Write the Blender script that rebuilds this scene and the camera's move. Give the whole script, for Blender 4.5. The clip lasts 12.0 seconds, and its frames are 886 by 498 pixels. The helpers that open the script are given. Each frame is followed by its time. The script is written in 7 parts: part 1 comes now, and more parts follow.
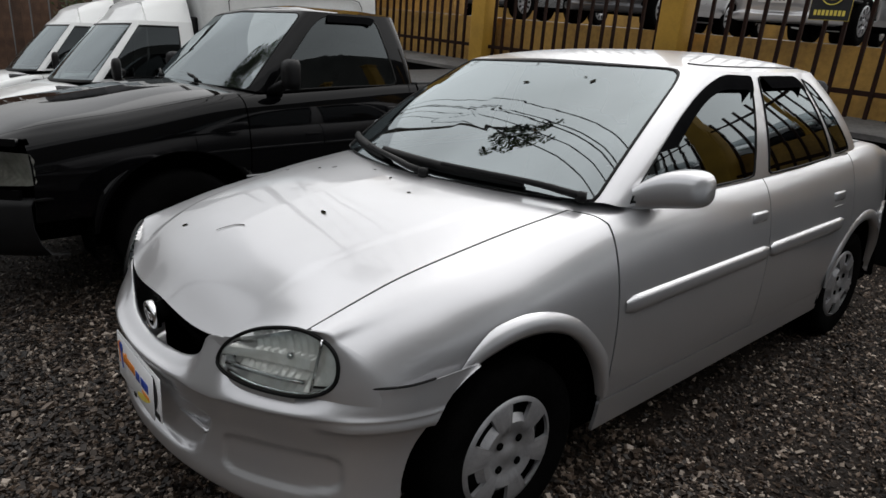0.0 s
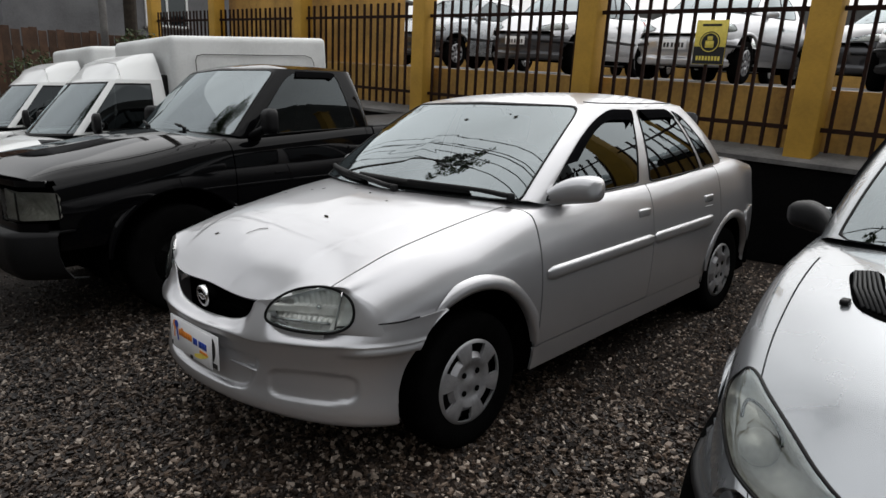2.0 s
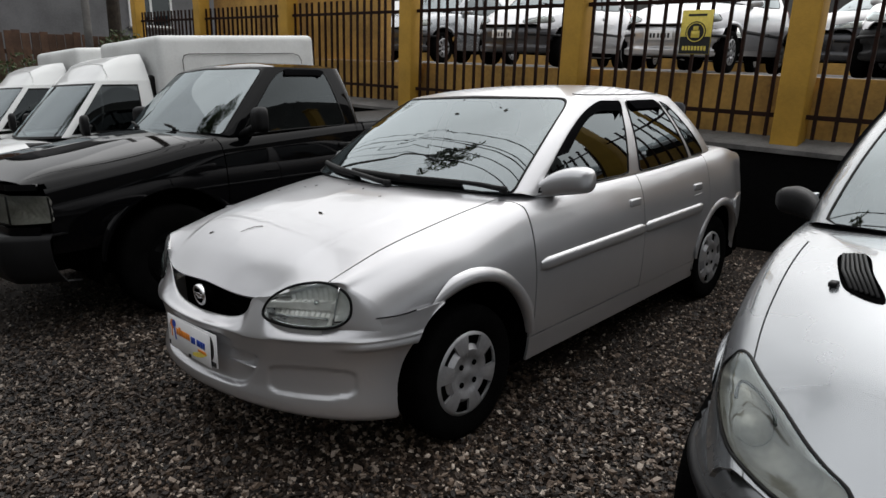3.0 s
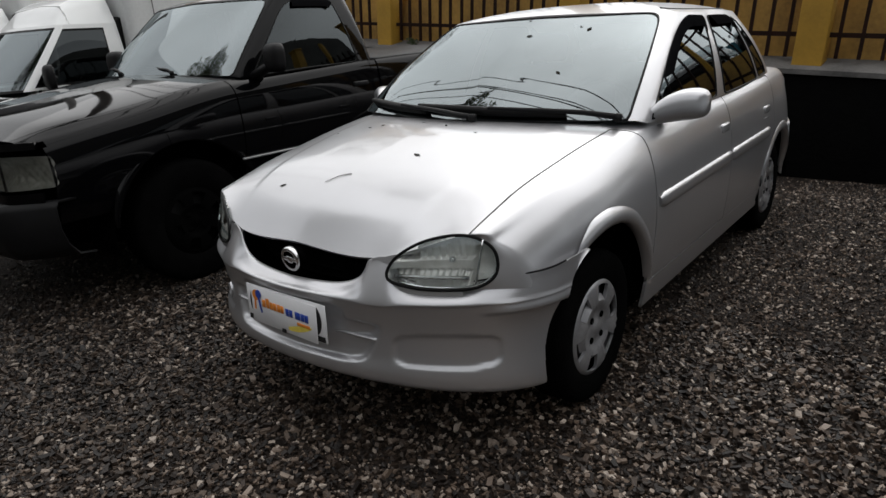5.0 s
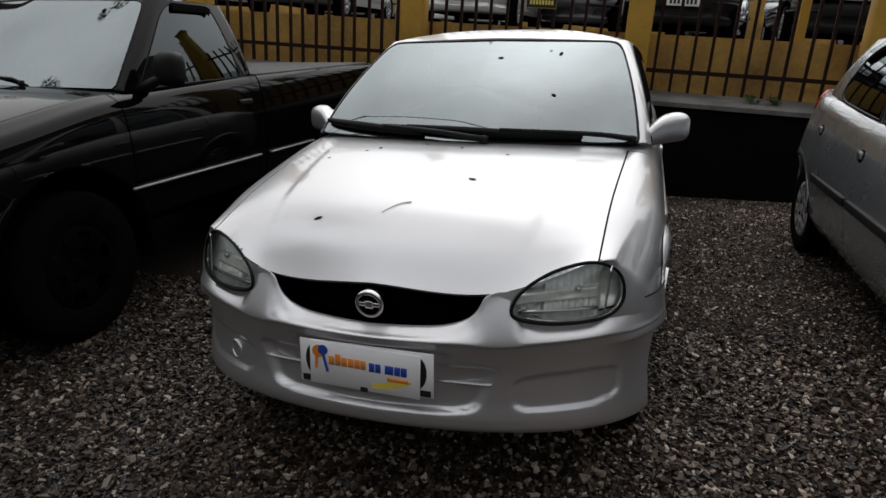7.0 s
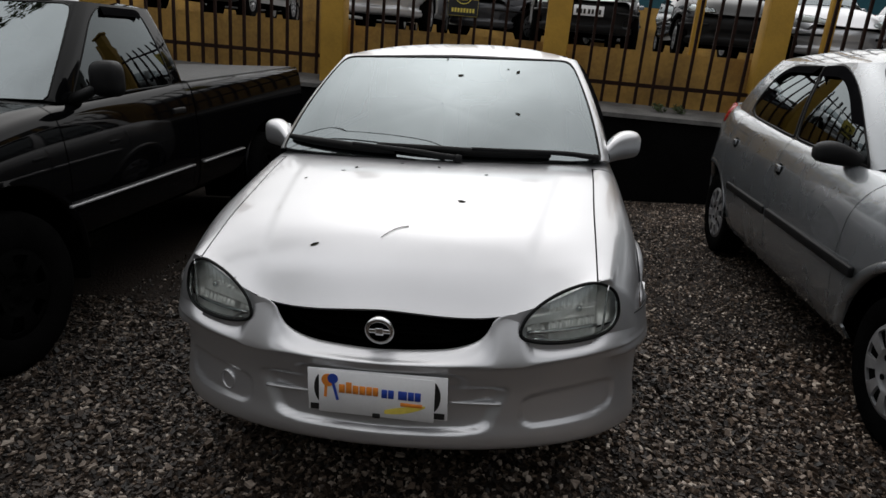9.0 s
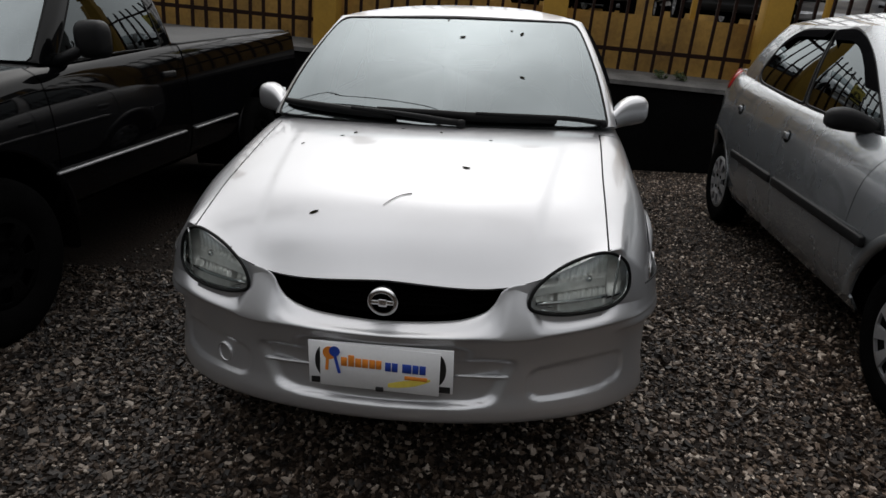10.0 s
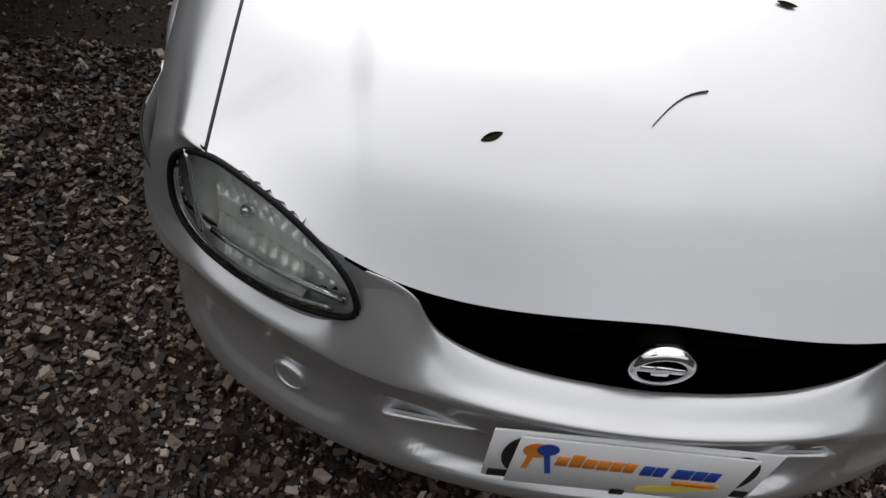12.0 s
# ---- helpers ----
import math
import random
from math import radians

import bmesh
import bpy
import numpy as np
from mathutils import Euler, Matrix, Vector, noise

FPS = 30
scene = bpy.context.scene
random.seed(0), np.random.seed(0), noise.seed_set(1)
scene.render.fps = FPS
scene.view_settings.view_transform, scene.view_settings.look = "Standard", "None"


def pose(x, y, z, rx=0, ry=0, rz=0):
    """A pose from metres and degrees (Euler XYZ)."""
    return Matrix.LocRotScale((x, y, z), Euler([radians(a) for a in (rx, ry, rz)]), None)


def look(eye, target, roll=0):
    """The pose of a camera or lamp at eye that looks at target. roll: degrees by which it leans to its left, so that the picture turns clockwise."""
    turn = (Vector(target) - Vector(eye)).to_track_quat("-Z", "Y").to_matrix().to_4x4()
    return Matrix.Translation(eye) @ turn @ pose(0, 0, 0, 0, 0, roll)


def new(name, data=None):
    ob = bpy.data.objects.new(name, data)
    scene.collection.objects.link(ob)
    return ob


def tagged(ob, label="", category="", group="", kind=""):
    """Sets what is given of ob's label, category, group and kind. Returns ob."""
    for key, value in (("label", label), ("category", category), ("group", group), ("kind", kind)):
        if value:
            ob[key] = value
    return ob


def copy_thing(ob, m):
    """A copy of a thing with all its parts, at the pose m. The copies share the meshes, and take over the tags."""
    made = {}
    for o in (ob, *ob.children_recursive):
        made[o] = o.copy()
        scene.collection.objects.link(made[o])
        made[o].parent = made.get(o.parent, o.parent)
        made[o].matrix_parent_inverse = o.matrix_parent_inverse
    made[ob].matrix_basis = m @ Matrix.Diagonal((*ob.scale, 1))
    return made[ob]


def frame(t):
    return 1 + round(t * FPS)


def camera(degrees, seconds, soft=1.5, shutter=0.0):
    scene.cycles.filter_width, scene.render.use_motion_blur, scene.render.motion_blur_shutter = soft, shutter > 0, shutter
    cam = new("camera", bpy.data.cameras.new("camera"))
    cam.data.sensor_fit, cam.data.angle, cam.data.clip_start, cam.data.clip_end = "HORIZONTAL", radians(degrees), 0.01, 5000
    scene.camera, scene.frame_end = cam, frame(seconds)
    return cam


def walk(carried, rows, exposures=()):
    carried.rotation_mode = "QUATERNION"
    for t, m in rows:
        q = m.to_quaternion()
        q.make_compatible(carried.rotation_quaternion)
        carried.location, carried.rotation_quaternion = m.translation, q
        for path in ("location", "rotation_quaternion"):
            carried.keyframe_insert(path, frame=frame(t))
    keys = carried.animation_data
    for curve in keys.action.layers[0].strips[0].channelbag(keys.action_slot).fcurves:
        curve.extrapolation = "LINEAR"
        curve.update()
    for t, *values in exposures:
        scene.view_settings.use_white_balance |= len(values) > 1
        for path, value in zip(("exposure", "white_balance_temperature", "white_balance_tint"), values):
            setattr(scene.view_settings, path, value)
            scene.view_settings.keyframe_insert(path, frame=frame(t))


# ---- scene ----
cam = camera(68.4, 12.0)
# The lot slopes sideways: LOT turns the parked cars' level into the true one.
SLOPE = 3.8
LOT = pose(0, 0, 0, 0, -SLOPE, 0)
PATH = [
    (0, (1.845, -0.426, 1.388), (0.391, 0.816, 0.802), 1.8),
    (0.5, (2.048, -0.604, 1.379), (0.665, 0.739, 0.845), -0.2),
    (1, (2.192, -0.766, 1.417), (0.811, 0.6, 0.943), 0.2),
    (1.5, (2.29, -0.924, 1.377), (0.909, 0.447, 0.915), 0.7),
    (2, (2.353, -1.014, 1.389), (0.99, 0.377, 0.934), 0.1),
    (2.5, (2.358, -1.041, 1.388), (1.01, 0.35, 0.888), -0.6),
    (2.7, (2.361, -1.035, 1.388), (1.013, 0.362, 0.904), -1.0),
    (4.3, (2.114, -1.098, 1.37), (0.817, 0.35, 0.901), 0.0),
    (4.5, (2.001, -1.101, 1.327), (0.811, 0.414, 0.791), -2.9),
    (5, (1.667, -1.201, 1.318), (0.473, 0.273, 0.686), -3.3),
    (5.5, (1.372, -1.387, 1.301), (0.243, 0.175, 0.769), -4.7),
    (6, (1.097, -1.439, 1.294), (0.103, 0.228, 0.809), -5.0),
    (6.5, (0.871, -1.465, 1.313), (0.066, 0.309, 0.86), -1.0),
    (7, (0.689, -1.498, 1.316), (0.133, 0.331, 0.729), -0.3),
    (7.5, (0.562, -1.441, 1.341), (0.108, 0.41, 0.735), -0.2),
    (7.7, (0.528, -1.463, 1.356), (0.125, 0.398, 0.742), 0.2),
    (9.3, (0.372, -1.585, 1.407), (0.127, 0.31, 0.814), 1.1),
    (9.5, (0.363, -1.58, 1.404), (0.109, 0.311, 0.804), 1.2),
    (10, (0.348, -1.516, 1.378), (0.126, 0.351, 0.695), 1.4),
    (10.5, (0.294, -1.268, 1.272), (0.067, 0.466, 0.299), -1.6),
    (11, (0.268, -0.97, 1.296), (0.031, 0.541, 0.007), -2.7),
    (11.4, (0.04, -0.809, 1.274), (-0.064, 0.641, -0.1), 5.3),
    (11.5, (-0.035, -0.737, 1.287), (-0.131, 0.706, -0.095), 6.6),
    (12, (-0.332, -0.402, 1.319), (-0.237, 0.951, -0.151), 9.1),
]
walk(cam, [(t, LOT @ look(eye, target, roll)) for t, eye, target, roll in PATH], exposures=((0.0, 0.43), (4.5, 0.38), (6.0, 0.17), (7.0, 0.08), (10.0, 0.06), (10.6, -0.03), (11.2, 0.05), (12.0, 0.44)))

# ---- world, sun ----
world = bpy.data.worlds.new("overcast_sky")
scene.world = world
world.use_nodes = True
wn, wl = world.node_tree.nodes, world.node_tree.links
sky = wn.new("ShaderNodeTexSky")
sky.sky_type = "NISHITA"
sky.sun_disc = False
sky.sun_elevation = radians(48)
sky.sun_rotation = radians(-12)
sky.dust_density = 4.0
sky.ozone_density = 1.0
pale = wn.new("ShaderNodeHueSaturation")
pale.inputs["Saturation"].default_value = 0.15
# an overcast sky is brightest overhead
coord = wn.new("ShaderNodeTexCoord")
split = wn.new("ShaderNodeSeparateXYZ")
rise = wn.new("ShaderNodeMapRange")
rise.inputs["To Min"].default_value, rise.inputs["To Max"].default_value = 2.0, 3.6
clouds = wn.new("ShaderNodeTexNoise")
clouds.inputs["Scale"].default_value, clouds.inputs["Detail"].default_value = 1.6, 5
spread = wn.new("ShaderNodeMapRange")
spread.inputs["From Min"].default_value, spread.inputs["From Max"].default_value = 0.3, 0.7
spread.inputs["To Min"].default_value, spread.inputs["To Max"].default_value = 0.75, 1.25
shade = wn.new("ShaderNodeMath")
shade.operation = "MULTIPLY"
over = wn.new("ShaderNodeVectorMath")
over.operation = "SCALE"
back = wn["Background"]
back.inputs["Strength"].default_value = 0.15
wl.new(coord.outputs["Generated"], split.inputs["Vector"])
wl.new(split.outputs["Z"], rise.inputs["Value"])
wl.new(coord.outputs["Generated"], clouds.inputs["Vector"])
wl.new(clouds.outputs["Fac"], spread.inputs["Value"])
wl.new(rise.outputs["Result"], shade.inputs[0])
wl.new(spread.outputs["Result"], shade.inputs[1])
even = wn.new("ShaderNodeGamma")
even.inputs["Gamma"].default_value = 0.45
wl.new(sky.outputs["Color"], even.inputs["Color"])
wl.new(even.outputs["Color"], pale.inputs["Color"])
wl.new(pale.outputs["Color"], over.inputs[0])
wl.new(shade.outputs[0], over.inputs["Scale"])
wl.new(over.outputs["Vector"], back.inputs["Color"])

sun_data = bpy.data.lights.new("sun", "SUN")
sun_data.energy = 0.8
sun_data.angle = radians(120)
sun_data.color = (1.0, 0.985, 0.965)
sun = new("sun", sun_data)
sun.matrix_world = look((-3, 14, 24), (0, 0, 0))


# ---- materials ----
def mat(name, color, rough=0.5, metal=0.0, coat=0.0, spec=0.5, vary=0.0, scale=6.0, fine=120.0, bump=0.0, bump_scale=80.0, rough_vary=0.0, tint=None, random=0.0):
    """A surface with its base colour broken up at two scales, roughness wear and fine relief."""
    m = bpy.data.materials.new(name)
    m.use_nodes = True
    nodes, links = m.node_tree.nodes, m.node_tree.links
    p = nodes["Principled BSDF"]
    p.inputs["Base Color"].default_value = (*color, 1)
    p.inputs["Roughness"].default_value = rough
    p.inputs["Metallic"].default_value = metal
    p.inputs["Coat Weight"].default_value = coat
    p.inputs["Coat Roughness"].default_value = 0.04
    p.inputs["Specular IOR Level"].default_value = spec
    coord = nodes.new("ShaderNodeTexCoord")
    if vary or random:
        big = nodes.new("ShaderNodeTexNoise")
        big.inputs["Scale"].default_value, big.inputs["Detail"].default_value = scale, 6
        small = nodes.new("ShaderNodeTexNoise")
        small.inputs["Scale"].default_value, small.inputs["Detail"].default_value = fine, 3
        links.new(coord.outputs["Object"], big.inputs["Vector"])
        links.new(coord.outputs["Object"], small.inputs["Vector"])
        both = nodes.new("ShaderNodeMath")
        both.operation = "MULTIPLY_ADD"
        both.inputs[1].default_value = 0.35
        links.new(small.outputs["Fac"], both.inputs[0])
        links.new(big.outputs["Fac"], both.inputs[2])
        ramp = nodes.new("ShaderNodeValToRGB")
        other = tint or tuple(c * (1 - vary) for c in color)
        light = tuple(min(1.0, c * (1 + 0.5 * vary)) for c in color)
        ramp.color_ramp.elements[0].position, ramp.color_ramp.elements[0].color = 0.42, (*other, 1)
        ramp.color_ramp.elements[1].position, ramp.color_ramp.elements[1].color = 0.86, (*light, 1)
        links.new(both.outputs[0], ramp.inputs["Fac"])
        out = ramp.outputs["Color"]
        if random:
            info = nodes.new("ShaderNodeObjectInfo")
            hue = nodes.new("ShaderNodeHueSaturation")
            span = nodes.new("ShaderNodeMapRange")
            span.inputs["To Min"].default_value, span.inputs["To Max"].default_value = 1 - random, 1 + random
            links.new(info.outputs["Random"], span.inputs["Value"])
            links.new(span.outputs["Result"], hue.inputs["Value"])
            links.new(out, hue.inputs["Color"])
            out = hue.outputs["Color"]
        links.new(out, p.inputs["Base Color"])
        if rough_vary:
            span = nodes.new("ShaderNodeMapRange")
            span.inputs["To Min"].default_value, span.inputs["To Max"].default_value = max(0.02, rough - rough_vary), min(1.0, rough + rough_vary)
            links.new(big.outputs["Fac"], span.inputs["Value"])
            links.new(span.outputs["Result"], p.inputs["Roughness"])
    if bump:
        relief = nodes.new("ShaderNodeTexNoise")
        relief.inputs["Scale"].default_value, relief.inputs["Detail"].default_value = bump_scale, 5
        links.new(coord.outputs["Object"], relief.inputs["Vector"])
        b = nodes.new("ShaderNodeBump")
        b.inputs["Strength"].default_value, b.inputs["Distance"].default_value = bump, 0.01
        links.new(relief.outputs["Fac"], b.inputs["Height"])
        links.new(b.outputs["Normal"], p.inputs["Normal"])
    return m


def paint(name, color, metal=0.76, rough=0.33, coat=0.7, spec=0.5):
    """Car paint with flakes under a clear coat, a little dusty."""
    return mat(name, color, rough, metal, coat, spec, vary=0.05, scale=3.5, fine=600, rough_vary=0.03)


def glazing(name, tint, ior):
    """Window glass with a tint film: what is behind shows darkened, and the film mirrors the sky."""
    m = bpy.data.materials.new(name)
    m.use_nodes = True
    nodes, links = m.node_tree.nodes, m.node_tree.links
    nodes.remove(nodes["Principled BSDF"])
    clear = nodes.new("ShaderNodeBsdfTransparent")
    clear.inputs["Color"].default_value = (*tint, 1)
    gloss = nodes.new("ShaderNodeBsdfGlossy")
    gloss.inputs["Roughness"].default_value = 0.02
    gloss.inputs["Color"].default_value = (0.88, 0.97, 1.0, 1)
    facing = nodes.new("ShaderNodeFresnel")
    facing.inputs["IOR"].default_value = ior
    mix = nodes.new("ShaderNodeMixShader")
    links.new(facing.outputs["Fac"], mix.inputs["Fac"])
    links.new(clear.outputs["BSDF"], mix.inputs[1])
    links.new(gloss.outputs["BSDF"], mix.inputs[2])
    links.new(mix.outputs["Shader"], nodes["Material Output"].inputs["Surface"])
    return m


SILVER = paint("silver_paint", (0.55, 0.55, 0.565))
GREY = paint("grey_paint", (0.30, 0.315, 0.33), metal=0.72, rough=0.27)
BLACK_PAINT = mat("black_paint", (0.0022, 0.0022, 0.0026), 0.04, vary=0.3, scale=3.5, fine=400, rough_vary=0.025)
BLACK_PAINT.node_tree.nodes["Principled BSDF"].inputs["IOR"].default_value = 1.27
WHITE_PAINT = paint("white_paint", (0.74, 0.75, 0.74), metal=0.0, rough=0.35)
DARK_PAINT = paint("dark_grey_paint", (0.05, 0.05, 0.055), metal=0.5)
FIBRE = mat("white_fibreglass", (0.66, 0.67, 0.66), 0.45, vary=0.14, scale=2.5, fine=40, rough_vary=0.1)
RUBBER = mat("tyre_rubber", (0.003, 0.003, 0.003), 0.9, spec=0.02, vary=0.4, scale=12, fine=90, bump=0.3, bump_scale=150)
PLASTIC = mat("black_plastic", (0.006, 0.006, 0.0065), 0.5, spec=0.2, vary=0.3, scale=9, fine=200, bump=0.15, bump_scale=400)
SEAL = mat("rubber_seal", (0.006, 0.006, 0.006), 0.5, spec=0.12, vary=0.3, scale=20)
DARK = mat("underbody_black", (0.003, 0.003, 0.003), 0.9, spec=0.0, vary=0.4, scale=6)
FABRIC = mat("seat_fabric", (0.045, 0.045, 0.048), 0.9, vary=0.35, scale=14, fine=300, bump=0.3, bump_scale=500)
CHROME = mat("chrome", (0.80, 0.80, 0.81), 0.12, 1.0, vary=0.15, scale=30)
HUBCAP = mat("hubcap_plastic", (0.34, 0.34, 0.35), 0.38, 0.5, vary=0.22, scale=18, fine=150)
STEEL = mat("dark_steel", (0.012, 0.012, 0.012), 0.6, 0.6, vary=0.4, scale=20)
REFLECTOR = mat("lamp_reflector", (0.88, 0.89, 0.86), 0.28, 0.45, vary=0.25, scale=30, bump=0.25, bump_scale=45)
MIRROR_BOWL = mat("silvered_bowl", (0.97, 0.97, 0.94), 0.20, 0.35, vary=0.2, scale=40, bump=0.15, bump_scale=60)
HAZED = mat("hazed_reflector", (0.33, 0.325, 0.295), 0.32, 0.4, vary=0.45, scale=9, fine=60, bump=0.25, bump_scale=30)
RED = mat("red_lens", (0.35, 0.015, 0.012), 0.2, vary=0.2, scale=30)
GLASS = glazing("tinted_glass", (0.03, 0.034, 0.034), 1.95)
DEEP_GLASS = glazing("dark_tinted_glass", (0.03, 0.033, 0.034), 1.6)
SMOKED = mat("smoked_plastic", (0.005, 0.005, 0.0055), 0.5, spec=0.0, vary=0.2, scale=20)
COWL = mat("grey_cowl_plastic", (0.045, 0.045, 0.047), 0.55, vary=0.3, scale=12, fine=200, bump=0.15, bump_scale=300)
WIND_GLASS = glazing("windscreen_glass", (0.14, 0.18, 0.18), 2.8)
LENS = glazing("lamp_lens", (0.95, 0.96, 0.93), 1.7)
BOARD_WHITE = mat("white_board", (0.78, 0.78, 0.79), 0.4, vary=0.08, scale=8)
INK_BLACK = mat("black_ink", (0.01, 0.01, 0.01), 0.5, vary=0.2, scale=30)
INK_ORANGE = mat("orange_ink", (0.75, 0.24, 0.03), 0.5, vary=0.15, scale=40)
INK_BLUE = mat("blue_ink", (0.02, 0.06, 0.36), 0.5, vary=0.15, scale=40)
INK_YELLOW = mat("yellow_ink", (0.75, 0.60, 0.10), 0.5, vary=0.15, scale=40)
YELLOW_WALL = mat("yellow_masonry_paint", (0.44, 0.255, 0.06), 0.85, vary=0.38, scale=2.2, fine=26, bump=0.35, bump_scale=45, tint=(0.20, 0.115, 0.035))
YELLOW_POST = mat("yellow_post_paint", (0.45, 0.255, 0.03), 0.7, vary=0.22, scale=3, fine=40, bump=0.25, bump_scale=60)
BLACK_WALL = mat("black_wall_paint", (0.0022, 0.0022, 0.0022), 0.85, spec=0.06, vary=0.5, scale=2.5, fine=30, bump=0.5, bump_scale=30)
CONCRETE = mat("weathered_concrete", (0.12, 0.115, 0.11), 0.9, vary=0.5, scale=3, fine=30, bump=0.5, bump_scale=50)
IRON = mat("rusty_brown_iron", (0.011, 0.0065, 0.005), 0.75, spec=0.12, vary=0.5, scale=14, fine=90, tint=(0.028, 0.010, 0.006))
GROUND = mat("wet_gravel_bed", (0.018, 0.0125, 0.0092), 0.8, spec=0.2, vary=0.6, scale=40, fine=160, bump=1.0, bump_scale=70)
YARD = mat("yard_paving", (0.16, 0.15, 0.14), 0.85, vary=0.4, scale=1.5, fine=30, bump=0.3, bump_scale=30)
BOARDS = mat("weathered_brown_boards", (0.085, 0.046, 0.028), 0.85, vary=0.5, scale=4, fine=50, bump=0.4, bump_scale=40, random=0.25)
HOUSE = mat("grey_render", (0.15, 0.15, 0.155), 0.9, vary=0.3, scale=1.5, fine=20, bump=0.3)
BARK = mat("bark", (0.05, 0.04, 0.03), 0.9, vary=0.5, scale=8, fine=60, bump=0.8, bump_scale=30)
LEAF = mat("foliage", (0.05, 0.075, 0.022), 0.6, vary=0.5, scale=5, fine=60)
DRY_LEAF = mat("dry_leaf", (0.030, 0.026, 0.013), 0.8, spec=0.1, vary=0.5, scale=60)
CABLE = mat("cable_sheath", (0.01, 0.01, 0.01), 0.7, vary=0.2)


# ---- building helpers ----
def part(name, bm, material, parent=None, label="", smooth=True):
    """Links a bmesh as one mesh object under a thing or a part."""
    me = bpy.data.meshes.new(name)
    bm.to_mesh(me)
    bm.free()
    for poly in me.polygons:
        poly.use_smooth = smooth
    me.materials.append(material)
    ob = new(name, me)
    if material is LENS:
        ob.visible_shadow = False
    if parent:
        ob.parent = parent
    if label:
        tagged(ob, label)
    return ob


def thing(name, label, category, group="", place=None):
    """An Empty at the base of a thing."""
    ob = new(name)
    ob.empty_display_size = 0.1
    if place is not None:
        ob.matrix_world = place
    return tagged(ob, label, category, group)


def box(bm, x0, x1, y0, y1, z0, z1, bevel=0.0, segments=1, m=None):
    """Adds a box, bevelled, to bm."""
    made = bmesh.ops.create_cube(bm, size=1.0)["verts"]
    bmesh.ops.scale(bm, vec=(x1 - x0, y1 - y0, z1 - z0), verts=made)
    bmesh.ops.translate(bm, vec=((x0 + x1) / 2, (y0 + y1) / 2, (z0 + z1) / 2), verts=made)
    if bevel:
        edges = list({e for v in made for e in v.link_edges})
        made = bmesh.ops.bevel(bm, geom=edges, offset=bevel, segments=segments, affect="EDGES", profile=0.6)["verts"] + [v for v in made if v.is_valid]
    made = list({v for v in made if v.is_valid})
    if m is not None:
        bmesh.ops.transform(bm, matrix=m, verts=made)
    return made


def boxed(*args, **kw):
    bm = bmesh.new()
    box(bm, *args, **kw)
    return bm


def lathe(bm, profile, steps=32, m=None):
    """Turns a profile of (radius, along) round the x axis."""
    rings = []
    for r, a in profile:
        rings.append([bm.verts.new((a, r * math.cos(2 * math.pi * i / steps), r * math.sin(2 * math.pi * i / steps))) for i in range(steps)])
    for a, b in zip(rings, rings[1:]):
        for i in range(steps):
            bm.faces.new((a[i], a[(i + 1) % steps], b[(i + 1) % steps], b[i]))
    if m is not None:
        bmesh.ops.transform(bm, matrix=m, verts=[v for ring in rings for v in ring])
    return rings


def tube(bm, pts, radius, sides=8, caps=True, flat=1.0):
    """A round (or flattened) rod along points."""
    rings = []
    pts = [Vector([float(c) for c in p]) for p in pts]
    for i, p in enumerate(pts):
        way = (pts[min(i + 1, len(pts) - 1)] - pts[max(i - 1, 0)]).normalized()
        side = way.cross(Vector((0, 0, 1)))
        side = side.normalized() if side.length > 1e-4 else Vector((1, 0, 0))
        up = side.cross(way)
        r = float(radius[i] if isinstance(radius, (list, tuple)) else radius)
        rings.append([bm.verts.new(p + r * (math.cos(2 * math.pi * k / sides) * side + flat * math.sin(2 * math.pi * k / sides) * up)) for k in range(sides)])
    for a, b in zip(rings, rings[1:]):
        for k in range(sides):
            bm.faces.new((a[k], b[k], b[(k + 1) % sides], a[(k + 1) % sides]))
    if caps:
        bm.faces.new(rings[0])
        bm.faces.new(rings[-1][::-1])


def spl(keys, u):
    """A smooth curve through keys (u, value), flat where it turns."""
    k = np.array([a for a, _ in keys], float)
    v = np.array([b for _, b in keys], float)
    u = np.clip(np.asarray(u, float), k[0], k[-1])
    if len(k) == 1:
        return np.full_like(u, v[0])
    h = np.diff(k)
    d = np.diff(v) / h
    m = np.empty_like(v)
    m[0], m[-1] = d[0], d[-1]
    for i in range(1, len(v) - 1):
        if d[i - 1] * d[i] <= 0:
            m[i] = 0
        else:
            w1, w2 = 2 * h[i] + h[i - 1], h[i] + 2 * h[i - 1]
            m[i] = (w1 + w2) / (w1 / d[i - 1] + w2 / d[i])
    i = np.clip(np.searchsorted(k, u, side="right") - 1, 0, len(k) - 2)
    t = (u - k[i]) / h[i]
    return ((2 * t**3 - 3 * t**2 + 1) * v[i] + (t**3 - 2 * t**2 + t) * h[i] * m[i] + (3 * t**2 - 2 * t**3) * v[i + 1] + (t**3 - t**2) * h[i] * m[i + 1])


def catmull(points, ts):
    """Points along a rounded line through control points (n, d) at ts in 0..n-1."""
    p = np.asarray(points, float)
    n = len(p)
    i = np.clip(np.floor(ts).astype(int), 0, n - 2)
    t = (ts - i)[:, None]
    p1, p2 = p[i], p[i + 1]
    p0 = np.where((i == 0)[:, None], 2 * p1 - p2, p[np.clip(i - 1, 0, n - 1)])
    p3 = np.where((i == n - 2)[:, None], 2 * p2 - p1, p[np.clip(i + 2, 0, n - 1)])
    return 0.5 * (2 * p1 + (p2 - p0) * t + (2 * p0 - 5 * p1 + 4 * p2 - p3) * t**2 + (3 * p1 - p0 - 3 * p2 + p3) * t**3)


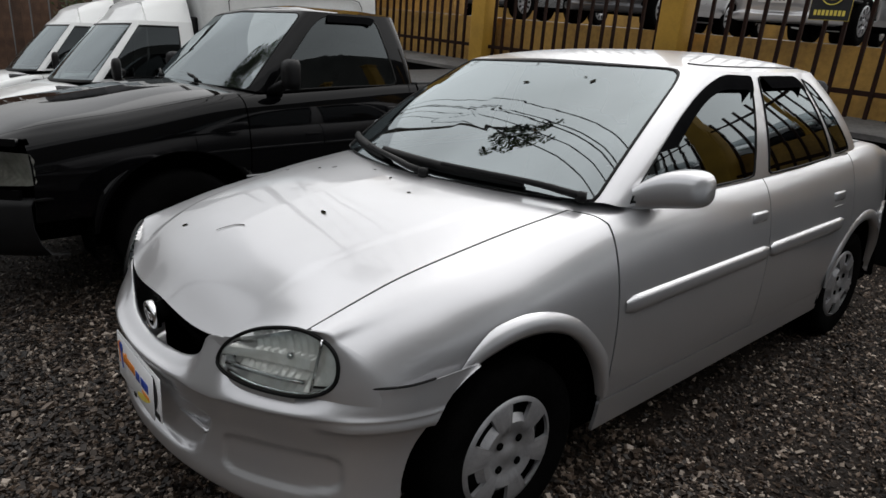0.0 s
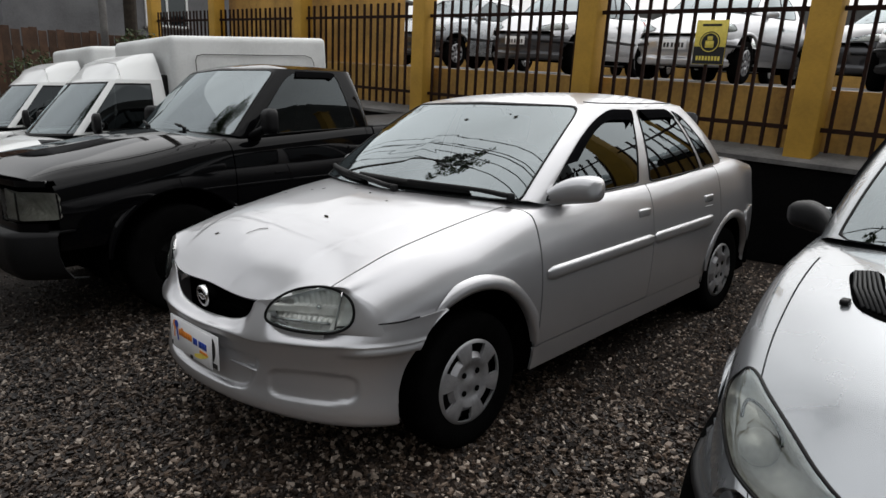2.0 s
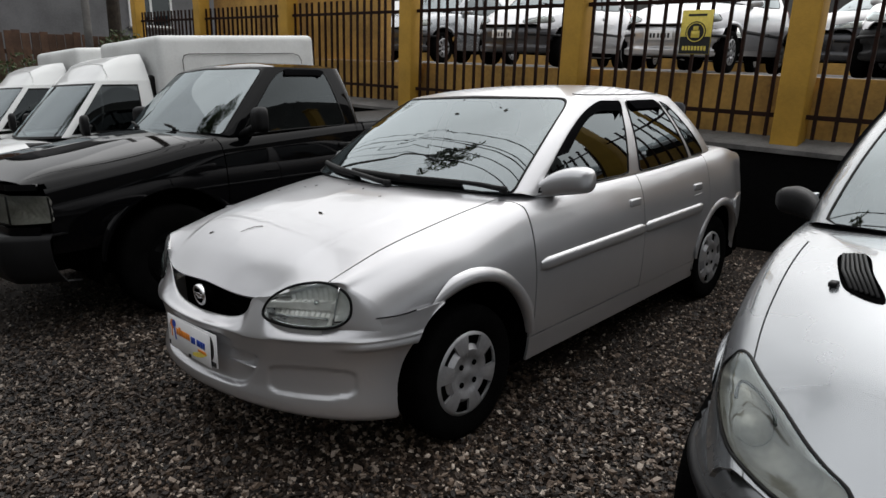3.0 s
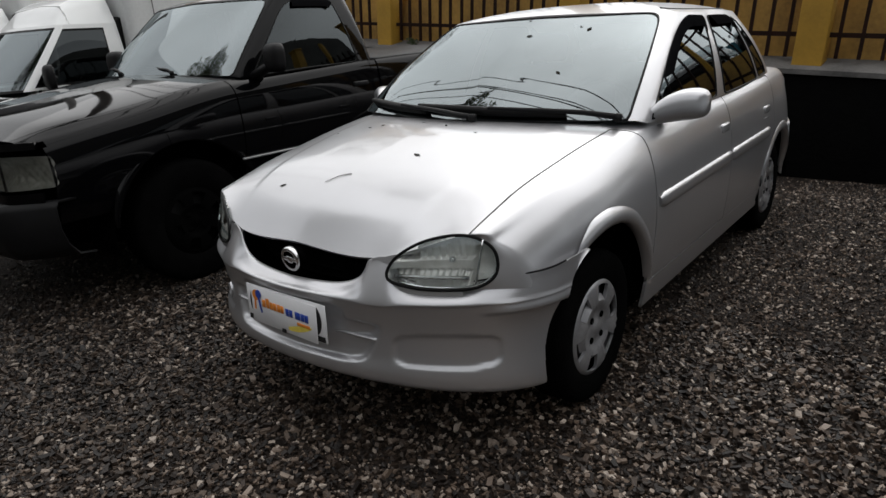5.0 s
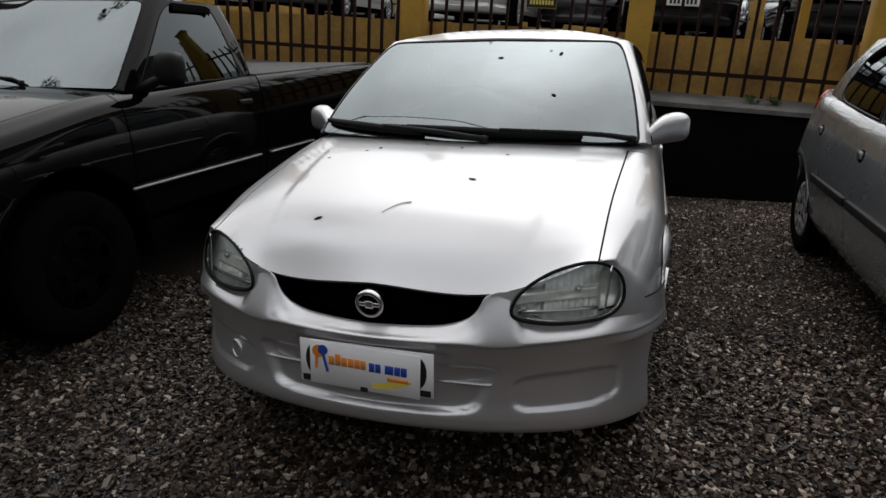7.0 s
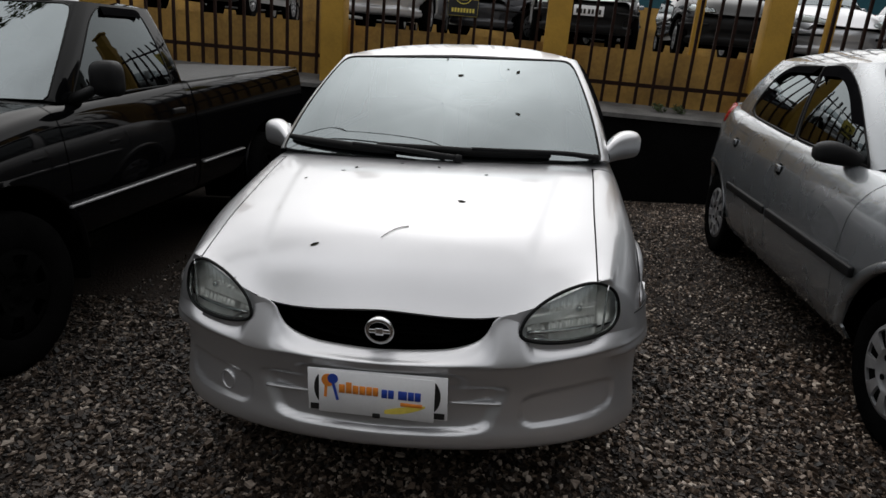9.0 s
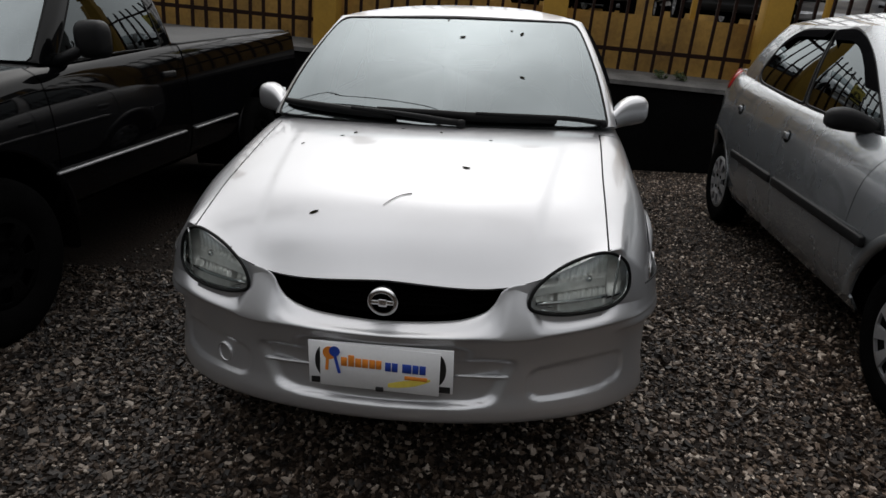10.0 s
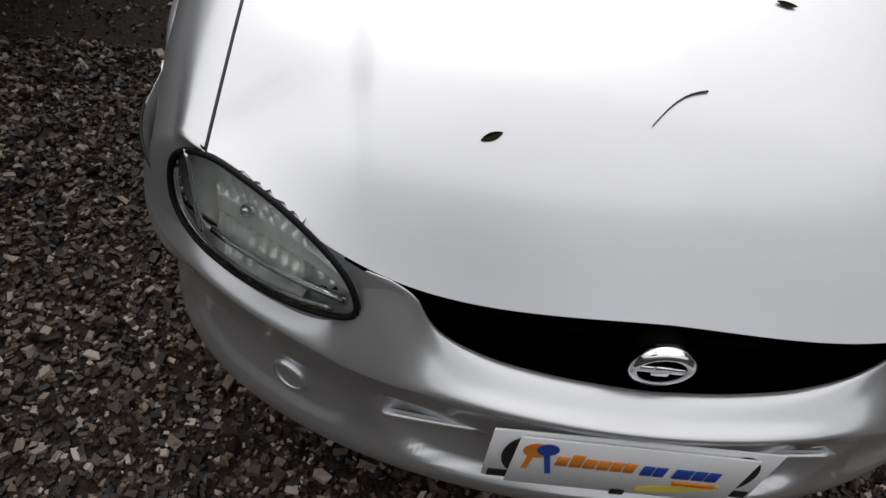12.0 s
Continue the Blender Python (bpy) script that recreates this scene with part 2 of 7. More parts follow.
def sheet(grid, keep=None, depth=0.012, flip=False, arches=()):
    """A panel from a grid of points (n, m, 3): faces where keep(centre) holds, wheel openings (y, z, radius) cut round, and its rim turned inwards by depth."""
    g = np.asarray(grid, float)
    n, m = g.shape[:2]
    bm = bmesh.new()
    verts = [[bm.verts.new(g[i, j]) for j in range(m)] for i in range(n)]
    for i in range(n - 1):
        for j in range(m - 1):
            c = (g[i, j] + g[i + 1, j] + g[i, j + 1] + g[i + 1, j + 1]) / 4
            if keep is not None and not keep(c):
                continue
            if any((c[1] - ay) ** 2 + (c[2] - az) ** 2 < ar * ar for ay, az, ar in arches):
                continue
            quad = [verts[i][j], verts[i + 1][j], verts[i + 1][j + 1], verts[i][j + 1]]
            bm.faces.new(quad[::-1] if flip else quad)
    bmesh.ops.delete(bm, geom=[v for v in bm.verts if not v.link_faces], context="VERTS")
    for ay, az, ar in arches:
        for v in bm.verts:
            if v.is_boundary:
                dy, dz = v.co.y - ay, v.co.z - az
                r = math.hypot(dy, dz)
                if abs(r - ar) < 0.036 and r > 1e-6:
                    v.co.y, v.co.z = ay + dy * ar / r, az + dz * ar / r
    bmesh.ops.remove_doubles(bm, verts=bm.verts[:], dist=1e-5)
    bm.normal_update()
    if depth:
        rim = [e for e in bm.edges if e.is_boundary]
        normal = {v: v.normal.copy() for e in rim for v in e.verts}
        made = bmesh.ops.extrude_edge_only(bm, edges=rim)["geom"]
        for v in [x for x in made if isinstance(x, bmesh.types.BMVert)]:
            near = min((o for e in v.link_edges for o in e.verts if o in normal and (o.co - v.co).length < 1e-6), key=lambda o: (o.co - v.co).length, default=None)
            if near:
                v.co -= normal[near] * depth
        for e in rim:
            e.smooth = False
    return bm


def mirrored(grid):
    """The other side of a grid."""
    g = np.array(grid, float)
    g[..., 0] *= -1
    return g


def whole(grid):
    """A grid whose last column lies on the middle line, joined with its other side."""
    g = np.asarray(grid, float)
    return np.concatenate([g, mirrored(g)[:, -2::-1]], axis=1)


# ---- ground ----
def ground_height(x, y):
    """Height of the lot: a plane that falls away to one side, evens out far off, and dips along the foot of the black wall."""
    tilt = math.tan(radians(SLOPE)) * 16 * np.tanh(np.asarray(x) / 16)
    dip = np.clip((np.asarray(y) - 3.9) / 1.2, 0, 1)
    return tilt - 0.08 * dip * dip * (3 - 2 * dip)


def flat_sheet(name, xs, ys, height, material):
    bm = bmesh.new()
    rows = [[bm.verts.new((x, y, float(height(x, y)))) for y in ys] for x in xs]
    for a, b in zip(rows, rows[1:]):
        for j in range(len(ys) - 1):
            bm.faces.new((a[j], b[j], b[j + 1], a[j + 1]))
    return part(name, bm, material)


def steps_out(near, far, step, n):
    inner = list(np.arange(-near, near + 1e-6, step))
    outer = list(np.geomspace(near + 2 * step, far, n))
    return [-v for v in outer[::-1]] + inner + outer


ground = flat_sheet("ground", steps_out(16, 400, 0.5, 14), steps_out(12, 400, 0.4, 14), ground_height, GROUND)
tagged(ground, "wet dark gravel ground of a car lot", "ground", kind="structure")


def gravel_material():
    m = bpy.data.materials.new("crushed_stone")
    m.use_nodes = True
    nodes, links = m.node_tree.nodes, m.node_tree.links
    p = nodes["Principled BSDF"]
    geo = nodes.new("ShaderNodeNewGeometry")
    ramp = nodes.new("ShaderNodeValToRGB")
    r = ramp.color_ramp
    stops = ((0.0, (0.0030, 0.0018, 0.0011)), (0.40, (0.0150, 0.0096, 0.0064)), (0.66, (0.046, 0.0315, 0.0222)), (0.86, (0.115, 0.083, 0.061)), (1.0, (0.36, 0.305, 0.255)))
    r.elements[0].position, r.elements[0].color = stops[0][0], (*stops[0][1], 1)
    r.elements[1].position, r.elements[1].color = stops[-1][0], (*stops[-1][1], 1)
    for at, c in stops[1:-1]:
        r.elements.new(at).color = (*c, 1)
    links.new(geo.outputs["Random Per Island"], ramp.inputs["Fac"])
    coord = nodes.new("ShaderNodeTexCoord")
    patch = nodes.new("ShaderNodeTexNoise")
    patch.inputs["Scale"].default_value, patch.inputs["Detail"].default_value = 1.3, 4
    links.new(coord.outputs["Object"], patch.inputs["Vector"])
    span = nodes.new("ShaderNodeMapRange")
    span.inputs["From Min"].default_value, span.inputs["From Max"].default_value = 0.3, 0.7
    span.inputs["To Min"].default_value, span.inputs["To Max"].default_value = 0.6, 1.3
    links.new(patch.outputs["Fac"], span.inputs["Value"])
    # light falloff painted into the stone colour: darker towards -x, paler towards +x
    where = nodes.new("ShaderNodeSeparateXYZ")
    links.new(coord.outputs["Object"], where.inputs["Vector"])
    side_shade = nodes.new("ShaderNodeMapRange")
    side_shade.inputs["From Min"].default_value, side_shade.inputs["From Max"].default_value = -2.0, 2.0
    side_shade.inputs["To Min"].default_value, side_shade.inputs["To Max"].default_value = 0.54, 1.80
    links.new(where.outputs["X"], side_shade.inputs["Value"])
    # random patch tone times the painted falloff
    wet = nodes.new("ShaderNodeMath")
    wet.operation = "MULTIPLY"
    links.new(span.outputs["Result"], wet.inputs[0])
    links.new(side_shade.outputs["Result"], wet.inputs[1])
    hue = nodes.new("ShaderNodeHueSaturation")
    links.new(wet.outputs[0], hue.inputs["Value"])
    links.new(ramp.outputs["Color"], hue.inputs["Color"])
    grain = nodes.new("ShaderNodeTexNoise")
    grain.inputs["Scale"].default_value = 180
    links.new(coord.outputs["Object"], grain.inputs["Vector"])
    b = nodes.new("ShaderNodeBump")
    b.inputs["Strength"].default_value, b.inputs["Distance"].default_value = 0.4, 0.004
    links.new(grain.outputs["Fac"], b.inputs["Height"])
    links.new(b.outputs["Normal"], p.inputs["Normal"])
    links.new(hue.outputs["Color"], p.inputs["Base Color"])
    p.inputs["Roughness"].default_value = 0.5
    p.inputs["Specular IOR Level"].default_value = 0.35
    return m


def scatter_gravel():
    """Broken stones strewn over the part of the lot that is seen, denser in front of the cars."""
    rng = np.random.default_rng(7)
    fields = ((-2.2, 2.4, -1.2, 1.6, 7600), (0.7, 2.5, 1.6, 5.1, 5600), (-0.8, 0.7, 1.6, 5.1, 1800), (-1.9, -0.7, 1.6, 5.1, 1300), (-6.0, 4.6, -3.4, -1.2, 700), (-5.0, -2.9, -1.2, 1.6, 1300), (2.5, 4.6, 0.2, 5.1, 700), (-2.9, -2.2, -1.2, 1.6, 2400), (2.4, 3.4, -1.2, 0.2, 2000))
    eight = (np.array([(1, 0, 0), (-1, 0, 0), (0, 1, 0), (0, -1, 0), (0, 0, 1), (0, 0, -1)], float), np.array([(0, 2, 4), (2, 1, 4), (1, 3, 4), (3, 0, 4), (2, 0, 5), (1, 2, 5), (3, 1, 5), (0, 3, 5)]))
    twelve = (np.array([(i, j, k) for i in (-1, 1) for j in (-1, 1) for k in (-1, 1)], float) * 0.72, np.array([(0, 1, 3), (0, 3, 2), (4, 6, 7), (4, 7, 5), (0, 4, 5), (0, 5, 1), (2, 3, 7), (2, 7, 6), (0, 2, 6), (0, 6, 4), (1, 5, 7), (1, 7, 3)]))
    all_co, all_faces, count = [], [], 0
    for at, (x0, x1, y0, y1, per) in enumerate(fields):
        n = int((x1 - x0) * (y1 - y0) * per)
        spots = np.stack([rng.uniform(x0, x1, n), rng.uniform(y0, y1, n)], 1)
        base, tris = twelve if at < 1 else eight
        v = len(base)
        jag = base[None] * rng.uniform(0.78, 1.12, (n, v, 1)) + rng.normal(0, 0.17, (n, v, 3))
        size = np.clip(rng.lognormal(math.log(0.0064), 0.34, n), 0.0036, 0.015)
        shape = np.stack([size * rng.uniform(1.0, 1.8, n), size * rng.uniform(0.75, 1.1, n), size * rng.uniform(0.45, 0.85, n)], 1)
        pts = jag * shape[:, None, :]
        turn = rng.uniform(0, 2 * math.pi, n)
        lean = rng.normal(0, 0.5, n)
        c, s = np.cos(lean)[:, None], np.sin(lean)[:, None]
        x, z = pts[..., 0] * c - pts[..., 2] * s, pts[..., 0] * s + pts[..., 2] * c
        c, s = np.cos(turn)[:, None], np.sin(turn)[:, None]
        px, py = x * c - pts[..., 1] * s, x * s + pts[..., 1] * c
        lift = ground_height(spots[:, 0], spots[:, 1]) + size * rng.uniform(0.0, 1.1, n)
        all_co.append(np.stack([px + spots[:, :1], py + spots[:, 1:], z + lift[:, None]], 2).reshape(-1, 3))
        all_faces.append((tris[None] + count + v * np.arange(n)[:, None, None]).reshape(-1, 3))
        count += n * v
    me = bpy.data.meshes.new("gravel")
    me.from_pydata(np.concatenate(all_co).tolist(), [], np.concatenate(all_faces).tolist())
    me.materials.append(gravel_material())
    return tagged(new("gravel", me), "loose wet crushed stone, grey and brown, over the lot", "gravel", kind="stuff")


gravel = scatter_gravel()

# ---- black retaining wall with its ledge, yellow wall, upper yard ----
WALL_Y, FENCE_Y, YELLOW_Y, YARD_Z = 5.15, 5.36, 5.55, 1.48


def prism_x(bm, outline, x0, x1, cuts=1):
    """Extrudes a (y, z) outline along x."""
    rings = []
    for i in range(cuts + 1):
        x = x0 + (x1 - x0) * i / cuts
        rings.append([bm.verts.new((x, y, z)) for y, z in outline])
    k = len(outline)
    for a, b in zip(rings, rings[1:]):
        for i in range(k):
            bm.faces.new((a[i], a[(i + 1) % k], b[(i + 1) % k], b[i]))
    bm.faces.new(rings[0][::-1])
    bm.faces.new(rings[-1])
    bmesh.ops.recalc_face_normals(bm, faces=bm.faces[:])


bm = bmesh.new()
prism_x(bm, [(WALL_Y, -1.3), (YELLOW_Y - 0.004, -1.3), (YELLOW_Y - 0.004, 0.84), (WALL_Y, 0.84)], -14.0, 14.0)
tagged(part("wall_retaining", bm, BLACK_WALL, smooth=False), "low retaining wall painted black, stained", "wall", kind="structure")
bm = bmesh.new()
prism_x(bm, [(WALL_Y - 0.03, 0.844), (YELLOW_Y - 0.004, 0.844), (YELLOW_Y - 0.004, 0.955), (WALL_Y + 0.02, 0.895), (WALL_Y - 0.03, 0.885)], -14.0, 14.0)
tagged(part("trim_ledge", bm, CONCRETE, smooth=False), "weathered grey concrete ledge on the black wall", "ledge", kind="structure")
bm = bmesh.new()
prism_x(bm, [(YELLOW_Y, -1.3), (YELLOW_Y + 0.2, -1.3), (YELLOW_Y + 0.2, YARD_Z + 0.01), (YELLOW_Y, YARD_Z + 0.01)], -14.0, 14.0)
tagged(part("wall_yellow", bm, YELLOW_WALL, smooth=False), "rough yellow painted plinth wall behind the bars", "wall", kind="structure")
bm = bmesh.new()
prism_x(bm, [(YELLOW_Y + 0.204, 1.0), (40, 1.0), (40, YARD_Z), (YELLOW_Y + 0.204, YARD_Z)], -30.0, 30.0)
tagged(part("pavement_upper_yard", bm, YARD, smooth=False), "grey paving of the raised yard", "pavement", kind="structure")

# yellow building that closes the upper yard on one side
bm = bmesh.new()
box(bm, -10.4, -5.45, YELLOW_Y + 0.21, YELLOW_Y + 0.41, YARD_Z + 0.014, 3.15)
tagged(part("wall_building", bm, YELLOW_WALL, smooth=False), "yellow painted building wall behind the fence", "wall", kind="structure")

# ---- yellow posts and iron fence ----
POSTS = (-13.0, -10.15, -7.26, -4.40, -1.80, 0.48, 2.53, 4.6, 6.9)
POST_W = 0.235


def fence_post():
    post = thing("fence_post", "square masonry fence post painted yellow", "post", "yellow fence posts")
    part("shaft", boxed(-POST_W / 2, POST_W / 2, -0.11, 0.115, 0.0, 2.25, bevel=0.012, segments=2), YELLOW_POST, post)
    bm = boxed(-POST_W / 2 - 0.03, POST_W / 2 + 0.03, -0.14, 0.145, 2.252, 2.32, bevel=0.01)
    part("cap", bm, YELLOW_POST, post)
    return post


first_post = fence_post()
first_post.matrix_world = pose(POSTS[0], FENCE_Y, 0.865)
for px in POSTS[1:]:
    copy_thing(first_post, pose(px, FENCE_Y, 0.865))


def bar_mesh():
    bm = boxed(-0.014, 0.014, -0.014, 0.014, 0.965, 2.33)
    me = bpy.data.meshes.new("bar")
    bm.to_mesh(me)
    bm.free()
    me.materials.append(IRON)
    return me


BAR = bar_mesh()


def fence_panel(x0, x1):
    panel = thing("iron_fence", "dark brown iron bar fence between yellow posts", "fence", "iron fences", pose(x0, FENCE_Y, 0))
    span = x1 - x0
    for z in (1.155, 2.15):
        part("rail", boxed(0.003, span - 0.003, -0.008, 0.008, z - 0.020, z + 0.020), IRON, panel, smooth=False)
    n = round(span / 0.158)
    for i in range(n):
        bar = new("bar", BAR)
        bar.parent = panel
        bar.location = ((i + 0.5) * span / n + random.uniform(-0.006, 0.006), 0, 0)
        bar.rotation_euler = (0, random.uniform(-0.006, 0.006), 0)
    return panel


for a, b in zip(POSTS, POSTS[1:]):
    fence_panel(a + POST_W / 2, b - POST_W / 2)


def fence_sign(x, z, w, h):
    """A yellow and black warning board tied to the bars, with its writing as bars."""
    sign = thing("fence_sign", "yellow and black notice board tied to the fence bars", "sign", place=pose(x, FENCE_Y - 0.022, z))
    part("board", boxed(-w / 2, w / 2, -0.003, 0.003, 0, h, bevel=0.001), INK_YELLOW, sign)
    part("lower_field", boxed(-w / 2 + 0.002, w / 2 - 0.002, -0.0045, -0.0032, 0.004, h * 0.40), INK_BLACK, sign, smooth=False)
    bm = bmesh.new()
    lathe(bm, [(0.0001, 0.0), (0.098, 0.0), (0.098, 0.003), (0.0001, 0.003)], 32, pose(0, -0.0086, h * 0.50, 0, 0, 90))
    part("disc", bm, INK_BLACK, sign, smooth=False)
    bm = bmesh.new()
    lathe(bm, [(0.080, 0.0), (0.088, 0.0), (0.088, 0.002), (0.080, 0.002)], 32, pose(0, -0.0110, h * 0.50, 0, 0, 90))
    part("ring", bm, INK_YELLOW, sign, smooth=False)
    bm = bmesh.new()
    box(bm, -0.04, 0.04, -0.012, -0.009, h * 0.5 - 0.05, h * 0.5 + 0.015, bevel=0.006)
    box(bm, -0.025, 0.025, -0.012, -0.009, h * 0.5 + 0.017, h * 0.5 + 0.055, bevel=0.006)
    part("symbol", bm, INK_YELLOW, sign)
    bm = bmesh.new()
    for i in range(8):
        box(bm, -0.115 + i * 0.030, -0.115 + i * 0.030 + 0.020, -0.007, -0.005, 0.035, 0.075)
    part("text_bar", bm, INK_YELLOW, sign, smooth=False)
    part("text_bar", boxed(-0.09, 0.09, -0.005, -0.0035, h - 0.055, h - 0.035), INK_BLACK, sign, smooth=False)
    return sign


fence_sign(-0.475, 1.665, 0.30, 0.40)


# ---- vehicle toolkit (each car is built facing -y, its nose at y = 0, its wheels on z = 0) ----
def loft(lines, bow, ys, ts):
    """One side of a car body: lines of (x keys, z keys) along the car, from the sill up and over to the middle; ts picks between them; bow bends the stations back towards the sides."""
    rows = []
    for y in ys:
        ctrl = np.array([(float(spl(xk, y)), float(spl(zk, y))) for xk, zk in lines])
        sec = catmull(ctrl, np.asarray(ts, float))
        sec[:, 0] = np.maximum(sec[:, 0], 0)
        rows.append(np.stack([sec[:, 0], y + float(spl(bow, y)) * sec[:, 0] ** 3, sec[:, 1]], 1))
    return np.array(rows)


def ring(base, top, knots, phis, heights, z_base, z_top, bulge=0.012, arc=0.0):
    """One side of a cabin: outlines at its base and top (points x, y from the front's middle round to the back's middle), blended over heights 0..1; arc bows the pillars outwards."""
    k = np.array([-knots[1], *knots, 2 * knots[-1] - knots[-2]])
    cols = []
    for s in heights:
        f = s - arc * s * (1 - s)
        pts = [(bx + (tx - bx) * f, by + (ty - by) * f) for (bx, by), (tx, ty) in zip(base, top)]
        pts = [(-pts[1][0], pts[1][1]), *pts, (-pts[-2][0], pts[-2][1])]
        x = spl([(a, p[0]) for a, p in zip(k, pts)], phis)
        y = spl([(a, p[1]) for a, p in zip(k, pts)], phis)
        puff = bulge * math.sin(math.pi * min(max(s, 0), 1))
        mid = (pts[1][1] + pts[-2][1]) / 2
        d = np.stack([x, (y - mid) * 0.5], 1)
        d /= np.linalg.norm(d, axis=1)[:, None] + 1e-9
        z0, z1 = spl(z_base, phis), spl(z_top, phis)
        cols.append(np.stack([np.maximum(x + d[:, 0] * puff, 0), y + d[:, 1] * puff * 1.2, z0 + (z1 - z0) * s], 1))
    return np.stack(cols, 1)


def lin(a, b, n):
    return np.linspace(a, b, n)


def pair(name, grid, material, parent, label="", **kw):
    """A panel on the car's left side and its match on the other; returns both."""
    return (part(name, sheet(grid, **kw), material, parent, label), part(name, sheet(mirrored(grid), flip=True, **kw), material, parent, label))


def joined(grids, **kw):
    """Several sheets in one bmesh, welded."""
    bm = bmesh.new()
    for grid, flip in grids:
        one = sheet(grid, flip=flip, **kw)
        me = bpy.data.meshes.new("joining")
        one.to_mesh(me)
        one.free()
        bm.from_mesh(me)
        bpy.data.meshes.remove(me)
    bmesh.ops.remove_doubles(bm, verts=bm.verts[:], dist=2e-4)
    return bm


def across(grid):
    """A sheet that runs over the middle line to the other side."""
    return joined([(grid, False), (mirrored(grid), True)], depth=0)


def cabin_reader(ringed, last):
    """A cabin's skin worked out once on a fine grid: read(points of (angle, height)) gives places and outward normals; negative angles lie on the other side."""
    ph, ss = lin(0, last, 220), lin(0, 1, 26)
    g = ringed(ph, ss)

    def place(q):
        fp = np.clip(np.abs(q[:, 0]) / last * 219, 0, 218.999)
        fs = np.clip(q[:, 1] * 25, 0, 24.999)
        i, j = fp.astype(int), fs.astype(int)
        u, v = (fp - i)[:, None], (fs - j)[:, None]
        p = (g[i, j] * (1 - u) + g[i + 1, j] * u) * (1 - v) + (g[i, j + 1] * (1 - u) + g[i + 1, j + 1] * u) * v
        p[:, 0] *= np.where(q[:, 0] < 0, -1, 1)
        return p

    def read(q):
        q = np.asarray(q, float)
        a, b = np.array([0.012, 0.0]), np.array([0.0, 0.03])
        n = np.cross(place(q + a) - place(q - a), place(q + b) - place(q - b))
        n /= np.linalg.norm(n, axis=1)[:, None] + 1e-12
        p = place(q)
        out = p - np.array([0.0, 2.1, 0.8])
        n *= np.sign((n * out).sum(1))[:, None]
        return p, n

    return read


def rounded(corners, per=12):
    """A closed line round corners of (angle, height, share of the side before, share of the side after that is rounded)."""
    out = []
    c = [np.array(k[:2], float) for k in corners]
    for i, k in enumerate(corners):
        a = c[i] + (c[i - 1] - c[i]) * k[2]
        b = c[i] + (c[(i + 1) % len(c)] - c[i]) * k[3]
        for t in np.linspace(0, 1, per):
            out.append((1 - t) ** 2 * a + 2 * t * (1 - t) * c[i] + t * t * b)
        d = c[(i + 1) % len(c)]
        e = d + (c[i] - d) * corners[(i + 1) % len(c)][2]
        for t in np.linspace(0, 1, per + 2)[1:-1]:
            out.append(b + (e - b) * t)
    return np.array(out)


def strips(loops, flip):
    """A skin over closed loops of equal length."""
    bm = bmesh.new()
    rings = [[bm.verts.new(p) for p in loop] for loop in loops]
    n = len(rings[0])
    for a, b in zip(rings, rings[1:]):
        for i in range(n):
            q = (a[i], a[(i + 1) % n], b[(i + 1) % n], b[i])
            bm.faces.new(q[::-1] if flip else q)
    return bm


def pane(car, read, name, material, cell, corners, paint_, seal=0.014, sides=(1, -1), n=92):
    """A window with rounded corners, its rubber seal and the painted frame that fills the rest of its cell (angle from, to, height from, to)."""
    p0, p1, s0, s1 = cell
    span, low = np.array([p1 - p0, s1 - s0]), np.array([p0, s0])
    line = (rounded(corners) - low) / span - 0.5
    at = np.arctan2(line[:, 1], line[:, 0])
    order = np.argsort(at)
    k = math.pi / 4
    th = np.sort(np.concatenate([np.linspace(-math.pi, math.pi, n, endpoint=False) + 0.001, [-3 * k, -k, k, 3 * k]]))
    r = np.interp(th, at[order], np.hypot(line[:, 0], line[:, 1])[order], period=2 * math.pi)
    ray = np.stack([np.cos(th), np.sin(th)], 1)
    edge = 0.5 / np.maximum(np.abs(ray[:, 0]), np.abs(ray[:, 1]))
    size = np.hypot(ray[:, 0] * abs(p1 - p0) * 0.95, ray[:, 1] * 0.52 * (s1 - s0))
    outer = np.minimum(r + seal / size, edge - 0.001)

    def loop(rad, side, off):
        q = low + (0.5 + ray * rad[:, None]) * span
        p, m = read(q)
        p = p + m * off
        p[:, 0] *= side
        return p

    for side in sides:
        flip = side < 0
        w = part(name, strips([loop(r * f, side, 0.0005) for f in (1.0, 0.85, 0.65, 0.45, 0.25, 0.1, 0.004)], flip), material, car)
        part("seal", strips([loop(outer, side, -0.004), loop(outer, side, 0.003), loop(r * 0.6 + outer * 0.4, side, 0.0045), loop(r, side, 0.002), loop(r, side, -0.004)], flip), SEAL, w)
        part(name + "_frame", strips([loop(edge + (outer - edge) * t, side, 0.0) for t in (0, 0.25, 0.5, 0.75, 1.0)], flip), paint_, car)


def guard(car, read, corners, first, last, share, side):
    """A smoked rain guard that follows part of a window's edge (shares first..last of its line) and stands off the glass."""
    line = rounded(corners)
    keep = np.unique(np.linspace(first * (len(line) - 1), last * (len(line) - 1), 34).astype(int))
    mid = line.mean(0)
    rows = []
    for f, off in ((-0.05, 0.004), (0.0, 0.010), (share * 0.5, 0.016), (share, 0.019)):
        p, m = read(line[keep] + (mid - line[keep]) * f)
        p = p + m * off
        p[:, 0] *= side
        rows.append(p)
    part("rain_guard", sheet(np.stack(rows, 1), flip=side < 0, depth=0.003), SMOKED, car, "smoked plastic rain guard")


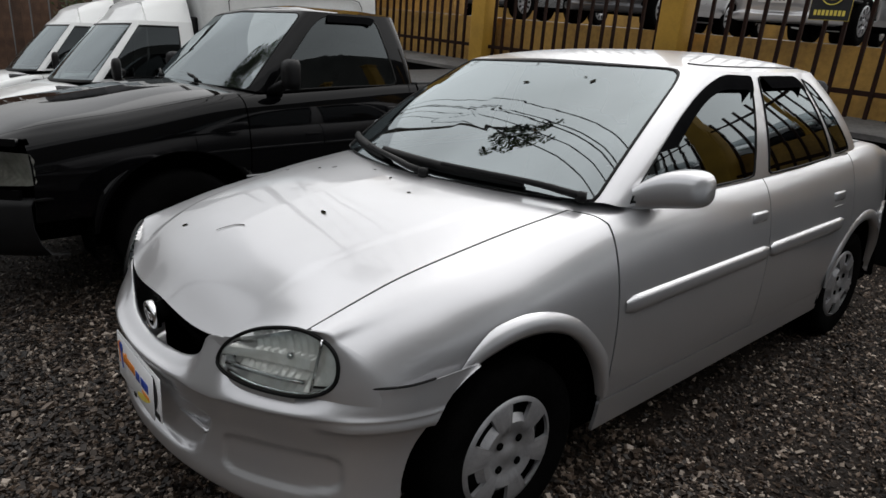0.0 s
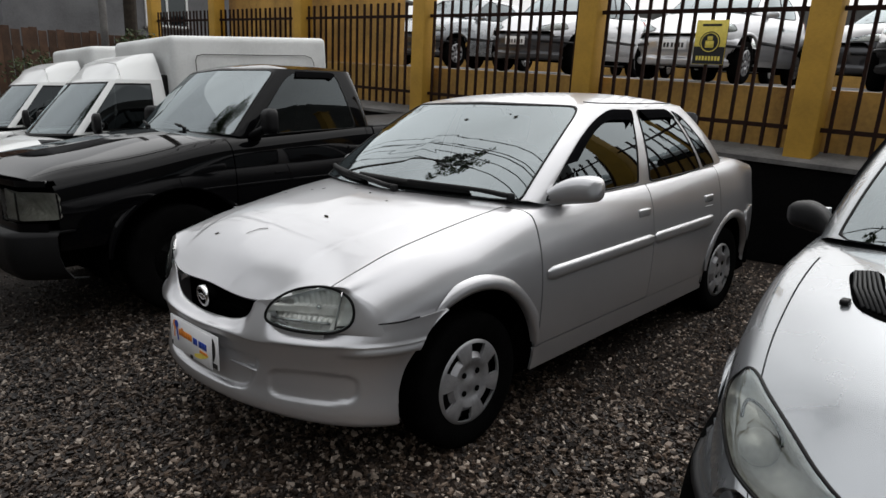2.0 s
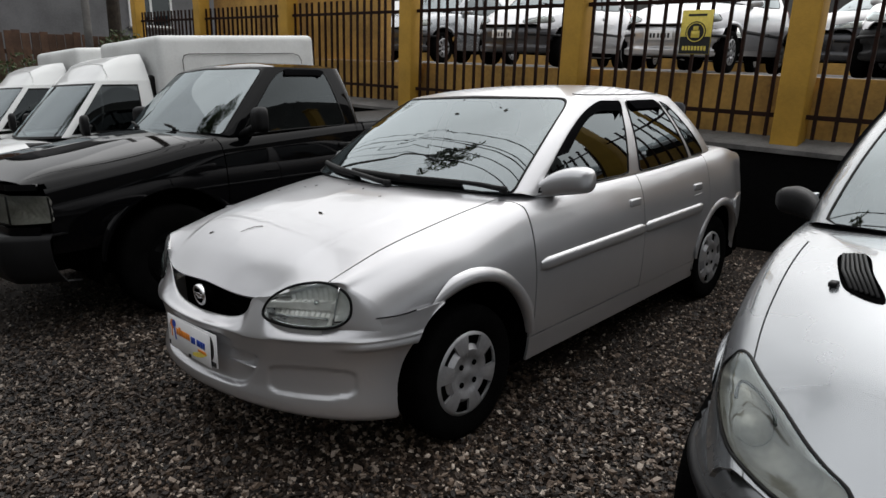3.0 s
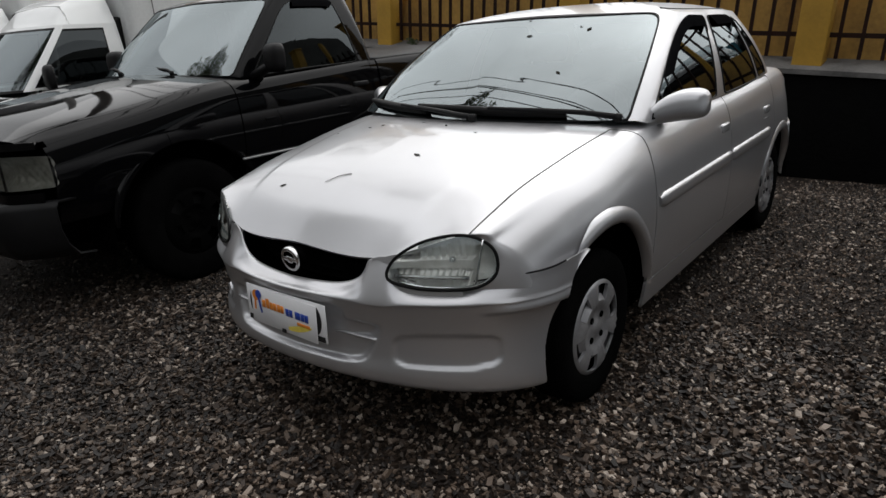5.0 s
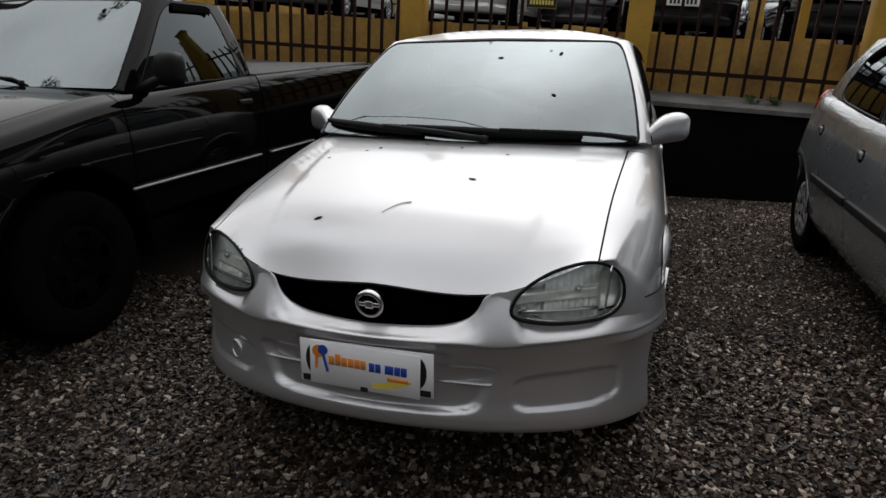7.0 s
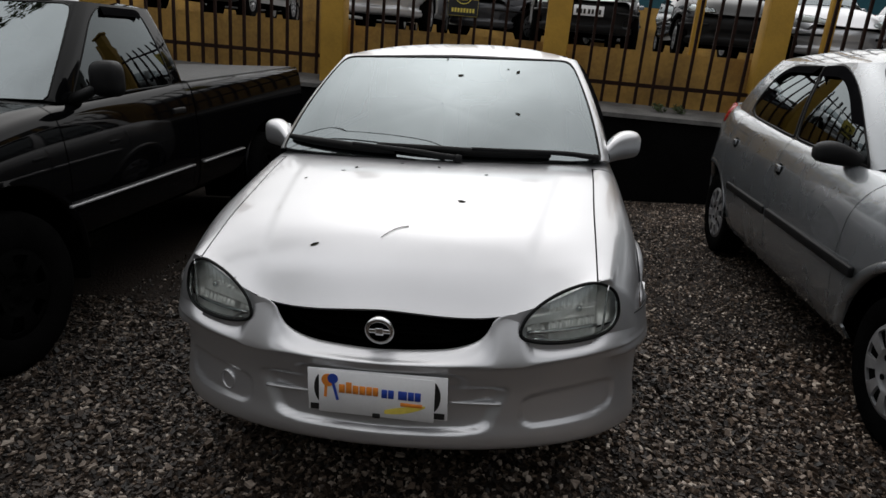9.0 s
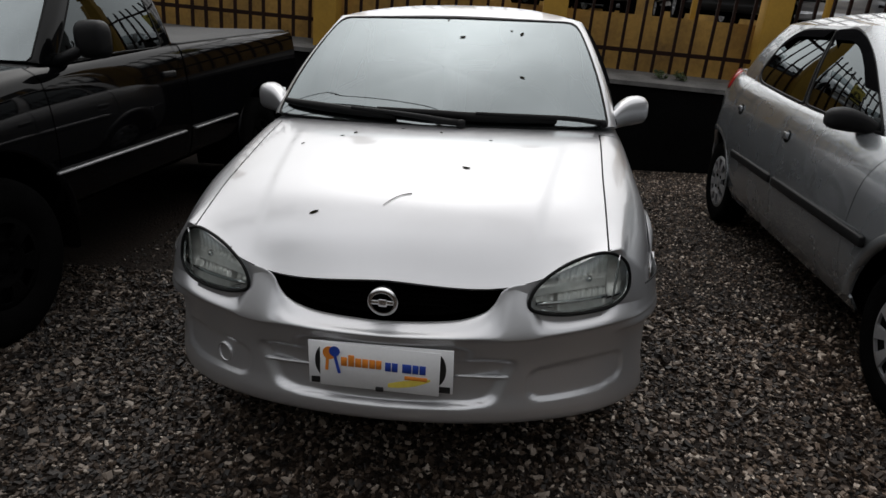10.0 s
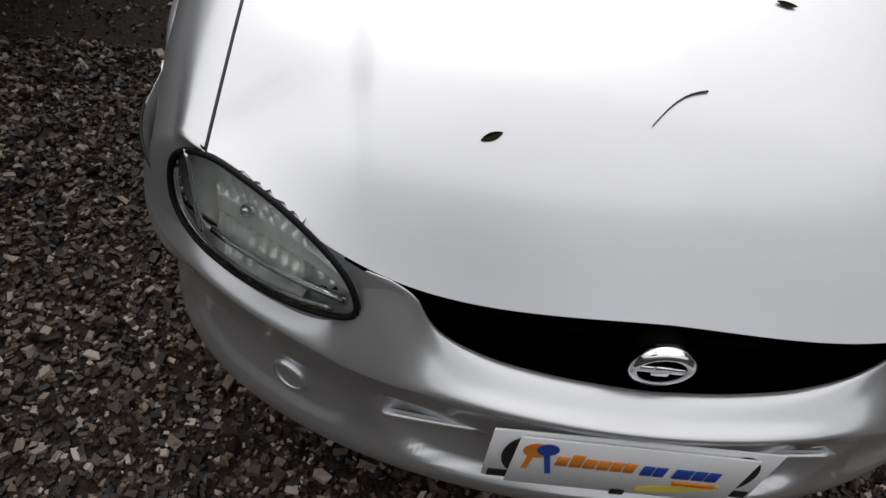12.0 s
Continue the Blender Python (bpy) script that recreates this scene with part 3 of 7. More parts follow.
def roof_grid(edge, centre, crown, rings=(1.0, 0.97, 0.92, 0.8, 0.6, 0.4, 0.2, 0.0)):
    """A domed roof inside the cabin's upper edge (n, 3)."""
    c = np.array(centre)
    out = []
    for r in rings:
        p = edge.copy()
        p[:, :2] = c + (edge[:, :2] - c) * r
        p[:, 0] = np.maximum(p[:, 0], 0)
        p[:, 2] = edge[:, 2] + (crown - edge[:, 2]) * (1 - r**2.6)
        out.append(p)
    return np.stack(out, 1)


def arch_lip(bm, side, x, cy, cz, r, a0, a1, width=0.045, out=0.012, steps=36):
    """A rolled lip round a wheel opening; x(y) is the body's half width."""
    prof = [(-0.006, -0.03), (-0.008, 0.004), (0.006, out), (0.022, out * 0.9), (width, 0.0), (width + 0.006, -0.012)]
    rows = []
    for i in range(steps + 1):
        a = radians(a0 + (a1 - a0) * i / steps)
        row = []
        q = min(1.0, (i + 0.5) / 6, (steps - i + 0.5) / 6)
        for dr, dx in prof:
            dr, dx = (dr * (0.35 + 0.65 * q), dx * q) if dx > 0 or dr > 0.03 else (dr, dx)
            y, z = cy + (r + dr) * math.cos(a), cz + (r + dr) * math.sin(a)
            row.append(bm.verts.new((side * (x(y, z) + dx), y, z)))
        rows.append(row)
    for a, b in zip(rows, rows[1:]):
        for k in range(len(prof) - 1):
            q = (a[k], b[k], b[k + 1], a[k + 1])
            bm.faces.new(q if side < 0 else q[::-1])


def wheel(parent, x, y, z, radius, rim, width, side, style, cap_material=None):
    """A tyre with tread blocks, a dark rim and a wheel cover; style gives the openings: (count, inner, outer, share)."""
    cap_material = cap_material or HUBCAP
    hub = new("wheel")
    hub.parent = parent
    hub.location = (x, y, z)
    w = width / 2
    bm = bmesh.new()
    lathe(bm, [(rim - 0.01, -w * 0.8), (rim + 0.012, -w * 0.92), (radius - 0.035, -w), (radius - 0.008, -w * 0.86), (radius, -w * 0.6), (radius, w * 0.6), (radius - 0.008, w * 0.86), (radius - 0.035, w), (rim + 0.012, w * 0.92), (rim - 0.01, w * 0.8)], 56)
    part("tyre", bm, RUBBER, hub)
    bm = bmesh.new()
    lathe(bm, [(rim, -w * 0.8), (rim - 0.012, -w * 0.5), (rim - 0.014, side * w * 0.35), (rim * 0.5, side * w * 0.45), (0.001, side * w * 0.4)], 40)
    part("rim", bm, STEEL, hub)
    count, r0, r1, share, ribbed = style
    bm = bmesh.new()
    per = 12
    steps = count * per
    gap = round(per * share)
    radii = [(0.001, 0.007), (rim * 0.13, 0.007), (rim * 0.155, 0.002), (rim * 0.40, 0.003), (rim * 0.43, 0.009), (rim * r0, 0.012), (rim * (r0 + r1) / 2, 0.012), (rim * r1, 0.010), (rim * 0.97, 0.005), (rim * 1.015, -0.008)]

    def at(i, r, a):
        w_ = 2 * math.pi * i / steps
        return (side * (w * 0.80 + a), r * math.cos(w_), r * math.sin(w_))

    def ridge(i, k):
        return 0.0045 if ribbed and 4 <= k <= 7 and i % per in (gap + 2, per - 2) else 0.0

    rings = [[bm.verts.new(at(i, r, a + ridge(i, k))) for i in range(steps)] for k, (r, a) in enumerate(radii)]
    for k in range(len(radii) - 1):
        for i in range(steps):
            if k in (5, 6) and i % per < gap:
                continue
            q = (rings[k][i], rings[k][(i + 1) % steps], rings[k + 1][(i + 1) % steps], rings[k + 1][i])
            bm.faces.new(q if side < 0 else q[::-1])
    rimmed = [e for e in bm.edges if e.is_boundary]
    made = bmesh.ops.extrude_edge_only(bm, edges=rimmed)["geom"]
    bmesh.ops.translate(bm, vec=(-side * 0.012, 0, 0), verts=[v for v in made if isinstance(v, bmesh.types.BMVert)])
    for e in rimmed:
        e.smooth = False
    if ribbed:
        for k in range(count):
            lip = [bm.verts.new(at(k * per + i, rim * (r0 + 0.11), -0.006)) for i in range(gap + 1)]
            inner = [rings[5][(k * per + i) % steps] for i in range(gap + 1)]
            for i in range(gap):
                q = (inner[i], inner[i + 1], lip[i + 1], lip[i])
                bm.faces.new(q if side < 0 else q[::-1])
    cover = part("wheel_cover", bm, cap_material, hub)
    for i in range(4):
        a = 2 * math.pi * (i + 0.5) / 4
        bm = bmesh.new()
        lathe(bm, [(0.012, 0.0), (0.012, 0.004), (0.001, 0.004)], 12, Matrix.Translation((side * (w * 0.80 + 0.0045) - (0.004 if side < 0 else 0), rim * 0.30 * math.cos(a), rim * 0.30 * math.sin(a))))
        part("bolt_recess", bm, DARK, cover)
    return hub


def wheel_well(parent, side, x_in, x_out, y, z, r):
    bm = bmesh.new()
    rows = []
    for i in range(25):
        a = math.pi * (-0.12 + 1.24 * i / 24)
        rows.append([bm.verts.new((side * xx, y + r * math.cos(a), max(z + r * math.sin(a), 0.27))) for xx in (x_in, x_out)])
    for a, b in zip(rows, rows[1:]):
        bm.faces.new((a[0], a[1], b[1], b[0]))
    fan = [r0[0] for r0 in rows]
    bm.faces.new(fan if side > 0 else fan[::-1])
    part("wheel_liner", bm, DARK, parent, smooth=False)


def wiper(parent, x0, y0, z0, x1, y1, z1, lift=0.018):
    """A wiper: arm, joint and blade resting on the glass."""
    a, b = Vector((x0, y0, z0)), Vector((x1, y1, z1))
    bm = bmesh.new()
    tube(bm, [a, a.lerp(b, 0.12) + Vector((0, 0, lift)), a.lerp(b, 0.55) + Vector((0, 0, lift))], [0.010, 0.008, 0.006], 6)
    arm = part("wiper_arm", bm, PLASTIC, parent)
    bm = bmesh.new()
    way = (b - a).normalized()
    tube(bm, [a.lerp(b, 0.18) + Vector((0, 0, lift * 0.55)), a.lerp(b, 0.6) + Vector((0, -0.002, lift * 0.8)), b + Vector((0, 0, lift * 0.4))], [0.007, 0.011, 0.006], 6)
    part("wiper_blade", bm, SEAL, arm)
    bm = bmesh.new()
    lathe(bm, [(0.0001, -0.015), (0.014, -0.012), (0.014, 0.012), (0.0001, 0.018)], 12, Matrix.Translation(a) @ pose(0, 0, 0, 0, 90, 0))
    part("wiper_pivot", bm, PLASTIC, arm)


def seat(parent, x, y, z):
    s = new("seat")
    s.parent = parent
    part("cushion", boxed(x - 0.24, x + 0.24, y - 0.28, y + 0.24, z, z + 0.18, bevel=0.06, segments=3), FABRIC, s)
    m = Matrix.Translation((x, y + 0.26, z + 0.12)) @ pose(0, 0, 0, -16, 0, 0)
    part("backrest", boxed(-0.23, 0.23, -0.07, 0.07, 0, 0.58, bevel=0.06, segments=3, m=m), FABRIC, s)
    part("headrest", boxed(-0.13, 0.13, -0.045, 0.045, 0.60, 0.76, bevel=0.04, segments=3, m=m), FABRIC, s)


def cabin_trim(parent, y_dash, z_dash, y_front, y_rear, half, floor=0.3):
    """Dashboard, steering wheel, seats and a dark tub inside the cabin."""
    bm = bmesh.new()
    box(bm, -half, half, y_dash - 0.30, y_dash + 0.12, z_dash - 0.22, z_dash, bevel=0.05, segments=3)
    part("dashboard", bm, PLASTIC, parent)
    bm = bmesh.new()
    m = Matrix.Translation((0.34, y_dash + 0.26, z_dash - 0.02)) @ pose(0, 0, 0, 64, 0, 0)
    n = 28
    rows = [[bm.verts.new(m @ Vector(((0.18 + 0.013 * math.cos(b)) * math.cos(a), (0.18 + 0.013 * math.cos(b)) * math.sin(a), 0.013 * math.sin(b)))) for b in (2 * math.pi * k / 8 for k in range(8))] for a in (2 * math.pi * i / n for i in range(n))]
    for i in range(n):
        for k in range(8):
            bm.faces.new((rows[i][k], rows[(i + 1) % n][k], rows[(i + 1) % n][(k + 1) % 8], rows[i][(k + 1) % 8]))
    part("steering_wheel", bm, PLASTIC, parent)
    for x in (-0.36, 0.36):
        seat(parent, x, y_front, floor + 0.12)
        if y_rear:
            seat(parent, x, y_rear, floor + 0.14)
    part("tub", boxed(-half, half, y_dash - 0.25, (y_rear or y_front) + 0.5, floor - 0.1, floor), DARK, parent)


def lamp_shell(outline, surface, proud, dome, rings=6):
    """A dome over a closed outline of (x, z); surface(x, z) gives y. Negative dome is a dish."""
    o = np.asarray(outline, float)
    c = o.mean(0)
    bm = bmesh.new()
    loops = []
    for k in range(rings):
        r = 1 - k / rings
        loop = []
        for p in o:
            q = c + (p - c) * r
            loop.append(bm.verts.new((q[0], surface(q[0], q[1]) - proud - dome * (1 - r * r), q[1])))
        loops.append(loop)
    n = len(o)
    for a, b in zip(loops, loops[1:]):
        for i in range(n):
            bm.faces.new((a[i], a[(i + 1) % n], b[(i + 1) % n], b[i]))
    tip = bm.verts.new((c[0], surface(c[0], c[1]) - proud - dome, c[1]))
    for i in range(n):
        bm.faces.new((loops[-1][i], loops[-1][(i + 1) % n], tip))
    bmesh.ops.recalc_face_normals(bm, faces=bm.faces[:])
    return bm


def lamp_surround(car, L, y0, outline, surface, x0, x1, low, material):
    """The body skin round a lamp, from the bumper up to the bonnet's front edge, with an opening for the lamp."""
    mid = outline.mean(0)
    rim = mid + (outline - mid) * 0.95
    nose = L([y0], lin(4.0, 8, 60))[0]

    def outside(c):
        x, z = abs(c[0]), c[2]
        a, b = rim, np.roll(rim, -1, axis=0)
        hit = (a[:, 1] > z) != (b[:, 1] > z)
        cross = a[:, 0] + (z - a[:, 1]) / np.where(hit, b[:, 1] - a[:, 1], 1) * (b[:, 0] - a[:, 0])
        return np.count_nonzero(hit & (x < cross)) % 2 == 0

    rows = []
    for x in np.linspace(x0, x1, 60):
        top = float(np.interp(x, nose[::-1, 0], nose[::-1, 2]))
        rows.append([(x, surface(x, z), z) for z in np.linspace(low, top, 32)])
    g = np.array(rows)
    part("lamp_surround", sheet(g, depth=0, keep=outside), material, car)
    part("lamp_surround", sheet(mirrored(g), flip=True, depth=0, keep=outside), material, car)


def mirror_pod(parent, side, sections, material):
    """A teardrop mirror shell that grows out of its foot on the door: sections of (x, y, z, half depth, half height)."""
    m = new("door_mirror")
    m.parent = parent
    keys = np.array(sections)
    rows = []
    for t in np.linspace(0, len(keys) - 1, 40):
        x, y, z, hy, hz = catmull(keys, np.array([t]))[0]
        ring_ = []
        for a in np.linspace(0, 2 * math.pi, 25):
            c, s = math.cos(a), math.sin(a)
            dy = hy * math.copysign(abs(c) ** 0.65, c) * (0.55 if c > 0 else 1.0)
            ring_.append((side * x, y + dy, z + hz * math.copysign(abs(s) ** 0.7, s)))
        rows.append(ring_)
    bm = sheet(np.array(rows), depth=0, flip=side > 0)
    tip = [v for v in bm.verts if v.is_boundary and abs(v.co.x) > keys[-1][0] - 0.004]
    if len(tip) > 2:
        bmesh.ops.contextual_create(bm, geom=tip)
    bmesh.ops.recalc_face_normals(bm, faces=bm.faces[:])
    part("shell", bm, material, m)
    x, y, z, hy, hz = keys[-3]
    part("mirror_glass", boxed(-0.034, 0.034, 0, 0.004, -hz * 0.55, hz * 0.55, bevel=0.002, m=Matrix.Translation((side * (x - 0.02), y + hy * 0.56, z)) @ pose(0, 0, 0, 0, 0, side * -6)), CHROME, m)


def gridded(lines, bow, ys, ts):
    """A stretch of a lofted body worked out once on a fine grid and read between its points."""
    g = loft(lines, bow, ys, ts)

    def read(yy, tt):
        fy = np.clip((np.asarray(yy, float) - ys[0]) / (ys[1] - ys[0]), 0, len(ys) - 1.001)
        ft = np.clip((np.asarray(tt, float) - ts[0]) / (ts[1] - ts[0]), 0, len(ts) - 1.001)
        i, j = fy.astype(int), ft.astype(int)
        u, v = (fy - i)[:, None, None], (ft - j)[None, :, None]
        return (g[i][:, j] * (1 - u) + g[i + 1][:, j] * u) * (1 - v) + (g[i][:, j + 1] * (1 - u) + g[i + 1][:, j + 1] * u) * v

    return read


def on_body(L, y, t, off=0.0):
    """A place on a lofted body and off metres out from it."""
    g = L([y, y + 0.004], np.array([t, t + 0.02]))
    p = g[0, 0]
    n = np.cross(g[1, 0] - p, g[0, 1] - p)
    n /= np.linalg.norm(n) + 1e-12
    if n[0] + n[2] < 0:
        n = -n
    return p + n * off


def body_patch(L, outline, offsets):
    """A shell over a closed outline of (y, t) on a lofted body; offsets of (share of the outline's size, metres out)."""
    o = np.asarray(outline, float)
    c = o.mean(0)
    bm = bmesh.new()
    loops = [[bm.verts.new(on_body(L, *(c + (p - c) * r), d)) for p in o] for r, d in offsets if r > 0]
    n = len(o)
    for a, b in zip(loops, loops[1:]):
        for i in range(n):
            bm.faces.new((a[i], a[(i + 1) % n], b[(i + 1) % n], b[i]))
    tip = bm.verts.new(on_body(L, *c, offsets[-1][1]))
    for i in range(n):
        bm.faces.new((loops[-1][i], loops[-1][(i + 1) % n], tip))
    bmesh.ops.recalc_face_normals(bm, faces=bm.faces[:])
    return bm


def mirror_bm(bm):
    bmesh.ops.scale(bm, vec=(-1, 1, 1), verts=bm.verts[:])
    bmesh.ops.reverse_faces(bm, faces=bm.faces[:])
    return bm


def closed(points, n):
    """n points round a closed, rounded line through control points."""
    p = list(points)
    return catmull([p[-1], *p, p[0], p[1]], np.linspace(1, len(p) + 1, n, endpoint=False))


def door_mirror(parent, side, x, y, z, material, size=(0.09, 0.075, 0.062), arm=None):
    """A rounded mirror shell on its foot, with the glass at its back."""
    m = new("door_mirror")
    m.parent = parent
    bm = bmesh.new()
    bmesh.ops.create_uvsphere(bm, u_segments=24, v_segments=16, radius=1.0)
    for v in bm.verts:
        q = v.co.copy()
        e = 0.62
        v.co = Vector([math.copysign(abs(c) ** e, c) for c in q])
        if v.co.y > 0.25:
            v.co.y = 0.25
    bmesh.ops.transform(bm, matrix=Matrix.Translation((side * x, y, z)) @ pose(0, 0, 0, 0, 0, side * -8) @ Matrix.Diagonal((*size, 1)), verts=bm.verts[:])
    part("shell", bm, material, m)
    bm = bmesh.new()
    box(bm, -size[0] * 0.8, size[0] * 0.8, 0, 0.004, -size[2] * 0.75, size[2] * 0.75, bevel=0.002, m=Matrix.Translation((side * x, y + size[1] * 0.27, z)) @ pose(0, 0, 0, 0, 0, side * -8))
    part("mirror_glass", bm, CHROME, m)
    if arm:
        bm = bmesh.new()
        tube(bm, [(side * a, b, c) for a, b, c in arm], [0.055, 0.05, 0.035], 12, flat=0.55)
        part("foot", bm, material, m)


# ---- the silver sedan ----
SEDAN_BOW = [(0.0, 0.65), (1.0, 0.65), (1.9, 0.0), (3.3, 0.0), (3.97, -0.35)]
SEDAN_LINES = [
    ([(0.09, 0.768), (3.5, 0.768), (3.97, 0.64)], [(0.09, 0.228), (3.97, 0.24)]),
    ([(0.09, 0.785), (3.4, 0.78), (3.97, 0.67)], [(0.09, 0.335), (3.97, 0.34)]),
    ([(0.09, 0.80), (3.4, 0.795), (3.97, 0.69)], [(0.09, 0.46), (3.97, 0.48)]),
    ([(0.09, 0.760), (0.25, 0.785), (0.5, 0.805), (3.3, 0.80), (3.97, 0.69)], [(0.09, 0.60), (1.0, 0.64), (3.97, 0.66)]),
    ([(0.09, 0.722), (0.25, 0.762), (0.5, 0.785), (1.5, 0.785), (3.2, 0.78), (3.97, 0.67)], [(0.09, 0.685), (0.5, 0.755), (1.0, 0.80), (1.5, 0.82), (3.4, 0.84), (3.97, 0.80)]),
    ([(0.09, 0.668), (0.25, 0.702), (0.4, 0.720), (1.0, 0.738), (3.0, 0.738), (3.4, 0.715), (3.97, 0.65)], [(0.09, 0.738), (0.33, 0.805), (0.6, 0.855), (1.0, 0.908), (1.5, 0.930), (2.2, 0.938), (3.0, 0.96), (3.4, 0.965), (3.97, 0.90)]),
    ([(0.09, 0.605), (0.4, 0.615), (1.0, 0.645), (3.0, 0.66), (3.4, 0.63), (3.97, 0.57)], [(0.09, 0.765), (0.2, 0.80), (0.33, 0.838), (0.5, 0.873), (0.8, 0.925), (1.0, 0.948), (3.0, 0.985), (3.4, 0.995), (3.97, 0.93)]),
    ([(0.09, 0.33), (3.97, 0.33)], [(0.09, 0.683), (0.2, 0.782), (0.33, 0.850), (0.5, 0.895), (0.8, 0.945), (1.0, 0.963), (3.0, 1.0), (3.4, 1.01), (3.97, 0.945)]),
    ([(0.09, 0.0), (3.97, 0.0)], [(0.09, 0.69), (0.2, 0.79), (0.33, 0.858), (0.5, 0.905), (0.8, 0.952), (1.0, 0.968), (3.0, 1.0), (3.4, 1.012), (3.97, 0.95)]),
]
SEDAN_KNOTS = (0, 0.65, 0.85, 1.75, 2.7, 3.05, 3.65)
SEDAN_BASE = ((0, 0.96), (0.694, 1.175), (0.729, 1.255), (0.735, 2.15), (0.715, 3.10), (0.60, 3.36), (0, 3.45))
SEDAN_TOP = ((0, 1.70), (0.562, 1.795), (0.594, 1.868), (0.605, 2.2), (0.585, 2.75), (0.50, 2.93), (0, 3.0))
SEDAN_Z0 = [(0, 0.968), (0.65, 0.962), (0.85, 0.945), (1.75, 0.948), (2.7, 0.975), (3.05, 0.99), (3.65, 1.005)]
SEDAN_Z1 = [(0, 1.362), (0.65, 1.352), (0.9, 1.345), (3.05, 1.335), (3.65, 1.33)]


def sedan_cabin(ph, ss):
    return ring(SEDAN_BASE, SEDAN_TOP, SEDAN_KNOTS, ph, ss, SEDAN_Z0, SEDAN_Z1, arc=0.20)


def window_band(ringed, parent, name, material, phi, s, seal=0.016, sides=True):
    """A pane between two angles and two heights, with a rubber seal round it; both sides of the car, or one pane across."""
    (p0, p1), (s0, s1) = phi, s
    dp, ds = seal * 0.9, seal * 2.2
    pane = ringed(lin(p0 + (dp if sides else 0), p1 - dp, 16), lin(s0 + ds, s1 - ds, 8))
    edges = []
    for pa, pb, sa, sb in ((p0, p1, s0, s0 + ds), (p0, p1, s1 - ds, s1), (p0, p0 + dp, s0 + ds, s1 - ds), (p1 - dp, p1, s0 + ds, s1 - ds)):
        if not sides and pb == p0 + dp:
            continue
        edges.append(ringed(lin(pa, pb, 16 if pb - pa > 0.1 else 2), lin(sa, sb, 8 if sb - sa > 0.2 else 2)))
    if sides:
        for flip in (False, True):
            w = part(name, sheet(mirrored(pane) if flip else pane, flip=flip, depth=0.004), material, parent)
            part("seal", joined([(mirrored(e) if flip else e, flip) for e in edges], depth=0.006), SEAL, w)
    else:
        w = part(name, joined([(pane, False), (mirrored(pane), True)], depth=0), material, parent)
        part("seal", joined([(e, False) for e in edges] + [(mirrored(e), True) for e in edges], depth=0.006), SEAL, w)


def bonnet_lift(x, y):
    """The raised middle of the bonnet, which widens towards the windscreen."""
    edge = 0.385 + 0.13 * np.clip((y - 0.1) / 0.9, 0, 1)
    t = np.clip((edge + 0.020 - np.abs(x)) / 0.040, 0, 1)
    end = np.clip((y - 0.13) / 0.16, 0, 1) * np.clip((1.02 - y) / 0.25, 0, 1)
    return 0.005 * t * t * (3 - 2 * t) * end


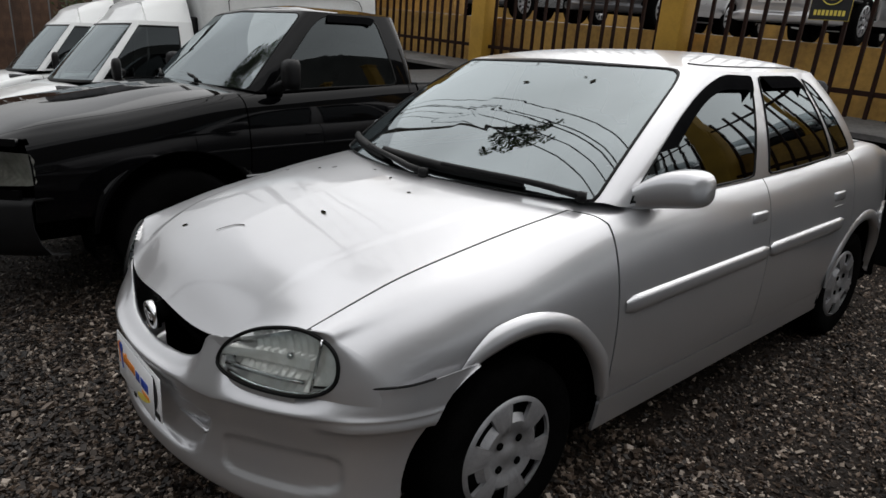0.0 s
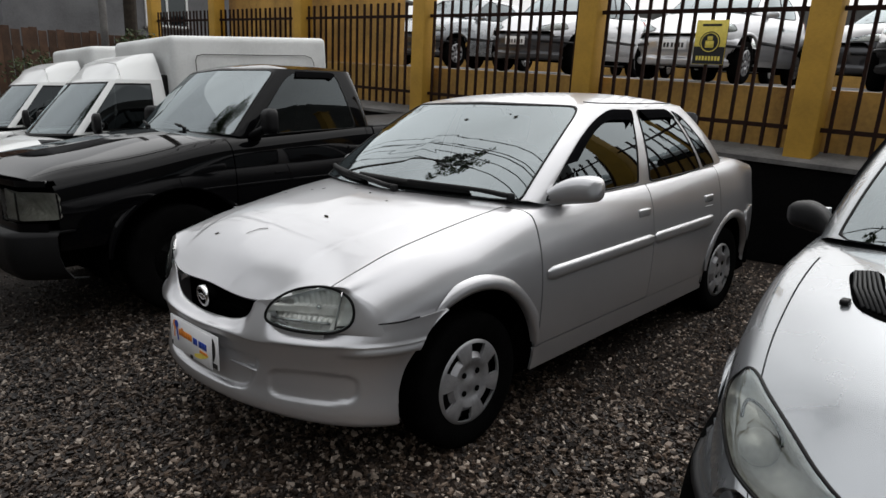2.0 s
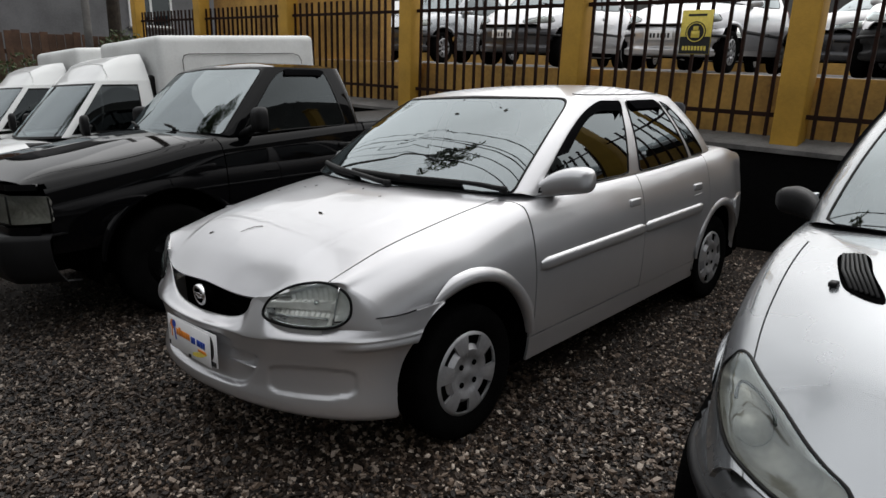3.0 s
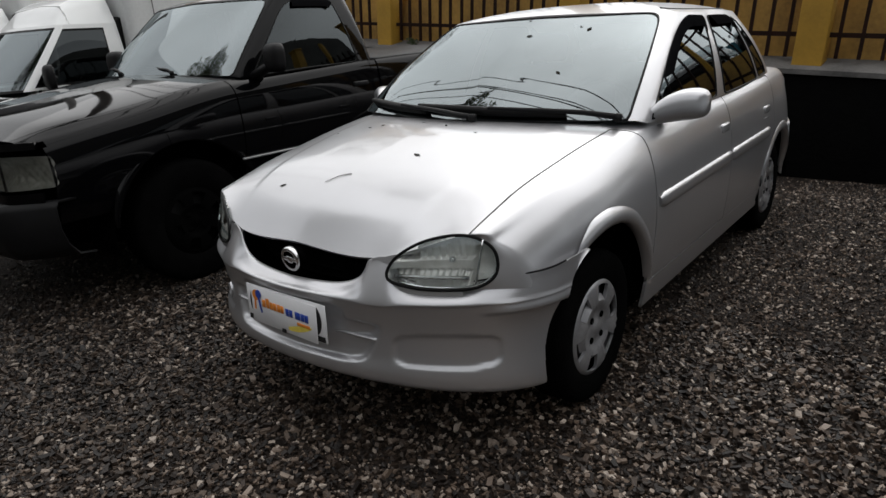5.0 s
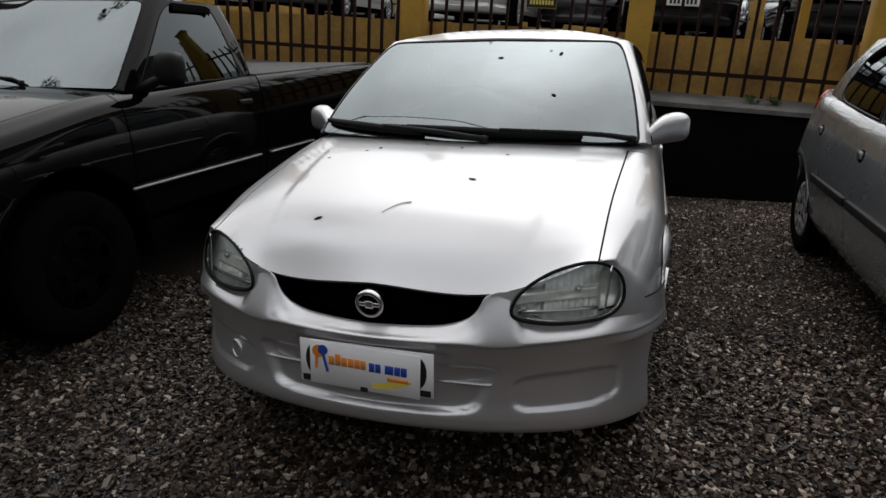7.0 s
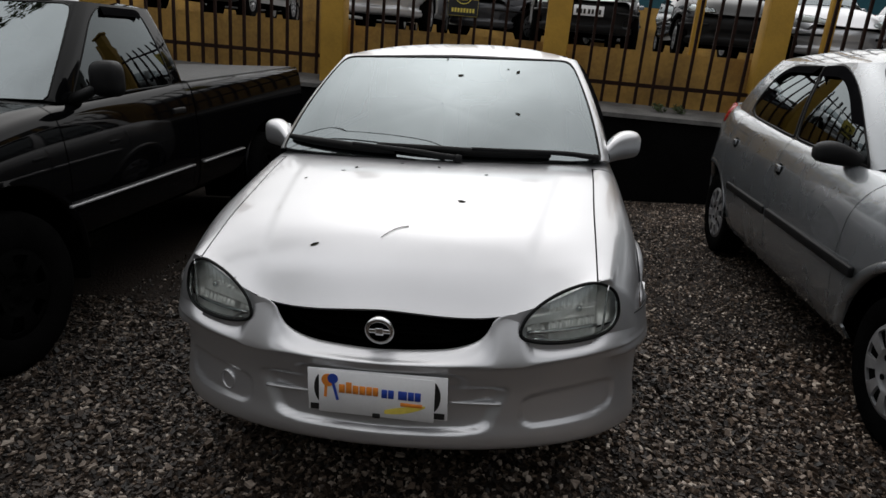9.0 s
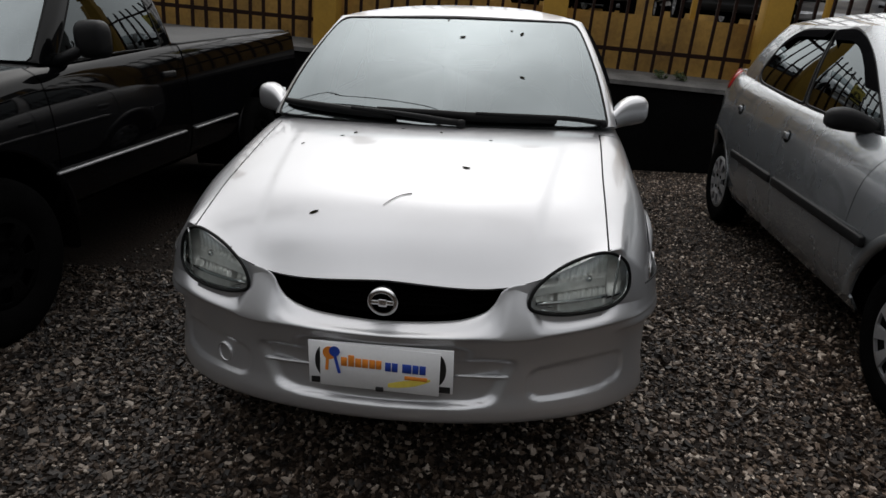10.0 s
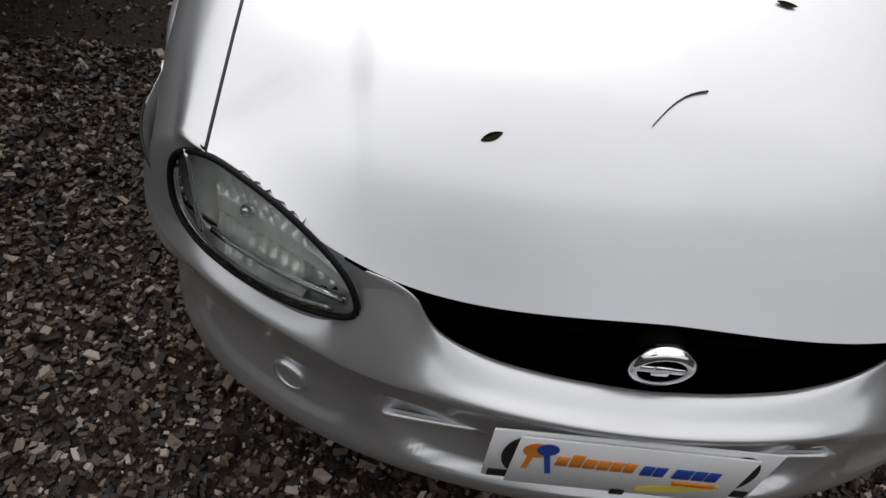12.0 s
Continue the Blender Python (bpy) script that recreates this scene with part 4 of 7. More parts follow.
def sedan_bumper():
    """The front bumper: a plan ellipse that runs back into the wheel openings, with plate seat, intake and fog lamp hollows."""
    top = [(0, 0.582), (0.12, 0.586), (0.20, 0.591), (0.26, 0.603), (0.295, 0.618), (0.318, 0.642), (0.334, 0.672), (0.352, 0.684), (0.38, 0.691), (0.405, 0.691), (0.425, 0.660), (0.44, 0.630), (0.5, 0.612), (0.6, 0.610), (0.67, 0.622), (0.72, 0.632), (0.78, 0.636), (0.81, 0.648)]
    inset = [(0, 0.060), (0.40, 0.060), (0.60, 0.055), (0.68, 0.036), (0.73, 0.020), (0.765, 0.012), (0.798, 0.007)]
    plan = [(0.798 * math.sin(a), 0.50 - 0.50 * math.cos(a), math.sin(a) / 0.798, -math.cos(a) / 0.50) for a in np.linspace(0, math.pi / 2, 140)]
    plan += [(0.798 + 0.01 * (y - 0.50) / 0.2, y, 1.0, 0.0) for y in np.linspace(0.51, 0.66, 11)]
    vs = np.linspace(0, 9, 90)
    seam = []

    def step(v, a, b):
        t = min(max((v - a) / (b - a), 0), 1)
        return t * t * (3 - 2 * t)

    def hollow(x, z, cx, cz, hx, hz, soft, power=4):
        d = (abs((x - cx) / hx) ** power + abs((z - cz) / hz) ** power) ** (1 / power)
        return 1 - step(d, 1 - soft, 1)

    rows = []
    for x, y, nx, ny in plan:
        zt = float(spl(top, abs(x)))
        e = float(spl(inset, abs(x)))
        n = math.hypot(nx, ny)
        nx, ny = nx / n, ny / n
        fall = min(0.022, (zt - 0.566) * 0.6)
        if x > 0.635 and y < 0.47:
            seam.append((x - nx * (e - 0.001), y - ny * (e - 0.001), zt + 0.003))
        low = 0.294 - 0.045 * min(abs(x) / 0.8, 1) ** 2
        prof = catmull([(-e - 0.006, zt - 0.055), (-e, zt), (-e * (1 - fall / (zt - 0.566)) ** 1.2, zt - fall), (0.0, 0.566), (-0.006, 0.545), (-0.020, 0.465), (-0.016, 0.385), (-0.004, low + 0.038), (-0.018, low), (-0.09, low - 0.018)], vs)
        row = []
        for d, z in prof:
            if z < 0.56:
                seat_ = 0.016 * hollow(x, z, 0, 0.458, 0.258, 0.080, 0.07, 8)
                intake = 0.021 * hollow(x, z, 0, 0.418, 0.325 + 0.5 * (z - 0.35), 0.072, 0.10, 8)
                d -= max(seat_, intake)
                d -= 0.008 * hollow(x, z, 0.555, 0.402, 0.150, 0.054, 0.10, 4)
            d += 0.017 * step(y, 0.20, 0.28) * step(z, 0.521, 0.529) * (1 - step(z, 0.531, 0.575))
            row.append((x + nx * d, y + ny * d, z))
        rows.append(row)
    g = np.array(rows)
    both = np.concatenate([mirrored(g)[:0:-1], g], axis=0)
    return joined([(both, True)], depth=0.01, arches=((0.765, 0.298, 0.384),)), seam


def fender_nose(car, L, outline, face):
    """The front of each fender, from the lamp's outer edge round to the side."""
    low = int(np.argmin(np.hypot(outline[:, 0] - 0.61, outline[:, 1] - 0.609)))
    high = int(np.argmin(np.hypot(outline[:, 0] - 0.575, outline[:, 1] - 0.761)))
    ts = np.linspace(2.95, 5.95, 40)
    near, far = L([0.092, 0.112], ts)
    side = outline[low:high + 1]
    arc = np.stack([np.interp(near[:, 2] - 0.006, side[:, 1], side[:, 0]), np.clip(near[:, 2] - 0.006, side[0, 1], side[-1, 1])], 1)
    rows = []
    for p, f, f2 in zip(arc, near, far):
        a = np.array([p[0], face(*p) - 0.002, p[1]])
        gap = np.linalg.norm(f - a)
        start = np.array([0.75, 0.66, 0.0]) * gap
        end = (f2 - f) / (np.linalg.norm(f2 - f) + 1e-9) * gap
        rows.append([(2 * u**3 - 3 * u**2 + 1) * a + (u**3 - 2 * u**2 + u) * start + (3 * u**2 - 2 * u**3) * f + (u**3 - u**2) * end for u in np.linspace(0, 1, 14)])
    g = np.array(rows)
    pair("fender_nose", g, SILVER, car, depth=0)


def glass_wiper(car, ringed, line, blade):
    """A wiper lying on the windscreen: line of (x, share of the glass's height) from pivot to tip; blade is the stretch with the rubber."""
    keys = np.array(line)

    def on_glass(u, off):
        x, s = catmull(keys, np.array([u * (len(keys) - 1)]))[0]
        p = ringed(np.array([0.65 * abs(x) / 0.694, 0.66]), [max(s, 0.0)])[0, 0]
        return Vector((math.copysign(p[0], x), p[1] - off * 0.55, p[2] + off + min(s, 0) * 0.4))

    bm = bmesh.new()
    tube(bm, [on_glass(u, 0.026) for u in np.linspace(0, 0.62, 10)], [0.013 - 0.005 * u for u in np.linspace(0, 1, 10)], 6)
    arm = part("wiper_arm", bm, PLASTIC, car)
    bm = bmesh.new()
    tube(bm, [on_glass(u, 0.012) for u in np.linspace(*blade, 16)], [0.008 + 0.011 * math.sin(math.pi * u) ** 0.7 for u in np.linspace(0.06, 0.95, 16)], 6)
    part("wiper_blade", bm, SEAL, arm)
    bm = bmesh.new()
    lathe(bm, [(0.0001, -0.02), (0.018, -0.016), (0.018, 0.010), (0.0001, 0.018)], 12, Matrix.Translation(on_glass(0, 0.02)) @ pose(0, 0, 0, 0, 90, 0))
    part("wiper_pivot", bm, PLASTIC, arm)


def build_sedan(place):
    car = thing("sedan_car", "silver four-door sedan car, wet, with leaves on its bonnet", "car", "parked cars", place)
    arch_f, arch_r = (0.765, 0.298, 0.384), (3.228, 0.29, 0.355)
    arches = (arch_f, arch_r)
    L = lambda ys, ts: loft(SEDAN_LINES, SEDAN_BOW, ys, ts)
    C = sedan_cabin

    # body panels
    skin = L(lin(0.09, 0.985, 70), lin(6.016, 8, 64))
    skin[:, :, 2] += bonnet_lift(skin[:, :, 0], skin[:, :, 1])
    part("bonnet", sheet(whole(skin)), SILVER, car)
    above = lambda c: not (c[1] < 0.66 and c[2] < 0.590 + 0.03 * c[1])
    fine = lin(0.092, 2.147, 230)
    wide = lin(1.0, 5.986, 70)
    whole_side = L(fine, wide)
    shut = np.minimum(1.166 - 0.65 * whole_side[80, :, 0] ** 3, 0.912)

    def between(start, stop, n, cols):
        """The side from one line of stations to another, column by column."""
        out = []
        for c in cols:
            ys = np.linspace(start[c], stop[c], n)
            out.append(np.stack([np.interp(ys, fine, whole_side[:, c, k]) for k in range(3)], 1))
        return np.stack(out, 1)

    flat = np.full(70, 1.0)
    pair("fender", between(flat * 0.092, shut - 0.004, 64, range(70)), SILVER, car, keep=above, arches=arches)
    pair("front_door", between(shut + 0.004, flat * 2.147, 54, range(1, 59)), SILVER, car, arches=arches)
    pair("rear_door", L(lin(2.153, 3.02, 50), lin(1.03, 5.2, 60)), SILVER, car, arches=arches)
    pair("quarter_panel", L(lin(3.026, 3.90, 60), lin(0.6, 5.98, 80)), SILVER, car, arches=arches)
    pair("sill", L(lin(0.80, 3.0, 50), lin(0, 1.0, 8)), SILVER, car, arches=arches)
    boot = sheet(whole(L(lin(3.40, 3.94, 20), lin(6.02, 8, 18))))
    part("boot_lid", boot, SILVER, car)
    tail = L([3.90, 3.94, 3.965, 3.975], lin(0, 8, 50))
    tail[-1, :, 0] *= 0.2
    part("tail_panel", sheet(whole(tail)), SILVER, car)
    for side in (-1, 1):
        bm = bmesh.new()
        box(bm, side * 0.545 - 0.08, side * 0.545 + 0.08, 3.74, 3.95, 0.66, 0.86, bevel=0.03, segments=2)
        part("tail_lamp", bm, RED, car)
    part("rear_bumper", boxed(-0.62, 0.62, 3.58, 3.98, 0.26, 0.60, bevel=0.06, segments=4), SILVER, car)
    g = L(lin(3.50, 3.90, 44), lin(0.5, 2.95, 30))
    g[:, :, 0] += 0.011
    pair("rear_bumper_side", g, SILVER, car, arches=arches, depth=0.014)
    part("scuttle_panel", sheet(whole(L(lin(0.985, 1.10, 8), lin(6.25, 8, 24)))), COWL, car, "grey plastic scuttle grille")
    part("inner_shell", joined([(whole(L(lin(0.40, 3.8, 40), lin(0.2, 5.0, 20)) * np.array([0.955, 1, 1]))[:, :20], False), (mirrored(L(lin(0.40, 3.8, 40), lin(0.2, 5.0, 20)) * np.array([0.955, 1, 1])), True)], depth=0, arches=((0.765, 0.298, 0.415), (3.228, 0.29, 0.39))), DARK, car)
    part("engine_bay", boxed(-0.56, 0.56, 0.24, 1.0, 0.24, 0.72, bevel=0.05), DARK, car)
    part("floor_pan", boxed(-0.70, 0.70, 0.6, 3.8, 0.17, 0.30, bevel=0.03), DARK, car)

    side_line = L(lin(0.09, 3.9, 60), np.array([2.6]))[:, 0]
    half = lambda y, z: float(np.interp(y, side_line[:, 1], side_line[:, 0])) - 0.003
    for side in (-1, 1):
        bm = bmesh.new()
        arch_lip(bm, side, half, *arch_f, 10, 122)
        part("wheel_arch", bm, SILVER, car)
        bm = bmesh.new()
        arch_lip(bm, side, half, *arch_r, 8, 170)
        part("wheel_arch", bm, SILVER, car)
        wheel_well(car, side, 0.50, 0.72, *arch_f[:2], 0.404)
        wheel_well(car, side, 0.50, 0.78, *arch_r[:2], 0.375)

    # cabin
    read = cabin_reader(C, 3.65)
    pair("rear_pillar", C(lin(2.76, 3.10, 12), lin(0, 1, 20)), SILVER, car, depth=0)
    pair("pillar_base", L(lin(0.915, 1.40, 16), lin(5.15, 6.25, 9)), SILVER, car, depth=0)
    for sa, sb in ((0, 0.06), (0.94, 1)):
        part("back_window_frame", across(C(lin(3.10, 3.65, 12), lin(sa, sb, 3))), SILVER, car)
    edge = C(lin(0, 3.65, 70), np.array([1.0]))[:, 0]
    top = roof_grid(edge, (0, 2.32), 1.415)
    part("roof", joined([(top, False), (mirrored(top), True)], depth=0), SILVER, car)
    for side in (-1, 1):
        bm = bmesh.new()
        tube(bm, [(side * p[0], p[1], p[2] + 0.0005) for p in top[13:57, 2]], 0.0035, 5)
        part("roof_channel", bm, SEAL, car)
    pane(car, read, "windscreen", WIND_GLASS, (-0.70, 0.70, 0, 1), [(-0.602, 0.004, 0.06, 0.03), (0.602, 0.004, 0.03, 0.06), (0.618, 0.966, 0.14, 0.08), (-0.618, 0.966, 0.08, 0.14)], SILVER, seal=0.019, sides=(1,), n=140)
    front = [(0.865, 0.035, 0.03, 0.03), (1.662, 0.035, 0.04, 0.04), (1.662, 0.935, 0.06, 0.07), (0.905, 0.945, 0.50, 0.42)]
    rear = [(1.80, 0.035, 0.05, 0.05), (2.405, 0.04, 0.05, 0.05), (2.395, 0.935, 0.14, 0.14), (1.80, 0.935, 0.05, 0.05)]
    pane(car, read, "front_window", GLASS, (0.70, 1.735, 0, 1), front, SILVER)
    pane(car, read, "rear_window", GLASS, (1.735, 2.435, 0, 1), rear, SILVER)
    pane(car, read, "quarter_window", DEEP_GLASS, (2.435, 2.76, 0, 1), [(2.465, 0.05, 0.06, 0.08), (2.68, 0.06, 0.2, 0.3), (2.57, 0.84, 0.3, 0.3), (2.465, 0.92, 0.1, 0.1)], SILVER, seal=0.010, n=60)
    g = C(lin(3.10, 3.65, 14), lin(0.06, 0.94, 8))
    part("back_window", joined([(g, False), (mirrored(g), True)], depth=0), GLASS, car)

    # smoked rain guards round the tops of the side windows
    for side in (1, -1):
        guard(car, read, front, 0.50, 0.93, 0.24, side)
        guard(car, read, rear, 0.52, 0.76, 0.24, side)

    # bumper, grille, lamps
    shell, seam = sedan_bumper()
    part("front_bumper", shell, SILVER, car)
    for side in (-1, 1):
        bm = bmesh.new()
        tube(bm, [(side * x, y, z) for x, y, z in seam], 0.003, 6)
        part("bumper_seam", bm, SEAL, car)
    bm = bmesh.new()
    rows = []
    for x in np.linspace(-0.33, 0.33, 40):
        q = abs(x)
        lo = 0.572 + 0.06 * (q / 0.33) ** 3
        rows.append([(x, 0.155 + 0.65 * q**3 + 0.010 * math.cos(9 * v), lo + (0.688 - lo) * v) for v in np.linspace(-0.12, 1.12, 9)])
    part("grille", sheet(np.array(rows), depth=0.01), DARK, car, "black plastic grille")
    for k in range(3):
        bm = bmesh.new()
        w = (0.17, 0.24, 0.285)[k]
        tube(bm, [(x, 0.138 + 0.65 * abs(x) ** 3, 0.602 + 0.030 * k) for x in np.linspace(-w, w, 15)], 0.004, 6)
        part("grille_slat", bm, DARK, car)
    badge = new("badge")
    badge.parent = car
    m = Matrix.Translation((0, 0.062, 0.637)) @ pose(0, 0, 0, 8, 0, 0) @ pose(0, 0, 0, 0, 0, 90)
    bm = bmesh.new()
    lathe(bm, [(0.031, -0.006), (0.038, -0.008), (0.043, -0.004), (0.043, 0.012), (0.031, 0.012), (0.031, -0.006)], 40, m)
    part("badge_ring", bm, CHROME, badge)
    bm = bmesh.new()
    lathe(bm, [(0.0001, 0.006), (0.032, 0.006), (0.032, 0.04)], 24, m)
    part("badge_plate", bm, DARK, badge)
    bm = bmesh.new()
    m = Matrix.Translation((0, 0.062, 0.637)) @ pose(0, 0, 0, 8, 0, 0)
    box(bm, -0.031, 0.031, -0.006, 0.005, -0.007, 0.007, bevel=0.003, segments=2, m=m)
    box(bm, -0.012, 0.012, -0.008, 0.005, -0.012, 0.012, bevel=0.003, segments=2, m=m)
    part("badge_bar", bm, CHROME, badge)

    outline = closed([(0.399, 0.632), (0.47, 0.612), (0.57, 0.606), (0.640, 0.613), (0.675, 0.645), (0.672, 0.700), (0.643, 0.740), (0.585, 0.762), (0.505, 0.749), (0.440, 0.715), (0.402, 0.675)], 56)
    face = lambda x, z: 0.056 + 0.65 * abs(x) ** 3 + 0.26 * (z - 0.62)

    def fluted(x, z):
        """The lamp's inside: upright flutes above and below a smooth band, a step beside the turn signal chamber."""
        band = 1 - min(max((abs(z - 0.672) - 0.012) / 0.008, 0), 1)
        step = min(max((x - 0.606) / 0.006, 0), 1)
        return face(x, z) + 0.0050 * math.sin(x * 2 * math.pi / 0.017) * (1 - band) * (1 - step) - 0.010 * band * (1 - step) + 0.018 * step + 0.030 * min(max((0.470 - x) / 0.010, 0), 1) * (1 - band)

    bowl = outline.mean(0) + (closed(outline, 120) - outline.mean(0)) * 0.97
    mid_lamp = outline.mean(0)
    lamp_surround(car, L, 0.091, outline, lambda x, z: min(face(x, z) + 0.007, 0.11 + 0.65 * x**3), 0.335, 0.60, 0.56, SILVER)
    fender_nose(car, L, outline, face)
    for side in (1, -1):
        lamp = new("headlamp")
        lamp.parent = car
        turn = (lambda b: b) if side > 0 else mirror_bm
        part("reflector", turn(lamp_shell(bowl, fluted, -0.008, -0.034, rings=30)), MIRROR_BOWL, lamp, "fluted silvered reflector")
        part("lens", turn(lamp_shell(outline, face, 0.006, 0.014)), LENS, lamp, "clear lamp lens")
        bm = bmesh.new()
        loop = [(p[0], face(p[0], p[1]) - 0.004, p[1]) for p in outline]
        tube(bm, [*loop, loop[0], loop[1]], 0.0050, 6, caps=False)
        part("gasket", turn(bm), SEAL, lamp)
        bm = bmesh.new()
        tube(bm, [(0.628 + 0.012 * math.sin(t), face(0.628, 0.62 + 0.12 * t) + 0.004, 0.612 + 0.135 * t) for t in np.linspace(0, 1, 8)], 0.004, 6)
        part("divider", turn(bm), CHROME, lamp)
        bm = bmesh.new()
        tube(bm, [(0.41 + 0.20 * t, face(0.41 + 0.2 * t, 0.635) + 0.010, 0.640 - 0.004 * t) for t in np.linspace(0, 1, 8)], 0.006, 6)
        part("reflector_shelf", turn(bm), CHROME, lamp)
        bm = bmesh.new()
        low = [mid_lamp + (q - mid_lamp) * 0.955 for q in outline[2:26]]
        tube(bm, [(q[0], face(q[0], q[1]) + 0.004, q[1]) for q in low], 0.0045, 6)
        part("lamp_bezel", turn(bm), CHROME, lamp)
        bm = bmesh.new()
        bmesh.ops.create_uvsphere(bm, u_segments=14, v_segments=10, radius=0.011, matrix=Matrix.Translation((0.555, face(0.555, 0.685) + 0.03, 0.685)))
        part("bulb", turn(bm), CHROME, lamp)

    # one fog lamp in its hollow
    fog = new("fog_lamp")
    fog.parent = car
    m = Matrix.Translation((-0.505, 0.137, 0.398)) @ pose(0, 0, 0, 0, 0, 62)
    bm = bmesh.new()
    lathe(bm, [(0.026, 0.018), (0.0265, 0.0), (0.029, -0.003), (0.032, 0.002), (0.033, 0.02)], 28, m)
    part("fog_bezel", bm, SILVER, fog)
    bm = bmesh.new()
    lathe(bm, [(0.0001, 0.014), (0.012, 0.013), (0.0262, 0.010)], 28, m)
    part("fog_glass", bm, SEAL, fog)
    for side in (-1, 1):
        bm = bmesh.new()
        tube(bm, [(side * x, 0.056 + 0.16 * x * x, 0.430) for x in np.linspace(0.19, 0.35, 8)], 0.008, 6, flat=0.6)
        part("intake_bar", bm, SILVER, car)

    # mouldings, handles, mirrors, wipers
    for y0, y1 in ((1.20, 2.145), (2.16, 2.90)):
        for side in (-1, 1):
            bm = bmesh.new()
            prof = [(-0.004, -0.030), (0.006, -0.026), (0.011, -0.010), (0.011, 0.014), (0.006, 0.026), (-0.004, 0.029)]
            rows = []
            for y in np.linspace(y0, y1, 24):
                q = min(1.0, (y - y0) / 0.03 + 0.25, (y1 - y) / 0.03 + 0.25)
                rows.append([(side * (0.806 + dx * q), y, 0.655 + 0.012 * (y - 1.2) + dz * (0.5 + 0.5 * q)) for dx, dz in prof])
            part("side_moulding", sheet(np.array(rows), flip=side < 0, depth=0), SILVER, car)
    for y, z in ((2.055, 0.80), (2.845, 0.79)):
        for side in (-1, 1):
            h = new("door_handle")
            h.parent = car
            part("handle_cup", boxed(side * 0.779 - 0.012, side * 0.779 + 0.012, y - 0.055, y + 0.055, z - 0.032, z + 0.030, bevel=0.008, segments=2), DARK, h)
            part("handle_grip", boxed(side * 0.784 - 0.012, side * 0.784 + 0.012, y - 0.058, y + 0.058, z - 0.006, z + 0.034, bevel=0.008, segments=2), SILVER, h)
            part("handle_lip", boxed(side * 0.783 - 0.012, side * 0.783 + 0.012, y - 0.056, y + 0.056, z - 0.040, z - 0.028, bevel=0.004, segments=2), SILVER, h)
    for side in (-1, 1):
        mirror_pod(car, side, [(0.675, 1.325, 0.945, 0.07, 0.026), (0.705, 1.345, 0.958, 0.07, 0.036), (0.745, 1.39, 0.980, 0.080, 0.052), (0.785, 1.43, 0.992, 0.085, 0.060), (0.83, 1.46, 0.996, 0.080, 0.060), (0.862, 1.475, 0.995, 0.068, 0.052), (0.878, 1.48, 0.995, 0.040, 0.034)], SILVER)
    glass_wiper(car, C, [(0.10, -0.02), (-0.08, 0.03), (-0.32, 0.065), (-0.62, 0.10)], (0.42, 1.0))
    glass_wiper(car, C, [(0.60, -0.02), (0.42, 0.03), (0.10, 0.065), (-0.20, 0.09)], (0.36, 1.0))
    cabin_trim(car, 1.30, 0.93, 1.95, 2.80, 0.64)

    style = (6, 0.57, 0.90, 0.46, True)
    for side in (-1, 1):
        wheel(car, side * 0.672, 0.785, 0.282, 0.282, 0.180, 0.17, side, style)
        wheel(car, side * 0.672, 3.228, 0.282, 0.282, 0.180, 0.17, side, style)
    return car



def bonnet_point(x, y):
    """A place on the bonnet and its slope, in the sedan's frame."""
    def height(x, y):
        sec = loft(SEDAN_LINES, SEDAN_BOW, [y - 0.65 * abs(x) ** 3], lin(5.6, 8, 80))[0]
        return float(np.interp(abs(x), sec[::-1, 0], sec[::-1, 2])) + float(bonnet_lift(x, y))
    z = height(x, y)
    n = Vector((-(height(x + 0.01, y) - height(x - 0.01, y)) / 0.02, -(height(x, y + 0.01) - height(x, y - 0.01)) / 0.02, 1)).normalized()
    return Vector((x, y, z)), n


def lay(p, n, turn):
    """The pose of something flat lying at p on a slope with normal n."""
    return SEDAN @ Matrix.Translation(p) @ Vector((0, 0, 1)).rotation_difference(n).to_matrix().to_4x4() @ pose(0, 0, 0, 0, 0, turn)


def leaf(name, m, length, width, curl, label):
    """A small curled leaf with a midrib fold."""
    bm = bmesh.new()
    rows = []
    for i in range(9):
        t = i / 8
        w = width * math.sin(math.pi * min(1, t * 0.97 + 0.02)) ** 0.8 / 2
        x = length * (t - 0.5)
        lift = curl * (2 * t - 1) ** 2
        rows.append([bm.verts.new((x, k * w, 0.0008 + 0.5 * lift + abs(k) * w * 0.18)) for k in (-1, 0, 1)])
    for a, b in zip(rows, rows[1:]):
        for k in range(2):
            bm.faces.new((a[k], b[k], b[k + 1], a[k + 1]))
    top = bm.faces[:]
    bmesh.ops.solidify(bm, geom=top, thickness=0.0012)
    ob = part(name, bm, DRY_LEAF)
    ob.matrix_world = m
    return tagged(ob, label, "leaf", "fallen leaves")


SEDAN = LOT
sedan = build_sedan(SEDAN)


